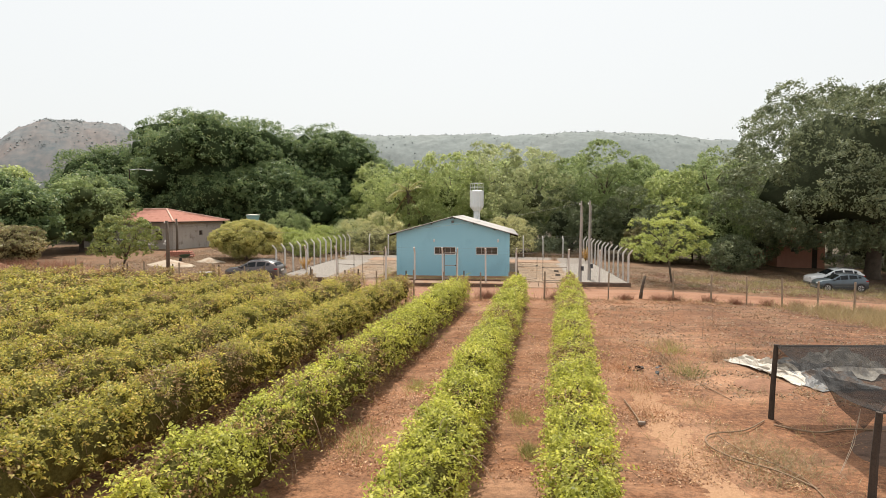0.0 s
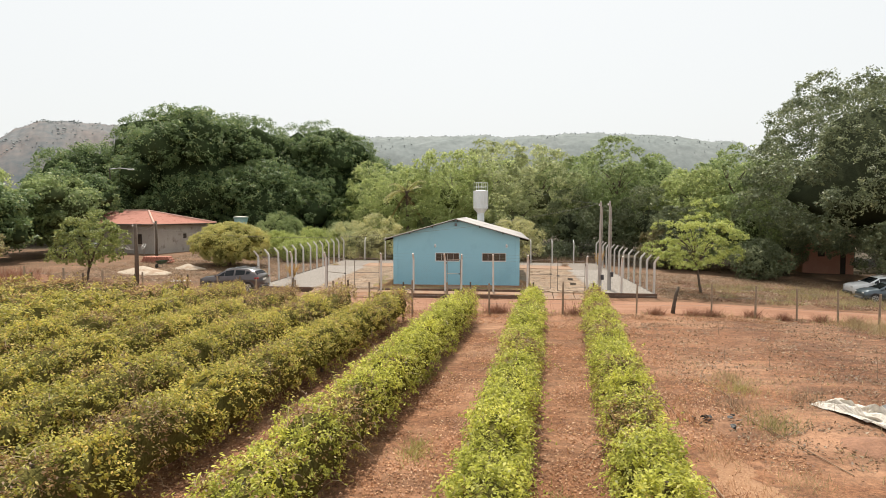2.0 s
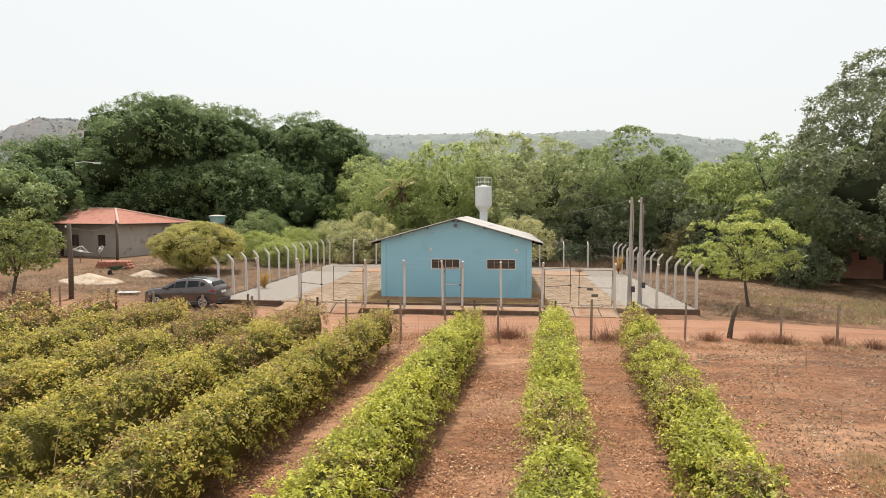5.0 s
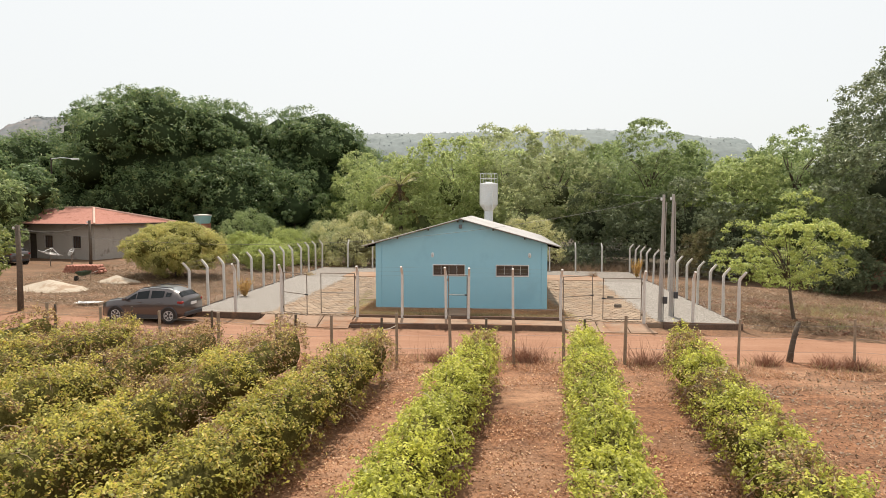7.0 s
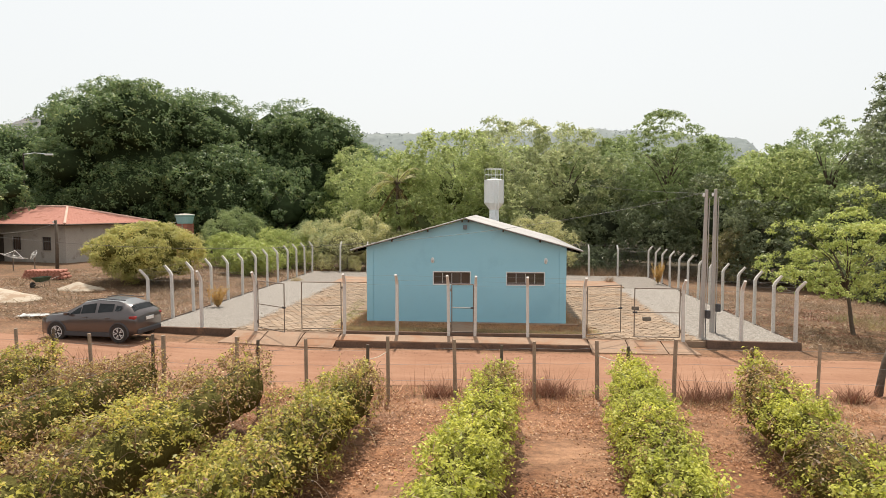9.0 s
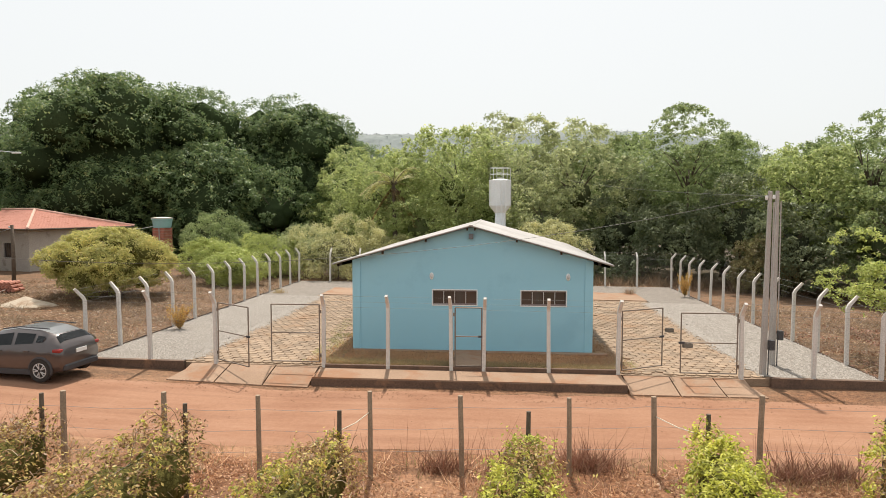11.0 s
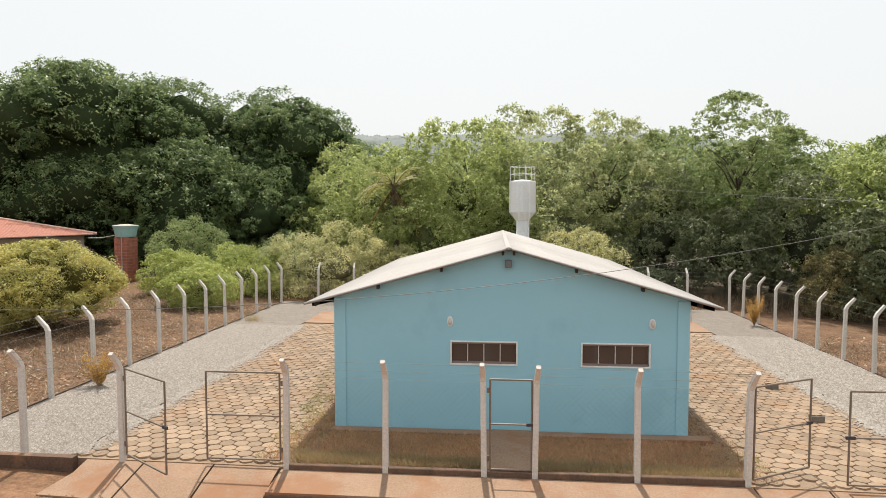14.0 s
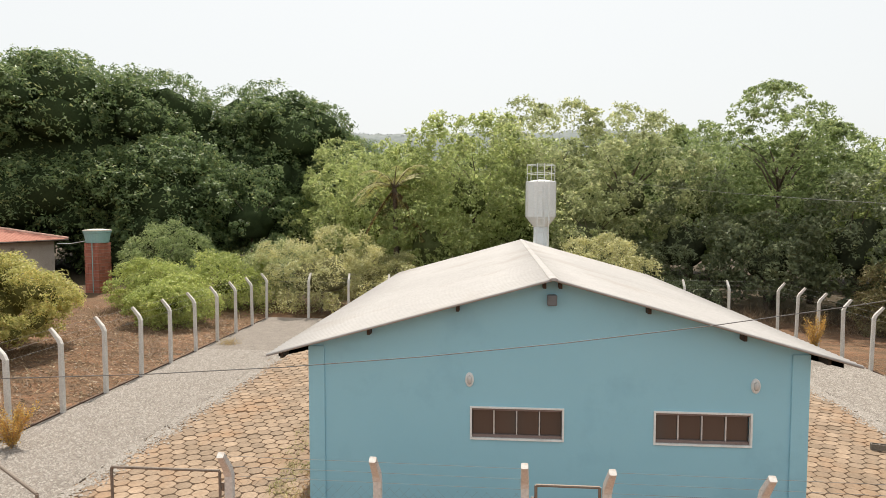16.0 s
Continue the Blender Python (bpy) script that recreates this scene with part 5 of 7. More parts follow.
SHRUBS = [("yellow_shrub", "wide feathery golden-yellow shrub outside the fence", -18.6, 10.0, 3.5, 3.0, L_YELLOW),
          ("grey_shrub", "rounded pale olive shrub with many stems", -9.9, 22, 4.2, 3.3, L_SILVER), ("grey_shrub", "rounded pale olive shrub with many stems", -7.2, 24, 3.3, 2.44, L_SILVER),
          ("garden_bush", "upright leafy yellow-green bush", -20, 25.4, 4.7, 2.2, L_DEEP), ("green_shrub", "low rounded bright-green shrub", -18, 20.5, 2.5, 1.95, L_LIME), ("green_shrub", "low rounded bright-green shrub", -15.2, 16.8, 1.9, 1.6, L_LIME),
          ("green_shrub", "low rounded bright-green shrub", -14.8, 22, 2.8, 2.3, L_LIME), ("grey_shrub", "low rounded olive shrub", -12.6, 24, 3.4, 2.2, L_OLIVE), ("grey_shrub", "rounded pale olive shrub with many stems", 4.3, 22, 4.1, 2.56, L_SILVER),
          ("thicket_bush", EDGE, 8.5, 23.5, 1.4, 1.4, L_SHADE), ("dry_bush", "sparse reddish dry bush at the wood's edge", 17.0, 19.4, 3.0, 1.5, L_SCRUB),
          ("thicket_bush", EDGE, 23.0, 13, 2.2, 2.0, L_SHADE), ("thicket_bush", EDGE, 38.5, 21, 4.2, 3.4, L_SHADE), ("thicket_bush", EDGE, 45, 18, 5.0, 4.6, L_SHADE), ("thicket_bush", EDGE, 42, 27, 5.0, 5.0, L_SHADE), ("thicket_bush", EDGE, 28, 21.5, 4.4, 2.6, L_SHADE), ("thicket_bush", EDGE, 33, 31, 6.0, 4.4, L_SHADE), ("thicket_bush", EDGE, 0.5, 25.5, 3.2, 2.68, L_SHADE)]
for k, (nm, lab, x, y, h, r, lf) in enumerate(SHRUBS):
    if nm == "yellow_shrub":  # a dense feathery dome on many stems
        leafy(nm, lab, "shrub", x, y, h, r, 0.4, lf, 400, 190, 210, 0.115, 0.34, 0.36, 0.62, 0.14, 2.2, 0.06, 12, 0.9, "shrubs", 0.85, deep=0.1, twigs=30, heart_r=0.58, close=0.34)
        continue
    leafy(nm, lab, "shrub", x, y, h, r, 0.05, lf, 400 + k, 110, 48 if nm == "thicket_bush" else 130, 0.2 if nm == "thicket_bush" else 0.12, 0.38, 0.42, 0.5, 0.32, 2.2, 0.05, 9, 0.9, "shrubs", 0.8, deep=0.2, twigs=34, heart_r=0.5, close=0.3)


def golden_weed(x, y, h, seed):
    """Upright feathery shoots with small golden leaves."""
    rng = np.random.default_rng(seed)
    root = thing("golden_weed", "small golden-leaved weed bush by the fence foot", "weed", (x, y, yz(x)), 0, "golden weeds")
    P = []
    for k in range(24):
        a, l = rng.uniform(0, 6.3), rng.uniform(0.12, 0.55)
        tip = np.array([math.cos(a) * l, math.sin(a) * l, h * rng.uniform(0.6, 1.05)])
        part("stem", tube(bmesh.new(), [(0, 0, -0.02), tuple(tip * 0.5 * np.array([0.7, 0.7, 1])), tuple(tip)], [0.008, 0.006, 0.003], 4), M_WOOD, root)
        s = rng.uniform(0.15, 1.0, 130)[:, None]
        P.append(tip * s * np.array([0.7, 0.7, 1]) * (1 + 0.3 * s * np.array([1, 1, 0])) + rng.normal(0, 0.035, (130, 3)))
    P = np.concatenate(P)
    V, F = leaf_arrays(rng, P, rng.normal(0, 1, P.shape), 0.055, 0.35, -0.4, three=True)
    part("foliage", fast_mesh("foliage", V, F, L_GOLD), None, root, kind="stuff")


golden_weed(-11.0, 2.35, 0.9, 470)
golden_weed(10.95, 14.6, 1.3, 471)


def palm(x, y, h, seed):
    rng = np.random.default_rng(seed)
    z0 = float(gz(x, y))
    root = thing("palm_tree", "tall thin palm with drooping yellow-green fronds", "palm", (x, y, z0))
    part("trunk", tube(bmesh.new(), [(0, 0, -0.2), (0.1, 0, h * 0.5), (0, 0.05, h - z0)], [0.2, 0.15, 0.13], 8), M_BARK, root, smooth=True)
    for k in range(20):
        dead = k >= 14
        a = 2 * math.pi * k / 20 * 2.6 + rng.uniform(-0.2, 0.2)
        L = rng.uniform(2.1, 3.0) * (0.8 if dead else 1)
        rise = rng.uniform(0.5, 1.5) if not dead else -1.1
        pts = [(math.cos(a) * L * s, math.sin(a) * L * s, h - z0 + rise * L * s - (1.0 if not dead else 0.4) * L * s * s) for s in np.linspace(0, 1, 7)]
        f = part("frond", tube(bmesh.new(), pts, [0.035, 0.03, 0.025, 0.02, 0.016, 0.012, 0.006], 4), M_BARK, root)
        P = np.array(pts)
        t = rng.uniform(0.12, 1.0, 150) * 6
        i = np.minimum(t.astype(int), 5)
        q = P[i] + (P[i + 1] - P[i]) * (t - i)[:, None]
        side = np.array([-math.sin(a), math.cos(a), -0.35]) * np.where(rng.random(150) > 0.5, 1, -1)[:, None]
        side[:, 2] = -0.35
        ln = 0.5 * (1 - 0.5 * t[:, None] / 6)
        w = 0.03
        d = np.array([math.cos(a), math.sin(a), 0]) * w
        V = np.stack([q - d, q + d, q + side * ln * 0.7 + d, q + side * ln], 1).reshape(-1, 3)
        part("leaflet_fringe", fast_mesh("leaflet_fringe", V, np.arange(len(V)).reshape(-1, 4), L_DRY if dead else L_PALM), None, f, kind="stuff")


palm(-6.9, 27.0, 6.4, 9)

# ---- grass, litter and gravel ----
def scatter(name, label, category, V, F, material):
    return tagged(new(name, fast_mesh(name, V, F, material)), label, category, kind="stuff")


rs = np.random.default_rng(77)


def pts_on(n, x0, x1, y0, y1, lift=0.0, on_yard=False):
    x, y = rs.uniform(x0, x1, n), rs.uniform(y0, y1, n)
    z = (-0.03 - 0.009 * np.clip(x, -11.6, 11.6)) if on_yard else gz(x, y)
    return np.stack([x, y, z + lift], 1)


# fallen leaves between the rows
P = pts_on(130000, -6, 8.4, -32, -8.4, 0.03)
clump_k = np.array([noise.noise((p[0] * 0.7, p[1] * 0.7, 8)) for p in P])
P = P[clump_k + rs.uniform(-0.35, 0.35, len(P)) > -0.05]
V, F = leaf_arrays(rs, P, np.tile([0, 0, 2.0], (len(P), 1)), 0.055, 0.55, 0.0, True, wild=0.9)
scatter("leaf_litter", "crisp fallen brown leaves on the soil between rows", "leaf litter", V, F, L_LITTER)
P = pts_on(26000, 7.6, 24, -27, -8.6, 0.02)
keep = np.array([noise.noise((p[0] * 0.5, p[1] * 1.4, 18)) for p in P]) + rs.uniform(-0.3, 0.3, len(P)) > -0.12
V, F = leaf_arrays(rs, P[keep], np.tile([0, 0, 2.0], (keep.sum(), 1)), 0.085, 0.5, 0.0, True, wild=1.0)
scatter("leaf_litter", "dark brown dead leaves over the fallow field", "leaf litter", V, F, L_BROWN)
# brown litter under the shrubs and trees beyond the road
P = np.concatenate([pts_on(14000, -24, -11.8, -1.5, 18, 0.03), pts_on(14000, 11.8, 30, -2.5, 14, 0.03)])
V, F = leaf_arrays(rs, P, np.tile([0, 0, 2.0], (len(P), 1)), 0.1, 0.6, 0.0)
scatter("leaf_litter", "dull brown fallen leaves on the verge", "leaf litter", V, F, L_BROWN)
P = pts_on(30000, 11.6, 30, -3.0, 8, 0.03)
keep = np.array([noise.noise((p[0] * 0.35, p[1] * 0.8, 83)) + 0.5 * noise.noise((p[0] * 1.3, p[1] * 2.2, 84)) for p in P]) + rs.uniform(-0.25, 0.25, len(P)) > 0.12
V, F = leaf_arrays(rs, P[keep], np.tile([0, 0, 1.6], (keep.sum(), 1)), 0.1, 0.5, 0.0, True, wild=1.0)
scatter("leaf_litter", "drifts of dark dead leaves and twigs on the verge", "leaf litter", V, F, L_RUSTGRASS)
# dry grass along the roadside stakes
P = pts_on(4000, -22, 26, -9.2, -7.95)
keep = np.array([noise.noise((p[0] * 0.9, p[1] * 1.5, 2)) for p in P]) > -0.05
V, F = blades(rs, P[keep], 0.24, 0.008)
scatter("verge_grass", "thin dry grass along the roadside stakes", "grass", V, F, L_STRAW)
# reddish dead weeds and straw heaped at the field's end
P = pts_on(16000, -14, 15, -10.0, -8.3)
keep = np.array([noise.noise((p[0] * 0.8, p[1] * 1.2, 61)) for p in P]) + rs.uniform(-0.2, 0.2, len(P)) > 0.0
V, F = blades(rs, P[keep], 0.13, 0.008, 1.5)
scatter("flattened_weeds", "flattened reddish dead weeds at the row ends", "weeds", V, F, L_LITTER)
T = np.concatenate([np.stack([rs.normal(x, w, n), rs.normal(-8.6, 0.35, n)], 1) for x, w, n in ((-13.0, 0.8, 260), (-9.6, 0.7, 260), (0.6, 1.4, 130), (2.6, 0.4, 90), (6.4, 0.6, 120))])
V, F = blades(rs, np.column_stack([T, gz(T[:, 0], T[:, 1])]), 0.85, 0.006, 0.3)
scatter("tall_weeds", "tall thin reddish dead weeds by the stakes", "weeds", V, F, L_RUSTGRASS)
# tufts
C = np.array([(x, -8.5 + rs.uniform(-0.25, 0.25)) for x in (-0.2, 2.35, 2.7, 6.2, 7.0, 9.9, 11.6, 12.4, 14.3, 15.6, 17.3, 18.8, 20.5, 22.3)])
T = np.concatenate([np.stack([c[0] + rs.normal(0, 0.2, 260), c[1] + rs.normal(0, 0.12, 260)], 1) for c in C])
P = np.column_stack([T, gz(T[:, 0], T[:, 1])])
V, F = blades(rs, P, 0.4, 0.009, 0.7)
scatter("grass_tufts", "dark tufts of dry grass at the stakes", "grass", V, F, L_RUSTGRASS)
# straw on the verge beyond the road and by the farmhouse
P = np.concatenate([pts_on(26000, 11.8, 32, -3.2, 12), pts_on(26000, -26, -11.8, -2.0, 20), pts_on(5000, -11, 14, 19.2, 24)])
keep = np.array([noise.noise((p[0] * 0.5, p[1] * 0.5, 4)) for p in P]) + rs.uniform(-0.3, 0.3, len(P)) > -0.05
V, F = blades(rs, P[keep], 0.22, 0.011, 1.3)
scatter("straw_grass", "thin brown straw on the open verge", "grass", V, F, L_BROWN)
# turf before the building
P = pts_on(18000, -3.85, 3.95, FRONT + 0.12, -0.32, 0.0, True)
P = P[(np.abs(P[:, 0]) > 0.5)]
side = np.concatenate([pts_on(7000, 3.9, 5.1, FRONT + 0.1, 3.5, 0.0, True), pts_on(5000, -4.9, -3.9, FRONT + 0.1, 3.0, 0.0, True)])
reach = 0.95 - 0.13 * (side[:, 1] + 2.2) + 0.25 * np.array([noise.noise((p[1] * 1.3, p[0] * 0.3, 71)) for p in side])
P = np.concatenate([P, side[np.abs(side[:, 0]) - 3.9 < reach * rs.uniform(0.5, 1.15, len(side))]])
V, F = blades(rs, P, 0.085, 0.006, 0.8)
scatter("dry_turf", "short brownish turf before the blue wall", "grass", V, F, L_TURF)
P = np.concatenate([pts_on(6000, -5.0, -3.9, -2.1, 4.0, 0.0, True), pts_on(900, 3.95, 5.0, -2.2, -0.3, 0.0, True), pts_on(1400, -5.4, -4.0, 2.0, 7.0, 0.0, True)])
keep = np.array([noise.noise((p[0] * 1.4, p[1] * 1.1, 6)) for p in P]) + rs.uniform(-0.25, 0.25, len(P)) > -0.02
V, F = blades(rs, P[keep], 0.04, 0.008, 1.1)
scatter("green_turf", "patchy greenish turf creeping over the pavers", "grass", V, F, L_GREENGRASS)
P = pts_on(9000, -4.2, 4.2, FRONT + 0.1, FRONT + 0.55, 0.0, True)
V, F = blades(rs, P[np.abs(P[:, 0]) > 0.5], 0.15, 0.006, 0.6)
scatter("straw_edge", "bleached straw grass along the front fence", "grass", V, F, L_STRAW)
# long straw at the field's far corner
P = pts_on(12000, 16.5, 31, -16, -9.0)
P = P[(P[:, 0] - 17.2) + (P[:, 1] + 9) * 0.45 + rs.uniform(-1, 1, len(P)) > 0]
V, F = blades(rs, P, 0.6, 0.01, 0.7)
scatter("tall_straw", "tall bleached straw grass at the field corner", "grass", V, F, L_STRAW)
# stubble of old plants in the bare field
P = pts_on(12000, 8.6, 24, -24, -8.7)
V, F = blades(rs, P, 0.06, 0.009, 1.3)
scatter("stubble", "short brown plant stubble on the bare field", "grass", V, F, L_LITTER)
P = pts_on(4200, 6.2, 12, -32, -18)
keep = np.array([noise.noise((p[0] * 1.1, p[1] * 1.1, 14)) for p in P]) > 0.12
V, F = blades(rs, P[keep], 0.16, 0.008, 0.9)
scatter("dead_grass", "flattened dead grass on the field edge", "grass", V, F, L_STRAW)
T = np.stack([rs.normal(8.3, 0.55, 3000), rs.normal(-30.6, 0.9, 3000)], 1)
V, F = blades(rs, np.column_stack([T, gz(T[:, 0], T[:, 1])]), 0.09, 0.006, 1.2)
scatter("flattened_straw", "flattened bleached straw round the hoses", "grass", V, F, L_STRAW)
P = pts_on(11000, 15.5, 33, -3.2, 7)
keep = np.array([noise.noise((p[0] * 0.45, p[1] * 0.6, 51)) for p in P]) + 0.02 * (P[:, 0] - 22) > -0.05
V, F = blades(rs, P[keep], 0.34, 0.012, 0.7)
scatter("verge_weeds", "low dry straw-brown weeds on the verge", "weeds", V, F, L_SCRUB)
# green weeds between rows
C = np.array([(0.1, -14.5), (-0.3, -17.2), (-1.1, -21.8), (0.9, -26.2), (3.6, -28.6), (0.2, -30.2), (3.7, -30.6), (2.9, -23.0), (-0.6, -25.0), (0.4, -20.4)])
for c, rad in zip(C, (0.35, 0.3, 0.55, 0.35, 0.3, 0.6, 0.22, 0.4, 0.5, 0.4)):
    T = c + rs.normal(0, rad, (420, 2)) * np.array([0.45, 1.0])
    P = np.column_stack([T, gz(T[:, 0], T[:, 1])])
    V, F = blades(rs, P, 0.14, 0.009, 0.7)
    scatter("weed_patch", "patch of low green weeds between the rows", "weeds", V, F, L_GREENGRASS)
for x, y, h, mat_ in ((8.6, -24.2, 0.45, L_GREENGRASS), (8.9, -21.2, 0.35, L_GREENGRASS), (7.9, -27.2, 0.2, L_STRAW), (9.2, -19.9, 0.25, L_STRAW), (6.75, -23.6, 0.3, L_LITTER), (6.6, -27.9, 0.22, L_LITTER), (10.2, -22.2, 0.35, L_BROWN), (6.9, -26.0, 0.2, L_LITTER), (8.4, -22.6, 0.25, L_BROWN), (-10.9, 12.9, 0.3, L_STRAW), (8.2, 15.4, 0.4, L_BROWN)):
    T = np.array([x, y]) + rs.normal(0, 0.3 if y < -5 else 0.16, (230, 2))
    P = np.column_stack([T, gz(T[:, 0], T[:, 1]) if y < -3 else np.full(230, yz(x))])
    V, F = blades(rs, P, h, 0.005, 0.6)
    scatter("weed_clump", "straggly clump of dry weeds", "weeds", V, F, mat_)
# dry brush in the shade of the wood
P = pts_on(7000, 5, 24, 19.4, 23.5)
keep = np.array([noise.noise((p[0] * 0.6, p[1] * 0.6, 31)) for p in P]) > 0.0
V, F = blades(rs, P[keep], 0.75, 0.012, 0.6)
scatter("dry_undergrowth", "tangled brown dry undergrowth at the wood's edge", "undergrowth", V, F, L_BROWN)
# red-brown dead brush beside the road
P = pts_on(2800, -31, -23.6, -6.2, -3.4)
V, F = blades(rs, P, 0.9, 0.011, 0.5)
scatter("dead_brush", "tall red-brown dead brush beside the road", "brush", V, F, L_RUSTGRASS)
# loose stones on the gravel margins
G = np.concatenate([pts_on(15000, SIDE_L + 0.1, HEX_L - 0.05, FRONT + 0.05, 12, 0.0, True), pts_on(11000, HEX_R + 0.05, SIDE_R, FRONT + 0.05, 12, 0.0, True)])
for x_edge in (HEX_L, HEX_R):
    T = pts_on(5200, -1, 1, FRONT + 0.1, 12, -0.002, True)
    T[:, 0] = x_edge + np.where(x_edge < 0, 1, -1) * (np.abs(rs.normal(0, 0.2, len(T))) - 0.05 + 0.22 * np.sin(T[:, 1] * 1.3) ** 2 * rs.random(len(T)))
    T[:, 2] = -0.03 - 0.009 * T[:, 0]
    G = np.concatenate([G, T])
oc = np.array([(1, 0, 0), (-0.5, 0.87, 0), (-0.5, -0.87, 0), (0.1, 0.0, 0.8)], float)
of = np.array([(0, 1, 3), (1, 2, 3), (2, 0, 3)])
s = rs.uniform(0.015, 0.042, (len(G), 1, 1)) * rs.uniform(0.6, 1.3, (len(G), 4, 1))
V = (G[:, None, :] + oc[None] * s).reshape(-1, 3)
F = (of[None] + 4 * np.arange(len(G))[:, None, None]).reshape(-1, 3)
scatter("gravel", "loose pale grey crushed stone", "gravel", V, F, M_STONE)
# clods and pebbles along the road edge
G = np.concatenate([pts_on(1500, -14, 12, -4.4, -3.3, 0.02), pts_on(250, -14, 14, -7.6, -4.5, 0.02), pts_on(2600, 6, 14, -32, -18, 0.02)])
s = rs.uniform(0.008, 0.03, (len(G), 1, 1)) * rs.uniform(0.6, 1.3, (len(G), 4, 1))
V = (G[:, None, :] + oc[None] * s).reshape(-1, 3)
F = (of[None] + 4 * np.arange(len(G))[:, None, None]).reshape(-1, 3)
scatter("clods", "small red soil clods and pebbles", "clods", V, F, M_CLOD)


# ---- roadside stake fence ----
def stake_fence():
    rng = random.Random(12)
    xs = [-20.3, -18.3, -16.3, -14.3, -12.4, -10.6, -8.73, -6.94, -5.17, -3.46, -1.46, 0.19, 2.15, 3.72, 5.6, 9.0, 12.4, 14.36, 16.2, 18.0, 19.8, 21.6, 23.4, 25.2]
    tops = []
    for x in xs:
        y = max(-9.8, min(-8.45, -8.92 + 0.11 * x)) + rng.uniform(-0.05, 0.05)
        g = float(gz(x, y))
        h = rng.uniform(1.42, 1.52) + 0.1 * (x < 0)
        lx, ly = rng.uniform(-0.04, 0.04), rng.uniform(-0.04, 0.04)
        root = thing("fence_stake", "rough grey wooden stake at the roadside", "stake", (x, y, g), rng.uniform(0, 90), "roadside stakes")
        r = rng.uniform(0.042, 0.055)
        part("shaft", tube(bmesh.new(), [(0, 0, -0.3), (lx * 0.4, ly * 0.4, h * 0.5), (lx, ly, h)], [r, r * 0.95, r * 0.9], 7), M_WOOD, root)
        tops.append((x, y, g))
    wires = thing("stake_wire", "thin slack wire strung along roadside stakes", "wire")
    for z in (0.5, 0.9, 1.28):
        for a, b in zip(tops, tops[1:]):
            m = ((a[0] + b[0]) / 2, (a[1] + b[1]) / 2, (a[2] + b[2]) / 2 + z - rng.uniform(0.01, 0.05))
            part("strand", tube(bmesh.new(), [(a[0], a[1], a[2] + z), m, (b[0], b[1], b[2] + z)], 0.0028, 4), M_WIRE, wires)


stake_fence()
M_ROPE = plain("pale_rope", (0.62, 0.56, 0.45), 0.8)
for a, b in (((-1.46, -9.08, 0.86), (-1.72, -10.4, 0.95)), ((3.72, -8.5, 0.72), (4.1, -10.15, 0.95))):
    rope = thing("tie_rope", "short pale rope from a stake to the row end", "rope", (0, 0, 0), 0, "tie ropes")
    mid_p = tuple((p + q) / 2 - (0.04 if k == 2 else 0) for k, (p, q) in enumerate(zip(a, b)))
    part("strand", tube(bmesh.new(), [a, mid_p, b], 0.009, 5), M_ROPE, rope)
log = thing("gnarled_post", "thick dark gnarled fence post, leaning", "post", (10.95, -7.7, -0.36))
part("shaft", tube(bmesh.new(), [(-0.1, 0, -0.2), (-0.02, 0, 0.45), (0.06, 0.02, 0.85), (0.16, 0, 1.25)], [0.11, 0.085, 0.078, 0.07], 9), M_BARK, log, smooth=True)
part("knot", tube(bmesh.new(), [(0.04, 0, 0.75), (0.14, -0.06, 0.9)], [0.05, 0.025], 6), M_BARK, log)

# ---- vehicles ----
STATIONS = [(2.1, 0.36, 0.62, 0.62, 0.70, 0.52), (2.02, 0.22, 0.79, 0.80, 0.88, 0.68), (1.7, 0.2, 0.87, 0.93, 1.0, 0.74), (1.05, 0.2, 0.88, 0.97, 1.07, 0.74), (0.3, 0.2, 0.885, 1.0, 1.47, 0.61),
            (-0.35, 0.2, 0.885, 1.04, 1.575, 0.61), (-1.12, 0.2, 0.88, 1.12, 1.53, 0.58), (-1.62, 0.22, 0.87, 1.2, 1.4, 0.54), (-1.9, 0.3, 0.84, 1.06, 1.14, 0.64), (-2.0, 0.42, 0.76, 0.8, 0.98, 0.62)]


def car_section(s):
    x, zb, w, belt, roof, wr = s
    half = [(0.0, zb), (w * 0.9, zb), (w, zb + 0.18), (w * 1.0, (zb + belt) / 2 + 0.08), (w * 0.965, belt), (wr + 0.04, roof - 0.055), (wr * 0.8, roof - 0.005), (0.0, roof)]
    return [Vector((x, y, z)) for y, z in half] + [Vector((x, -y, z)) for y, z in half[-2:0:-1]]


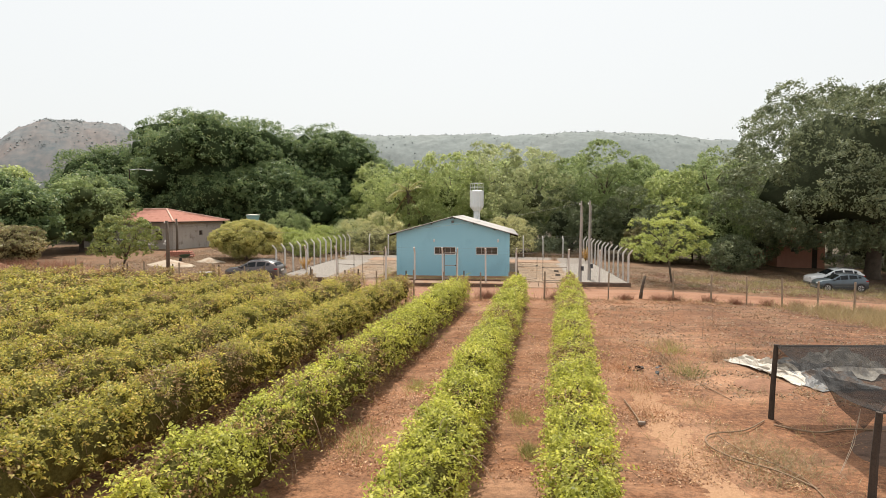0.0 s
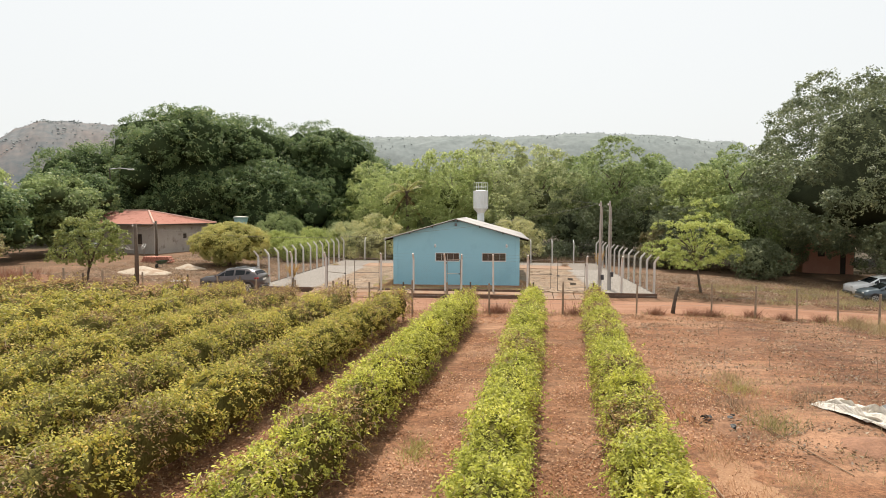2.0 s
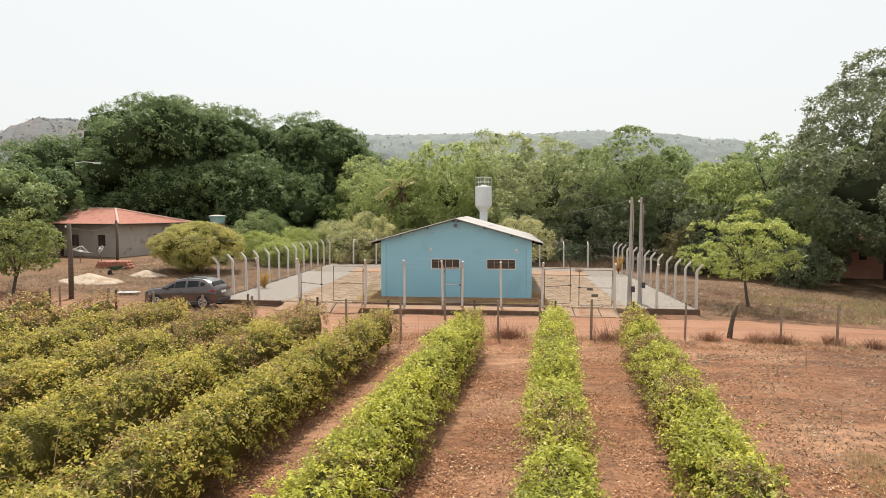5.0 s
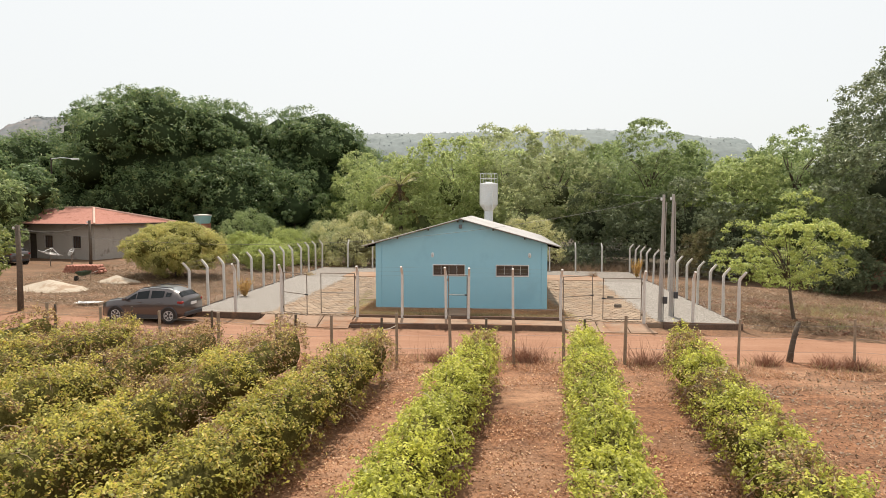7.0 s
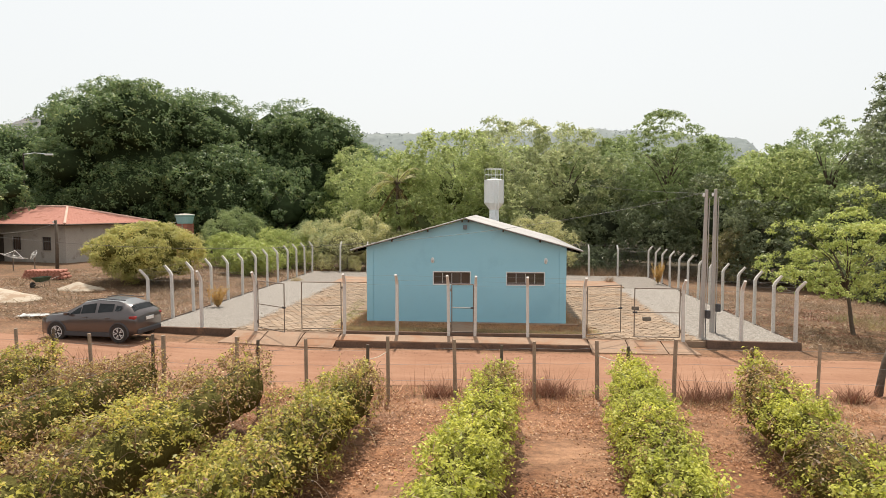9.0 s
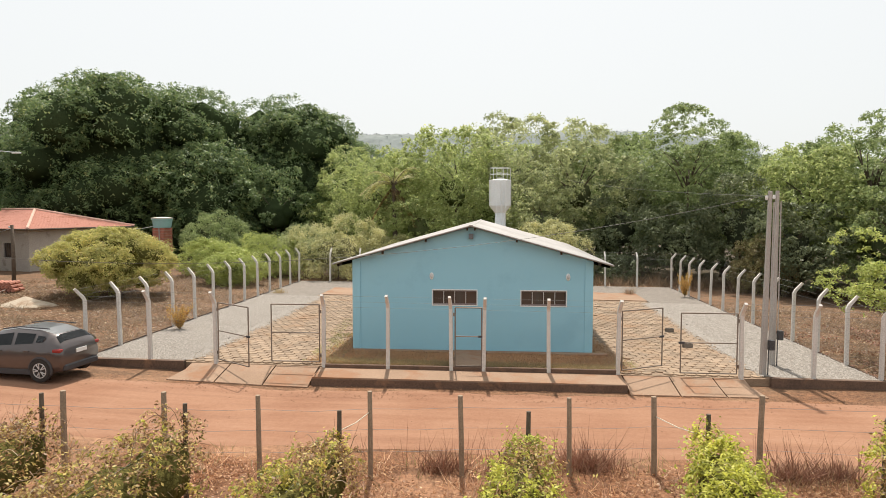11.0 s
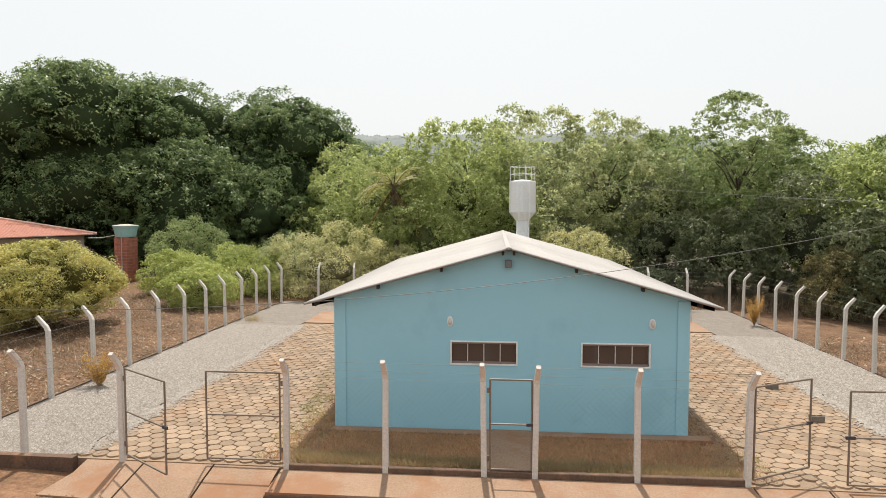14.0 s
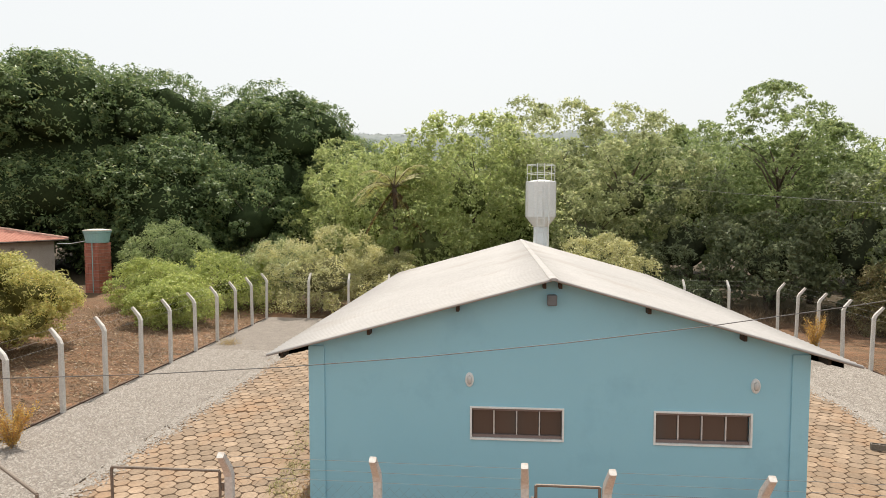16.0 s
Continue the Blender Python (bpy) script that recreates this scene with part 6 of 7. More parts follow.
def car(name, label, at, turn, paint, length=1.0, group="parked cars", size=1.0, roof=None):
    root = thing(name, label, "car", at, turn, group)
    root.matrix_basis = root.matrix_basis @ Matrix.Scale(size, 4)
    secs = [car_section(s) for s in STATIONS]
    n = len(secs[0])
    bm = bmesh.new()
    rings = [[bm.verts.new((p.x * length, p.y, p.z)) for p in r] for r in secs]
    for a, b in zip(rings, rings[1:]):
        for k in range(n):
            bm.faces.new((a[k], b[k], b[(k + 1) % n], a[(k + 1) % n]))
    bm.faces.new(rings[0])
    bm.faces.new(rings[-1][::-1])
    bmesh.ops.recalc_face_normals(bm, faces=bm.faces[:])
    me = mesh_of("body", bm, paint, True)
    body = part("body", me, None, root)

    def panel(pname, i, j, k, l, u0, u1, v0, v1, mat_, lab="", push=0.008):
        """A pane laid on the loft between stations i, j and section points k, l."""
        a, b, c, d = secs[i][k], secs[j][k], secs[j][l], secs[i][l]

        def at_(u, v):
            p = (a.lerp(b, u)).lerp(d.lerp(c, u), v)
            return Vector((p.x * length, p.y, p.z))
        nrm = (at_(1, 0) - at_(0, 0)).cross(at_(0, 1) - at_(0, 0)).normalized()
        cen = at_(0.5, 0.5)
        if nrm.dot(cen - Vector((cen.x * 0.7, 0, 0.7))) < 0:
            nrm = -nrm
        b2 = bmesh.new()
        vs = [b2.verts.new(at_(u, v) + nrm * push) for u, v in ((u0, v0), (u1, v0), (u1, v1), (u0, v1))]
        b2.faces.new(vs)
        bmesh.ops.solidify(b2, geom=b2.faces[:], thickness=0.006)
        bmesh.ops.recalc_face_normals(b2, faces=b2.faces[:])
        return part(pname, b2, mat_, root, lab)

    m = n
    for k, l in ((4, 5), (m - 4, m - 5)):
        panel("side_window", 3, 4, k, l, 0.42, 0.96, 0.1, 0.72, M_CARGLASS)
        panel("side_window", 4, 5, k, l, 0.02, 0.93, 0.1, 0.84, M_CARGLASS)
        panel("side_window", 5, 6, k, l, 0.1, 0.9, 0.1, 0.82, M_CARGLASS)
        panel("side_window", 6, 7, k, l, 0.04, 0.5, 0.14, 0.7, M_CARGLASS)
    for k, l in ((5, 6), (6, 7), (7, 8), (8, 9)):
        panel("windscreen", 3, 4, k, l, 0.08, 0.93, 0.0, 1.0, M_CARGLASS)
        panel("rear_window", 7, 8, k, l, 0.1, 0.8, 0.0, 1.0, M_CARGLASS)
    if roof:
        for i, j in ((4, 5), (5, 6), (6, 7)):
            for k, l in ((5, 6), (6, 7), (7, 8), (8, 9)):
                panel("roof_panel", i, j, k, l, 0.0, 1.0, 0.0 if k > 5 else 0.5, 1.0 if k < 8 else 0.5, roof, "pale silver roof skin", 0.004)
    for sy in (-1, 1):
        part("headlamp", box(bmesh.new(), 1.93 * length, 2.09 * length, sy * 0.56 - 0.14, sy * 0.56 + 0.14, 0.68, 0.8, 0.03), M_LAMP, root, "clear headlamp")
        part("tail_lamp", box(bmesh.new(), -1.97 * length, -1.7 * length, sy * 0.72 - 0.15, sy * 0.72 + 0.14, 0.88, 1.0, 0.03), M_TAIL, root, "red tail lamp")
        part("mirror", box(bmesh.new(), 0.72 * length, 0.88 * length, sy * 0.97 - 0.09, sy * 0.97 + 0.09, 1.0, 1.12, 0.03), paint, root)
        part("sill", box(bmesh.new(), -1.0 * length, 1.0 * length, sy * 0.885 - 0.012, sy * 0.885 + 0.012, 0.2, 0.36, 0.01), M_DARK, root, "black plastic sill")
        part("roof_rail", tube(bmesh.new(), [(0.2 * length, sy * 0.56, 1.52), (-0.4 * length, sy * 0.56, 1.6), (-1.4 * length, sy * 0.54, 1.55)], 0.018, 6), M_DARK, root)
        for x in (0.1, -0.85):
            part("door_handle", box(bmesh.new(), (x - 0.09) * length, (x + 0.09) * length, sy * 0.885 - 0.02, sy * 0.885 + 0.02, 0.9, 0.93, 0.006), paint, root)
    part("front_bumper", box(bmesh.new(), 1.95 * length, 2.17 * length, -0.66, 0.66, 0.22, 0.42, 0.04), M_DARK, root)
    part("rear_bumper", box(bmesh.new(), -2.04 * length, -1.8 * length, -0.72, 0.72, 0.3, 0.5, 0.04), M_DARK, root)
    part("number_plate", box(bmesh.new(), -2.03 * length, -1.99 * length, -0.22, 0.22, 0.78, 0.9), M_WHITE, root, "blank white number plate")
    for x in (1.31, -1.31):
        for sy in (-1, 1):
            wheel = part("wheel", lathe(bmesh.new(), [(0.2, -0.07), (0.2, 0.07)], 20), M_DARK, root)
            wheel.matrix_basis = pose(x * length, sy * 0.8, 0.335, 90, 0, 0)
            part("tyre", lathe(bmesh.new(), [(0.22, -0.1), (0.32, -0.11), (0.338, -0.06), (0.338, 0.06), (0.32, 0.11), (0.22, 0.1)], 26), M_TYRE, wheel)
            bm = bmesh.new()
            for q in range(5):
                for dd in (-0.22, 0.22):
                    a = 2 * math.pi * q / 5 + dd
                    c = 2 * math.pi * q / 5
                    for side in (-1, 1):
                        tube(bm, [(0.05 * math.cos(c), 0.05 * math.sin(c), side * 0.1), (0.215 * math.cos(a), 0.215 * math.sin(a), side * 0.1)], 0.018, 5)
            for side in (-1, 1):
                tube(bm, [(0.22 * math.cos(t), 0.22 * math.sin(t), side * 0.095) for t in np.linspace(0, 2 * math.pi, 21)], 0.016, 5)
            part("rim", bm, M_FRAME, wheel, "spoked alloy rim")
            b3 = bmesh.new()
            pts = [(x * length + 0.39 * math.cos(t), sy * 0.875, 0.335 + 0.39 * math.sin(t)) for t in np.linspace(-0.3, math.pi + 0.3, 14)]
            tube(b3, pts, 0.035, 6)
            part("wheel_arch", b3, M_DARK, root, "black wheel arch")
            disc = lathe(bmesh.new(), [(0.37, -0.012), (0.37, 0.012)], 22)
            dk = part("arch_void", disc, M_TYRE, root)
            dk.matrix_basis = pose(x * length, sy * 0.882, 0.345, 90, 0, 0)
    return root


def paint_mat(name, c, metal=0.4):
    m, t, b = nodes_of(name)
    f = add_noise(t, coords(t), 3.0)
    t.links.new(add_ramp(t, f, [(0.35, tuple(x * 0.88 for x in c)), (0.7, c)]), b.inputs["Base Color"])
    b.inputs["Metallic"].default_value, b.inputs["Roughness"].default_value = metal, 0.32
    b.inputs["Coat Weight"].default_value, b.inputs["Coat Roughness"].default_value = 1.0, 0.06
    return m


M_CARGLASS = glass_mat("car_glass", (0.02, 0.024, 0.026), 0.04)
M_LAMP = glass_mat("lamp_cover", (0.5, 0.5, 0.5), 0.1)
M_TAIL = glass_mat("tail_lens", (0.28, 0.02, 0.02), 0.15)
M_TYRE = surface("tyre_rubber", (0.022, 0.02, 0.019), (0.05, 0.042, 0.036), 6.0, 40, 0.9, 0.2)
P_GREY = paint_mat("grey_brown_metallic", (0.078, 0.06, 0.056), 0.25)
P_BLUE = paint_mat("blue_grey_metallic", (0.075, 0.10, 0.12), 0.4)
P_SILVER = paint_mat("silver_paint", (0.40, 0.41, 0.42), 0.2)
P_WHITE = paint_mat("white_gloss", (0.72, 0.72, 0.72), 0.0)

CAR_Z = float(gz(-12.7, 0)) + 0.005
car("parked_car", "dusty grey-brown compact crossover parked beside the road", (-12.36, -3.72, CAR_Z), 175.5, P_GREY, 1.0, size=0.88, roof=P_SILVER)
car("parked_car", "blue-grey compact crossover parked under the shade tree", (26.3, 2.1, float(gz(26.3, 0)) + 0.01), 176, P_BLUE, 1.0, size=0.78)
car("parked_car", "white double-cab vehicle parked behind another car", (27.6, 5.4, float(gz(27.6, 0)) + 0.01), 178, P_WHITE, 1.05, size=0.86)
car("parked_car", "small dark car parked beside the farmhouse", (-34.3, 15.2, float(gz(-34, 0))), 160, P_GREY, size=0.85, roof=P_SILVER)


# ---- farmhouse ----
def ribbed_slope(bm, a, b, up, inset_a, inset_b, pitch=0.24, height=0.045):
    """Roof face from eave a-b, ribs running up; insets: how far the hips cut in at the top."""
    a, b, up = Vector(a), Vector(b), Vector(up)
    L = (b - a).length
    d = (b - a) / L
    nrm = d.cross(up).normalized()
    if nrm.z < 0:
        nrm = -nrm
    cols = int(L / (pitch / 4))
    prev = None
    for i in range(cols + 1):
        u = L * i / cols
        v = 1.0
        if inset_a:
            v = min(v, u / inset_a)
        if inset_b:
            v = min(v, (L - u) / inset_b)
        v = max(0.0, v)
        lift = nrm * (height * abs(math.sin(math.pi * u / pitch)))
        lo = bm.verts.new(a + d * u + lift)
        hi = bm.verts.new(a + d * u + up * v + lift)
        if prev:
            bm.faces.new((prev[0], lo, hi, prev[1]))
        prev = (lo, hi)


def farmhouse():
    z = float(gz(-30, 20))
    root = thing("farmhouse", "low grey-rendered farmhouse with a hipped red tile roof", "house", (-30.2, 19.4, z), -12)
    W, D, H = 12.0, 8.2, 2.82
    # walls with openings
    bm = bmesh.new()
    holes = [(-6.75, -6.0, 0.02, 2.05), (-5.15, -4.3, 0.9, 1.9), (-2.25, -1.4, 0.9, 1.9)]
    xs = sorted({-W, 0.0, *[h[0] for h in holes], *[h[1] for h in holes]})
    for x0, x1 in zip(xs, xs[1:]):
        hole = next((h for h in holes if abs(h[0] - x0) < 1e-6), None)
        if hole:
            if hole[2] > 0.1:
                box(bm, x0, x1, 0, 0.15, -0.4, hole[2])
            box(bm, x0, x1, 0, 0.15, hole[3], H)
        else:
            box(bm, x0, x1, 0, 0.15, -0.4, H)
    part("front_wall", bm, M_PLASTER, root)
    bm = bmesh.new()
    for y0, y1, z0, z1 in ((0.15, 4.1, -0.4, H), (4.1, 4.65, -0.4, 1.35), (4.1, 4.65, 1.85, H), (4.65, D, -0.4, H)):
        box(bm, -0.15, 0, y0, y1, z0, z1)
    part("side_wall", bm, M_PLASTER, root)
    part("side_wall", box(bmesh.new(), -W, -W + 0.15, 0.15, D, -0.4, H), M_PLASTER, root)
    part("rear_wall", box(bmesh.new(), -W + 0.15, -0.15, D - 0.15, D, -0.4, H), M_PLASTER, root)
    part("ceiling_board", box(bmesh.new(), -W + 0.15, -0.15, 0.15, D - 0.15, H - 0.06, H - 0.01), M_DARKWOOD, root)
    part("room_divider", box(bmesh.new(), -W + 0.15, -0.15, 2.6, 2.7, -0.3, H - 0.06), M_PLASTER, root)
    part("corner_pier", box(bmesh.new(), -0.28, 0.03, -0.03, 0.2, -0.4, H, 0.01), M_PLASTER, root)
    part("door", box(bmesh.new(), -6.73, -6.02, 0.06, 0.1, 0.0, 2.04, 0.005), M_DARKWOOD, root, "dark wooden door")
    for x0, x1 in ((-5.15, -4.3), (-2.25, -1.4)):
        w = part("window", box(bmesh.new(), x0 + 0.02, x1 - 0.02, 0.11, 0.12, 0.92, 1.88), M_PANE, root)
        for k in range(5):
            x = x0 + 0.08 + k * (x1 - x0 - 0.16) / 4
            part("grille_bar", tube(bmesh.new(), [(x, 0.04, 0.91), (x, 0.04, 1.89)], 0.012, 5), M_DARK, w)
        part("sill", box(bmesh.new(), x0 - 0.06, x1 + 0.06, -0.04, 0.0, 0.83, 0.9), M_CONC, w)
    part("window", box(bmesh.new(), -0.12, -0.1, 4.12, 4.63, 1.37, 1.83), M_PANE, root)
    # hipped tile roof
    o, rise, ins = 0.55, 1.27, 4.75
    x0, x1, y0, y1 = -W - o, o, -o, D + o
    ym = (y0 + y1) / 2
    e = H + 0.03
    faces = [((x0, y0, e), (x1, y0, e), (0, ym - y0, rise), ins, ins), ((x1, y1, e), (x0, y1, e), (0, ym - y1, rise), ins, ins), ((x1, y0, e), (x1, y1, e), (-ins, 0, rise), ym - y0, y1 - ym), ((x0, y1, e), (x0, y0, e), (ins, 0, rise), y1 - ym, ym - y0)]
    for a, b, up, ia, ib in faces:
        bm = bmesh.new()
        ribbed_slope(bm, a, b, up, ia, ib)
        part("roof_slope", bm, M_TILE, root, "ribbed red clay tiles")
    rid = [(x0 + ins, ym, e + rise), (x1 - ins, ym, e + rise)]
    for a, b in (((x1, y0, e), rid[1]), ((x1, y1, e), rid[1]), ((x0, y0, e), rid[0]), ((x0, y1, e), rid[0]), (rid[0], rid[1])):
        part("hip_capping", tube(bmesh.new(), [(a[0], a[1], a[2] + 0.05), (b[0], b[1], b[2] + 0.05)], 0.1, 8), M_HIP, root, "pale mortared hip tiles")
    bm = bmesh.new()
    for a, b in (((x0, y0), (x1, y0)), ((x1, y0), (x1, y1)), ((x1, y1), (x0, y1)), ((x0, y1), (x0, y0))):
        tube(bm, [(a[0], a[1], e - 0.02), (b[0], b[1], e - 0.02)], 0.05, 4)
    part("eaves_board", bm, M_DARKWOOD, root)
    part("soffit", box(bmesh.new(), x0 + 0.03, x1 - 0.03, y0 + 0.03, y1 - 0.03, e - 0.05, e - 0.01), M_DARKWOOD, root)


M_HIP = surface("hip_mortar", (0.55, 0.32, 0.25), (0.66, 0.44, 0.36), 1.5, 20, 0.9, 0.2)
farmhouse()


def brick_tank():
    z0 = float(gz(-23.8, 24))
    root = thing("tank_column", "square red brick column carrying a water tank", "brick column", (-23.75, 24.6, z0), -10)
    part("mortar_core", box(bmesh.new(), -0.44, 0.44, -0.44, 0.44, -0.3, 2.86), M_MORTAR, root)
    me = mesh_of("brick", box(bmesh.new(), -0.118, 0.118, -0.03, 0.03, -0.088, 0.088, 0.006), M_BRICK)
    rng = random.Random(3)
    for c in range(15):
        for s in range(4):
            m = pose(0, 0, 0, 0, 0, 90 * s)
            for k in range(4):
                x = -0.365 + 0.2435 * k + (0.0 if c % 2 else 0.0)
                b = new("brick", me)
                b.parent = root
                b.matrix_basis = m @ pose(x, -0.44 - rng.uniform(-0.006, 0.008), 0.05 + c * 0.194)
    tank = thing("water_tank", "blue-green plastic water tank with a pale lid", "water tank", (-23.75, 24.6, z0 + 2.86), -10)
    part("tank_wall", lathe(bmesh.new(), [(0.58, 0.0), (0.6, 0.03), (0.7, 0.55), (0.74, 0.6), (0.74, 0.68)], 28), M_BLUEGRP, tank, smooth=False)
    part("lid", lathe(bmesh.new(), [(0.76, 0.68), (0.76, 0.73), (0.3, 0.79), (0.05, 0.8)], 28), M_TARP, tank, "pale round lid")
    part("supply_pipe", tube(bmesh.new(), [(0.2, -0.62, -2.8), (0.2, -0.62, 0.4)], 0.025, 6), M_BLUEGRP, tank)
    part("feed_pipe", tube(bmesh.new(), [(-0.6, -0.3, 0.1), (-2.2, 0.3, -0.1), (-3.9, 1.0, -0.15)], 0.025, 6), M_WHITE, tank, "thin white pipe to the house")


brick_tank()


def mound(name, label, category, x, y, rx, ry, h, material, seed, turn=0):
    rng = np.random.default_rng(seed)
    root = thing(name, label, category, (x, y, float(gz(x, y))), turn)
    n, m = 28, 9
    V = [(0, 0, h)]
    for j in range(1, m):
        s = j / (m - 1)
        for i in range(n):
            a = 2 * math.pi * i / n
            w = 1 + 0.16 * noise.noise((math.cos(a) * 1.5, math.sin(a) * 1.5, seed))
            prof = (1 - s) ** 1.15 * (1 + 0.15 * noise.noise((math.cos(a) * s * 3, math.sin(a) * s * 3, seed + 3)))
            V.append((rx * s * w * math.cos(a), ry * s * w * math.sin(a), h * prof - (0.06 if j == m - 1 else 0)))
    F = [(0, 1 + i, 1 + (i + 1) % n, 1 + (i + 1) % n) for i in range(n)]
    bm = bmesh.new()
    vs = [bm.verts.new(v) for v in V]
    for i in range(n):
        bm.faces.new((vs[0], vs[1 + i], vs[1 + (i + 1) % n]))
    for j in range(m - 2):
        for i in range(n):
            a, b = 1 + j * n + i, 1 + j * n + (i + 1) % n
            bm.faces.new((vs[a], vs[a + n], vs[b + n], vs[b]))
    part("body", bm, material, root, smooth=True)


mound("sand_heap", "broad heap of pale building sand", "sand heap", -21.6, 2.6, 2.1, 1.3, 0.5, M_SAND, 1)
mound("sand_heap", "smaller heap of pale building sand", "sand heap", -20.3, 6.4, 1.3, 0.9, 0.4, M_SAND, 2)
mound("soil_mound", "red spoil mound beside the road", "soil mound", -24.5, -3.6, 2.0, 1.3, 0.5, M_REDSOIL, 3)
mound("soil_mound", "red spoil mound beside the road", "soil mound", -29.0, -5.0, 2.8, 1.6, 0.7, M_REDSOIL, 4)


def tile_stack(x, y):
    root = thing("tile_stack", "neat stack of red clay roof tiles on edge", "tile stack", (x, y, float(gz(x, y))), 6)
    me = mesh_of("tile", tube(bmesh.new(), [(0, -0.2, 0.0), (0, 0.2, 0.02)], [0.1, 0.085], 7), M_TILE)
    rng = random.Random(8)
    for r in range(3):
        for c in range(12 - r):
            for d in range(2):
                t = new("tile", me)
                t.parent = root
                t.matrix_basis = pose((c - 5.5 + r * 0.5) * 0.2, (d - 0.5) * 0.44, 0.1 + r * 0.165, rng.uniform(-4, 4), 0, rng.uniform(-4, 4))


tile_stack(-24.4, 9.6)


def wheelbarrow(x, y):
    root = thing("wheelbarrow", "dull green wheelbarrow standing by the sand", "wheelbarrow", (x, y, float(gz(x, y))), 262)
    root.matrix_basis = root.matrix_basis @ Matrix.Scale(0.85, 4)
    bm = bmesh.new()
    lo = [bm.verts.new(p) for p in ((-0.25, -0.18, 0.34), (0.3, -0.18, 0.32), (0.3, 0.18, 0.32), (-0.25, 0.18, 0.34))]
    hi = [bm.verts.new(p) for p in ((-0.42, -0.31, 0.62), (0.52, -0.31, 0.6), (0.52, 0.31, 0.6), (-0.42, 0.31, 0.62))]
    bm.faces.new(lo[::-1])
    for k in range(4):
        bm.faces.new((lo[k], lo[(k + 1) % 4], hi[(k + 1) % 4], hi[k]))
    bmesh.ops.solidify(bm, geom=bm.faces[:], thickness=0.012)
    part("tray", bm, M_GREENPAINT, root)
    for sy in (-1, 1):
        part("handle", tube(bmesh.new(), [(0.7, sy * 0.08, 0.2), (0.2, sy * 0.2, 0.32), (-0.95, sy * 0.28, 0.55)], 0.02, 6), M_STEEL, root)
        part("leg", tube(bmesh.new(), [(-0.3, sy * 0.2, 0.38), (-0.38, sy * 0.22, 0.0)], 0.018, 6), M_STEEL, root)
    w = part("wheel", lathe(bmesh.new(), [(0.1, -0.03), (0.18, -0.04), (0.18, 0.04), (0.1, 0.03)], 16), M_TYRE, root)
    w.matrix_basis = pose(0.7, 0, 0.19, 90, 0, 0)


M_GREENPAINT = plain("green_paint", (0.10, 0.13, 0.085), 0.7)
wheelbarrow(-22.4, 6.6)


def dish_aerial(x, y, r, h, turn, tilt):
    root = thing("dish_aerial", "pale mesh satellite dish on a thin mast", "satellite dish", (x, y, float(gz(x, y))), turn)
    part("mast", tube(bmesh.new(), [(0, 0, -0.2), (0, 0, h)], 0.035, 7), M_STEEL, root)
    bm = bmesh.new()
    for k in range(12):
        a = 2 * math.pi * k / 12
        tube(bm, [(q * r * math.cos(a), q * r * math.sin(a), 0.16 * r * q * q) for q in (0.0, 0.35, 0.7, 1.0)], 0.005, 4)
    for q in (0.35, 0.7, 1.0):
        tube(bm, [(q * r * math.cos(t), q * r * math.sin(t), 0.16 * r * q * q) for t in np.linspace(0, 2 * math.pi, 21)], 0.012, 4)
    d = part("dish", bm, M_FRAME, root)
    d.matrix_basis = pose(0, 0, h, tilt, 0, 0)
    b2 = bmesh.new()
    for k in range(3):
        a = 2 * math.pi * k / 3
        tube(b2, [(0.8 * r * math.cos(a), 0.8 * r * math.sin(a), 0.1 * r), (0, 0, 0.62 * r)], 0.016, 4)
    part("feed_arm", b2, M_WHITE, d)


dish_aerial(-29.9, 13.9, 0.78, 0.82, 132, 15)
dish_aerial(-26.8, 11.8, 0.3, 1.15, -30, 62)


def wooden_pole(x, y, h, r, label):
    root = thing("wooden_pole", label, "pole", (x, y, float(gz(x, y))), 20)
    part("shaft", tube(bmesh.new(), [(0, 0, -0.4), (0.03, 0, h * 0.5), (0.0, 0.02, h)], [r * 1.15, r, r * 0.85], 9), M_BARK, root, smooth=True)
    part("insulator", lathe(bmesh.new(), [(0.03, h - 0.18), (0.05, h - 0.13), (0.03, h - 0.06)], 8, -r - 0.03, 0), M_WHITE, root)


wooden_pole(-18.5, -3.3, 3.6, 0.11, "dark wooden power pole by the road")
wooden_pole(-26.9, 13.9, 3.25, 0.1, "dark wooden power pole before the farmhouse")
cable((-18.5, -3.3, 3.65), (-26.9, 13.9, 3.5), 0.35, 0.008)
cable((-26.9, 13.9, 3.45), (-30.0, 19.0, 3.1), 0.25, 0.008)


def street_lamp(x, y, top):
    root = thing("street_lamp", "thin street lamp pole with a long pale arm", "street lamp", (x, y, float(gz(x, y))))
    part("pole", tube(bmesh.new(), [(0, 0, -0.3), (0, 0, top)], [0.09, 0.06], 8), M_DARKWOOD, root)
    part("arm", tube(bmesh.new(), [(0, 0, top - 0.1), (1.2, -0.2, top), (2.6, -0.4, top - 0.15)], 0.035, 6), M_WHITE, root)
    part("lamp_head", box(bmesh.new(), 2.3, 3.0, -0.52, -0.3, top - 0.24, top - 0.1, 0.03), M_WHITE, root)


street_lamp(-39.6, 27.5, 8.8)

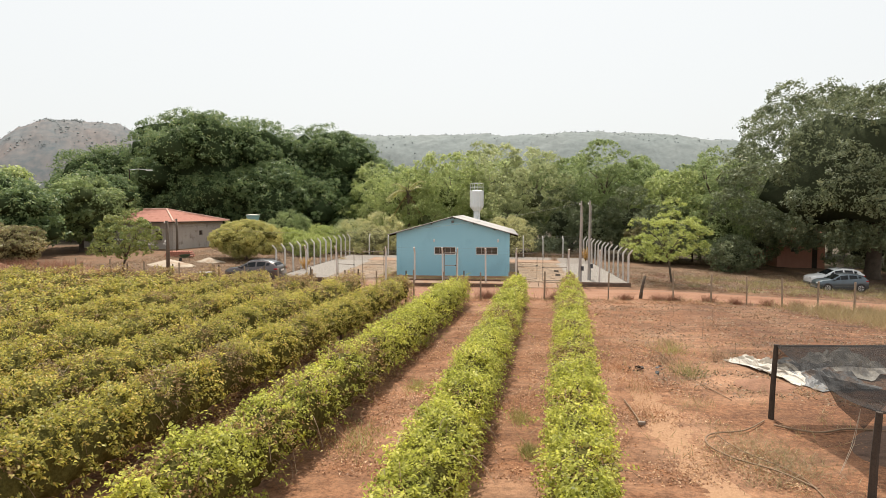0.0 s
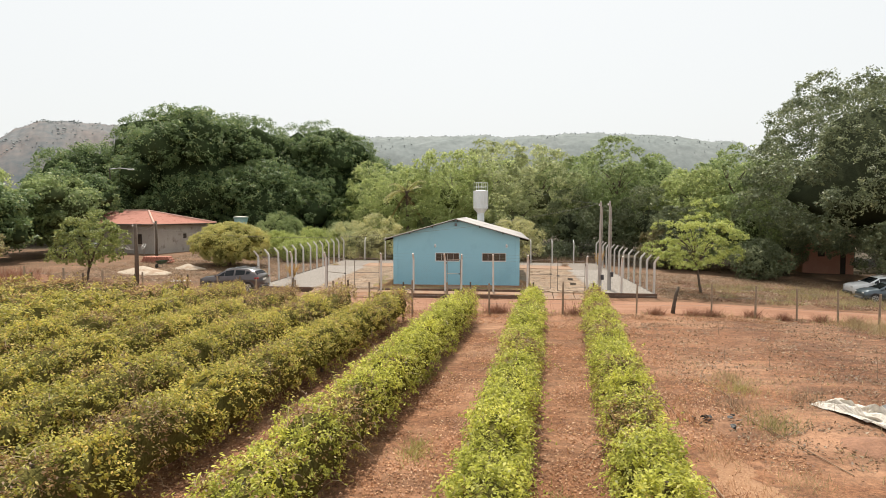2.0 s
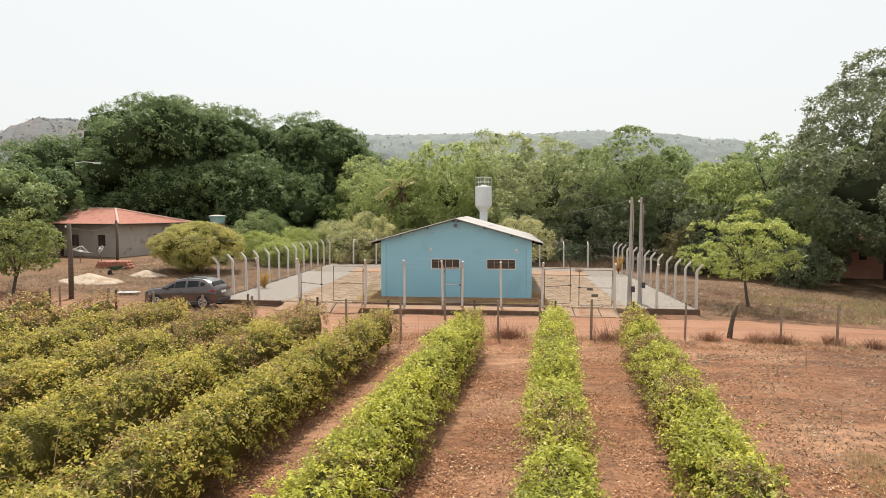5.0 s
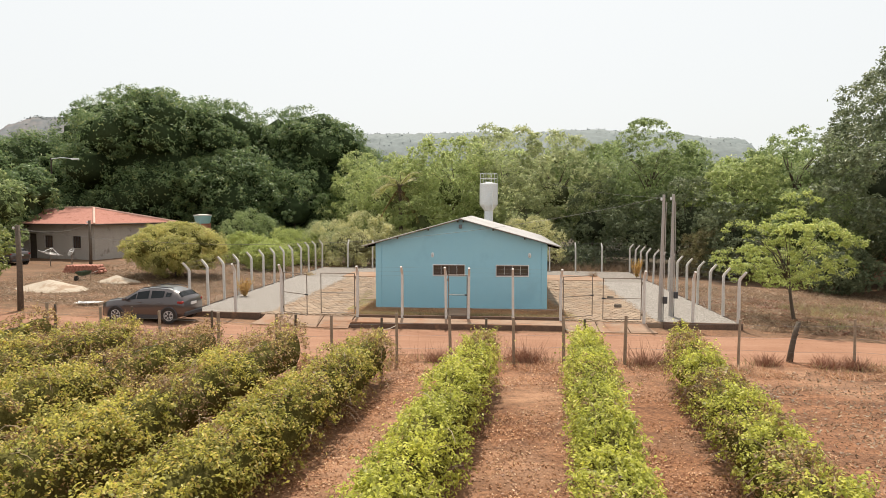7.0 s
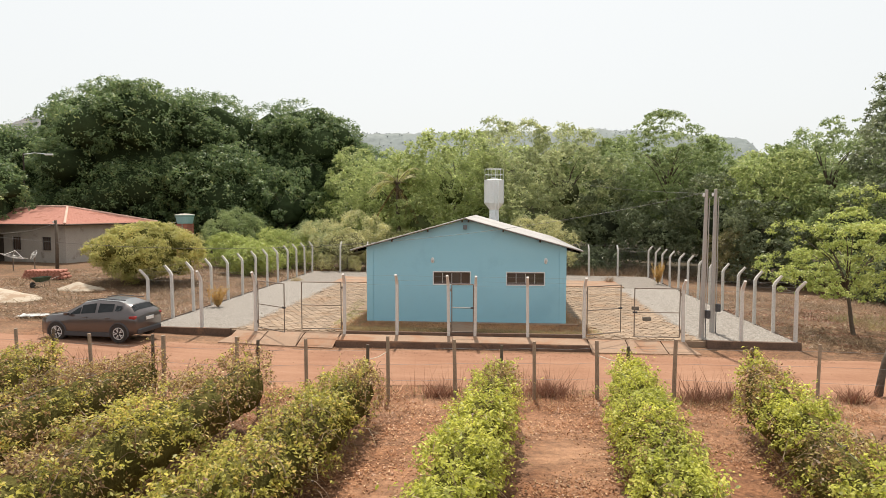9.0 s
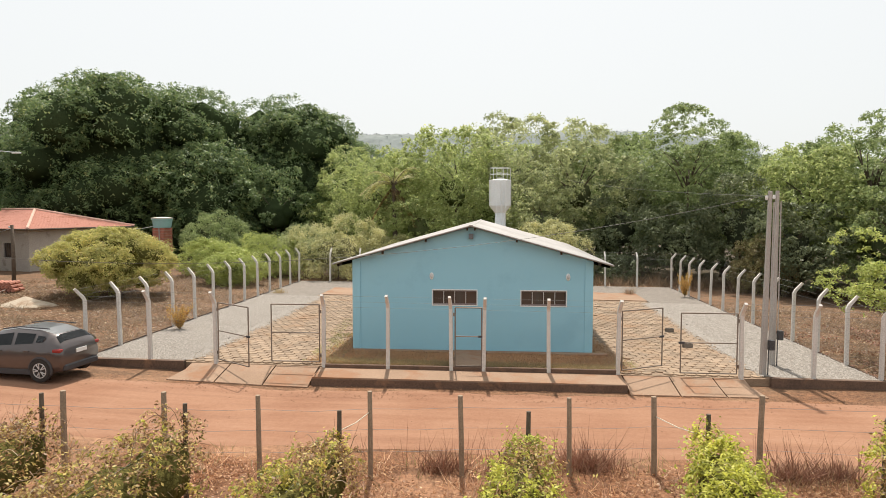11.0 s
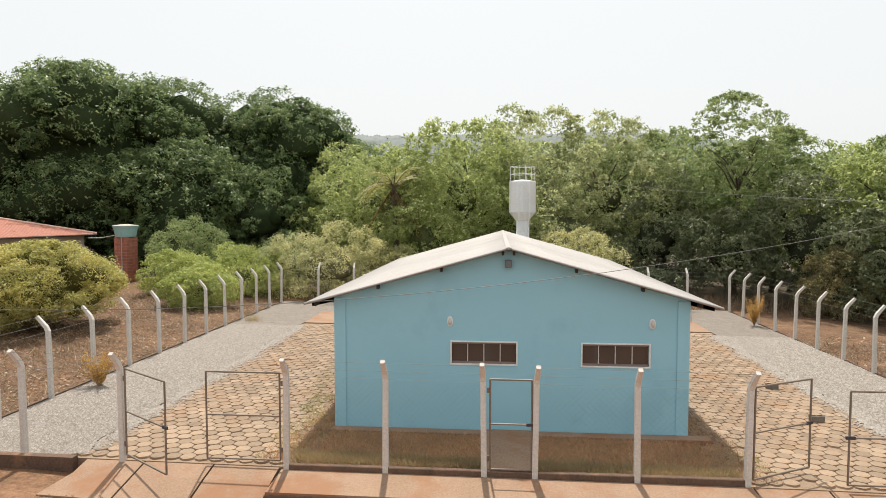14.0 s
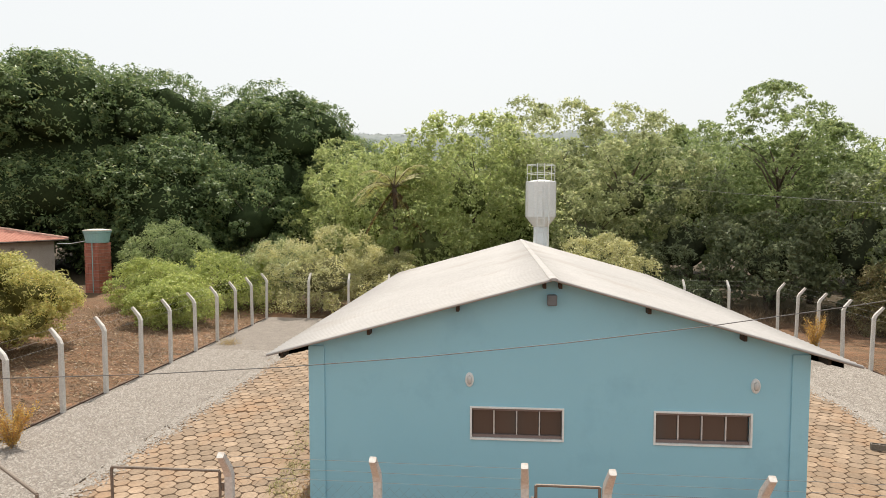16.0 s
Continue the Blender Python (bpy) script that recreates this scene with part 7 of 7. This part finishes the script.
sheet = thing("scrap_sheet", "crumpled white plastic sheet on the verge", "plastic sheet", (-16.95, -1.0, float(gz(-16.95, 0))), 10)
bm = bmesh.new()
g = [[bm.verts.new((i * 0.16 - 0.6, j * 0.14 - 0.3, 0.05 + 0.09 * noise.noise((i * 0.6, j * 0.6, 1)) + 0.04)) for j in range(5)] for i in range(8)]
for i in range(7):
    for j in range(4):
        bm.faces.new((g[i][j], g[i + 1][j], g[i + 1][j + 1], g[i][j + 1]))
bmesh.ops.solidify(bm, geom=bm.faces[:], thickness=0.01)
part("sheet", bm, M_WHITE, sheet)

# ---- brick cottage under the trees ----
def cottage():
    root = thing("brick_cottage", "small red-brown cottage with a mossy tile roof", "house", (34.2, 25.0, float(gz(34.2, 25)) + 0.75), 10)
    part("front_wall", box(bmesh.new(), -2.6, 1.2, 0, 0.15, -1.1, 2.5), M_ADOBE, root)
    part("front_wall", box(bmesh.new(), 1.8, 2.6, 0, 0.15, -1.1, 2.5), M_ADOBE, root)
    part("lintel", box(bmesh.new(), 1.2, 1.8, 0, 0.15, 2.0, 2.5), M_ADOBE, root)
    for x in (-2.6, 2.45):
        part("side_wall", box(bmesh.new(), x, x + 0.15, 0.15, 4, -1.1, 2.5), M_ADOBE, root)
    part("rear_wall", box(bmesh.new(), -2.6, 2.6, 4, 4.15, -1.1, 2.5), M_ADOBE, root)
    part("door", box(bmesh.new(), 1.2, 1.8, 0.05, 0.1, -1.1, 2.0), M_DARKWOOD, root)
    part("window", box(bmesh.new(), -1.1, -0.4, -0.02, 0.0, 0.9, 1.7), M_DARKWOOD, root, "dark shuttered window")
    for y0, up in ((-0.5, (0, 2.6, 0.95)), (4.65, (0, -2.55, 0.95))):
        bm = bmesh.new()
        ribbed_slope(bm, (-3.1, y0, 2.4), (3.1, y0, 2.4), up, 0, 0)
        part("roof_slope", bm, M_TILE, root, "dull clay tiles")


M_ADOBE = surface("red_adobe", (0.52, 0.25, 0.18), (0.64, 0.33, 0.24), 1.0, 18, 0.95, 0.3)
cottage()


# ---- shade-cloth frame at the field edge ----
def shade_frame():
    root = thing("shade_frame", "rough pole frame draped with torn black shade cloth", "shade structure", (0, 0, 0))
    for x, y, z in ((9.38, -28.05, 1.38), (9.3, -32.15, 1.12), (15.2, -27.6, 1.4), (15.2, -32.2, 1.2), (12.3, -27.8, 1.38)):
        part("pole", tube(bmesh.new(), [(x - 0.03, y, -0.6), (x, y + 0.01, 0.4), (x + 0.04, y, z)], [0.07, 0.062, 0.055], 8), M_DARKWOOD, root)
    part("ridge_wire", tube(bmesh.new(), [(9.4, -28.05, 1.34), (12.3, -27.8, 1.33), (15.2, -27.6, 1.36)], 0.012, 5), M_DARKWOOD, root)
    part("ridge_wire", tube(bmesh.new(), [(9.33, -32.15, 1.1), (15.2, -32.2, 1.18)], 0.012, 5), M_DARKWOOD, root)
    part("guy_rope", tube(bmesh.new(), [(9.9, -30.6, 0.7), (9.6, -30.9, 0.1), (9.25, -31.2, -0.34)], 0.004, 5), M_SAND, root, "pale guy rope")
    part("guy_rope", tube(bmesh.new(), [(9.9, -30.6, 0.7), (9.7, -30.8, 0.1), (9.4, -31.0, -0.34)], 0.004, 5), M_SAND, root)

    def cloth(name, fn, nu, nv):
        bm = bmesh.new()
        g = [[bm.verts.new(fn(i / nu, j / nv)) for j in range(nv + 1)] for i in range(nu + 1)]
        for i in range(nu):
            for j in range(nv):
                bm.faces.new((g[i][j], g[i + 1][j], g[i + 1][j + 1], g[i][j + 1]))
        return part(name, bm, M_NET, root, "sagging black shade cloth", True)

    def roof(u, v):
        x = 9.4 + 5.8 * u
        y = -28.0 + 0.4 * u - 4.15 * v
        sag = 0.45 * math.sin(math.pi * v) * (0.6 + 0.6 * math.exp(-((u - 0.12) / 0.12) ** 2)) + 0.12 * math.sin(math.pi * 3 * u) ** 2 * math.sin(math.pi * v)
        return (x + 0.25 * math.sin(math.pi * v) * (1 - u), y, 1.37 - 0.24 * v - sag + 0.04 * noise.noise((u * 8, v * 6, 1)))

    def back(u, v):
        return (9.42 + 5.7 * u, -27.98 + 0.38 * u + 0.12 * v, 1.36 - 0.75 * v * (0.75 + 0.3 * noise.noise((u * 5, 0, 3))) + 0.02 * noise.noise((u * 9, v * 5, 2)))
    cloth("roof_cloth", roof, 30, 16)
    cloth("back_cloth", back, 26, 6)
    # torn corner hanging from the near edge
    bm = bmesh.new()
    a = [bm.verts.new(p) for p in ((9.85, -29.2, 0.98), (10.9, -30.0, 0.86), (10.25, -30.1, 0.15), (10.0, -29.6, 0.45))]
    bm.faces.new((a[0], a[1], a[2], a[3]))
    part("torn_corner", bm, M_NET, root, "torn hanging corner of cloth")


shade_frame()


def tarp_heap(x, y, rx, ry, h, material, seed, turn, label):
    root = thing("tarpaulin", label, "tarpaulin", (x, y, -0.36), turn)
    n, m = 44, 26
    bm = bmesh.new()
    g = []
    for i in range(n + 1):
        row = []
        for j in range(m + 1):
            u, v = 2 * i / n - 1, 2 * j / m - 1
            e = max(0.0, 1 - (abs(u) ** 2.2 + abs(v) ** 2.2) * 0.75)
            z = 0.03 + h * e * (0.6 + 0.9 * noise.noise((u * 3.4, v * 3.4, seed))) + 0.12 * abs(noise.noise((u * 8, v * 8, seed + 1))) * (0.3 + e)
            row.append(bm.verts.new((u * rx + 0.2 * noise.noise((u * 3, v * 3, seed + 5)), v * ry + 0.2 * noise.noise((u * 3, v * 3, seed + 7)), max(0.02, z))))
        g.append(row)
    for i in range(n):
        for j in range(m):
            bm.faces.new((g[i][j], g[i + 1][j], g[i + 1][j + 1], g[i][j + 1]))
    part("sheet", bm, material, root)


tarp_heap(11.2, -23.6, 0.42, 1.6, 0.3, M_TARP, 3, 20, "crumpled dusty white tarpaulin on the soil")
tarp_heap(12.1, -24.1, 0.9, 1.5, 0.38, M_TARPGREY, 5, 15, "shiny grey plastic sheet heaped on soil")
tarp_heap(13.4, -23.2, 0.8, 1.1, 0.55, M_TARP, 9, 40, "crumpled dusty white tarpaulin on the soil")
# soil colour darkened to carry the shadow of the cloth above
M_NETSHADE = surface("net_shade_soil", (0.055, 0.032, 0.022), (0.13, 0.075, 0.05), 2.5, 14, 0.95, 0.6, depth=0.05)
mound("plant_bed", "raised soil bed, the cloth's shadow painted into its dark colour", "soil bed", 12.9, -30.0, 3.1, 1.9, 0.22, M_NETSHADE, 21)
mound("soil_mound", "low heap of red crumbly soil by the tarpaulins", "soil mound", 10.3, -25.2, 0.9, 0.7, 0.22, M_REDSOIL, 22)


def ground_hose(pts, r, label):
    root = thing("garden_hose", label, "hose")
    P = [Vector((x, y, -0.32)) for x, y in pts]
    out = []
    for i in range(len(P) - 1):
        p0, p1, p2, p3 = P[max(i - 1, 0)], P[i], P[i + 1], P[min(i + 2, len(P) - 1)]
        for s in np.linspace(0, 1, 6)[:-1]:
            out.append(0.5 * ((2 * p1) + (p2 - p0) * s + (2 * p0 - 5 * p1 + 4 * p2 - p3) * s * s + (3 * p1 - p0 - 3 * p2 + p3) * s ** 3))
    part("hose", tube(bmesh.new(), out, r * 0.75, 6), M_DRIP, root)


ground_hose([(9.1, -28.3), (8.4, -29.0), (7.6, -29.3), (7.35, -29.9), (7.6, -30.6), (8.2, -31.2), (8.6, -32.0)], 0.022, "brown irrigation hose curled on the soil")
ground_hose([(9.2, -28.6), (9.9, -29.0), (10.8, -28.7), (11.9, -28.9)], 0.028, "dark irrigation hose lying under the cloth")
ground_hose([(7.7, -29.2), (7.9, -30.2), (8.5, -31.4), (8.4, -33.0)], 0.014, "thin pale hose across the dry grass")
ground_hose([(8.9, -18.6), (8.3, -20.2), (8.5, -21.8), (8.2, -23.0), (8.6, -25.0), (9.0, -27.0)], 0.014, "thin drip line across the bare field")

hoe = thing("garden_hoe", "long-handled hoe lying on the soil", "hoe", (6.25, -27.9, -0.31), 92)
part("shaft", tube(bmesh.new(), [(-0.85, 0.02, 0.02), (0.0, 0.0, 0.03), (0.8, 0.0, 0.04)], 0.017, 7), M_DRIP, hoe, "brown wooden shaft")
part("blade", box(bmesh.new(), -0.93, -0.84, -0.08, 0.08, -0.02, 0.05, 0.008), M_STEEL, hoe, "rusty iron blade")


def char_patch(x, y):
    root = thing("burnt_rubbish", "black charred plastic scraps on the soil", "burnt rubbish", (x, y, -0.34))
    rng = random.Random(31)
    for k in range(16):
        bm = bmesh.new()
        s = rng.uniform(0.04, 0.12)
        vs = [bm.verts.new((s * math.cos(a) * rng.uniform(0.6, 1.2), s * math.sin(a) * rng.uniform(0.5, 1.0), rng.uniform(0.0, 0.07))) for a in np.linspace(0, 2 * math.pi, 8)[:-1]]
        bm.faces.new(vs)
        bmesh.ops.solidify(bm, geom=bm.faces[:], thickness=0.02)
        p = part("scrap", bm, M_ASH, root)
        p.matrix_basis = pose(rng.gauss(0, 0.28), rng.gauss(0, 0.22), 0.02, rng.uniform(-20, 20), rng.uniform(-20, 20), rng.uniform(0, 360))


char_patch(7.35, -23.8)
for k, (x, y, h) in enumerate(((10.6, -19.1, 0.75), (9.9, -17.4, 0.5), (10.9, -21.6, 0.45), (12.2, -15.4, 0.6), (13.4, -19.6, 0.7), (11.2, -13.0, 0.55))):
    st = thing("dry_stalk", "thin dry plant stalk standing in the field", "stalk", (x, y, -0.36), 40 * k, "dry stalks")
    part("stem", tube(bmesh.new(), [(0, 0, -0.05), (0.02, 0.01, h * 0.6), (0.05, 0, h)], [0.008, 0.006, 0.004], 5), M_WOOD, st)
    part("twig", tube(bmesh.new(), [(0.015, 0, h * 0.5), (0.12, 0.05, h * 0.75)], [0.004, 0.002], 4), M_WOOD, st)


M_BLOCK = surface("grimy_block", (0.12, 0.10, 0.085), (0.24, 0.205, 0.17), 3.0, 30, 0.95, 0.3)


def block_pile(x, y, turn):
    """A hollow block lying on the pavers."""
    root = thing("concrete_block", "hollow concrete block lying on the pavers", "concrete block", (x, y, yz(x)), turn, "loose blocks")
    root.matrix_basis = root.matrix_basis @ Matrix.Scale(0.8, 4)
    bm = bmesh.new()
    for a, b, c, d in ((-0.2, 0.2, -0.08, -0.055), (-0.2, 0.2, 0.055, 0.08), (-0.2, -0.17, -0.055, 0.055), (0.17, 0.2, -0.055, 0.055), (-0.012, 0.012, -0.055, 0.055)):
        box(bm, a, b, c, d, 0.0, 0.16)
    part("block", bm, M_BLOCK, root)


block_pile(7.25, 1.5, 10)
block_pile(7.4, 4.3, -15)

# ---- hexagonal pavers, last ----
def hex_mesh(r, t):
    bm = bmesh.new()
    ring = [math.pi / 3 * k + d for k in range(6) for d in (-0.2, 0.2)]
    top = [bm.verts.new((math.sin(a) * r * 0.88, math.cos(a) * r * 0.88, 0)) for a in ring]
    low = [bm.verts.new((math.sin(a) * r * 0.97, math.cos(a) * r * 0.97, -t * 0.6)) for a in ring]
    bm.faces.new(top[::-1])
    for k in range(12):
        j = (k + 1) % 12
        bm.faces.new((top[k], top[j], low[j], low[k]))
    bmesh.ops.recalc_face_normals(bm, faces=bm.faces[:])
    return mesh_of("paver", bm, M_PAVER)


FLAT = 0.30
HEX = hex_mesh(FLAT / math.sqrt(3) * 0.955, 0.06)
hv = np.array([v.co[:] for v in HEX.vertices])
hf = [tuple(p.vertices) for p in HEX.polygons]
rng_h = random.Random(21)
for bed, xa, xb in ((paving_w, HEX_L, -4.0), (paving_e, 4.0, HEX_R)):
    rest_v, rest_f = [], []
    row = 0
    y = FRONT + 0.22
    while y < 12.7:
        x = xa + FLAT * (0.1 if row % 2 else 0.6)
        while x < xb - FLAT * 0.4:
            if rng_h.random() > 0.012:
                m = pose(x + rng_h.uniform(-0.006, 0.006), y + rng_h.uniform(-0.006, 0.006), yz(x) - 0.012 + rng_h.uniform(-0.006, 0.006), rng_h.uniform(-1.2, 1.2), rng_h.uniform(-1.2, 1.2), rng_h.uniform(-5, 5))
                if y < -0.35:
                    p = new("paver", HEX)
                    p.parent = bed
                    p.matrix_basis = m
                else:
                    k = len(rest_v) * len(hv)
                    rest_v.append(np.array([(m @ Vector(v))[:] for v in hv]))
                    rest_f += [tuple(i + k for i in f) for f in hf]
            x += FLAT
        y += FLAT * math.sqrt(3) / 2
        row += 1
    me = bpy.data.meshes.new("far_pavers")
    me.from_pydata(np.concatenate(rest_v).tolist(), [], rest_f)
    me.materials.append(M_PAVERS)
    part("far_pavers", me, None, bed, kind="stuff")
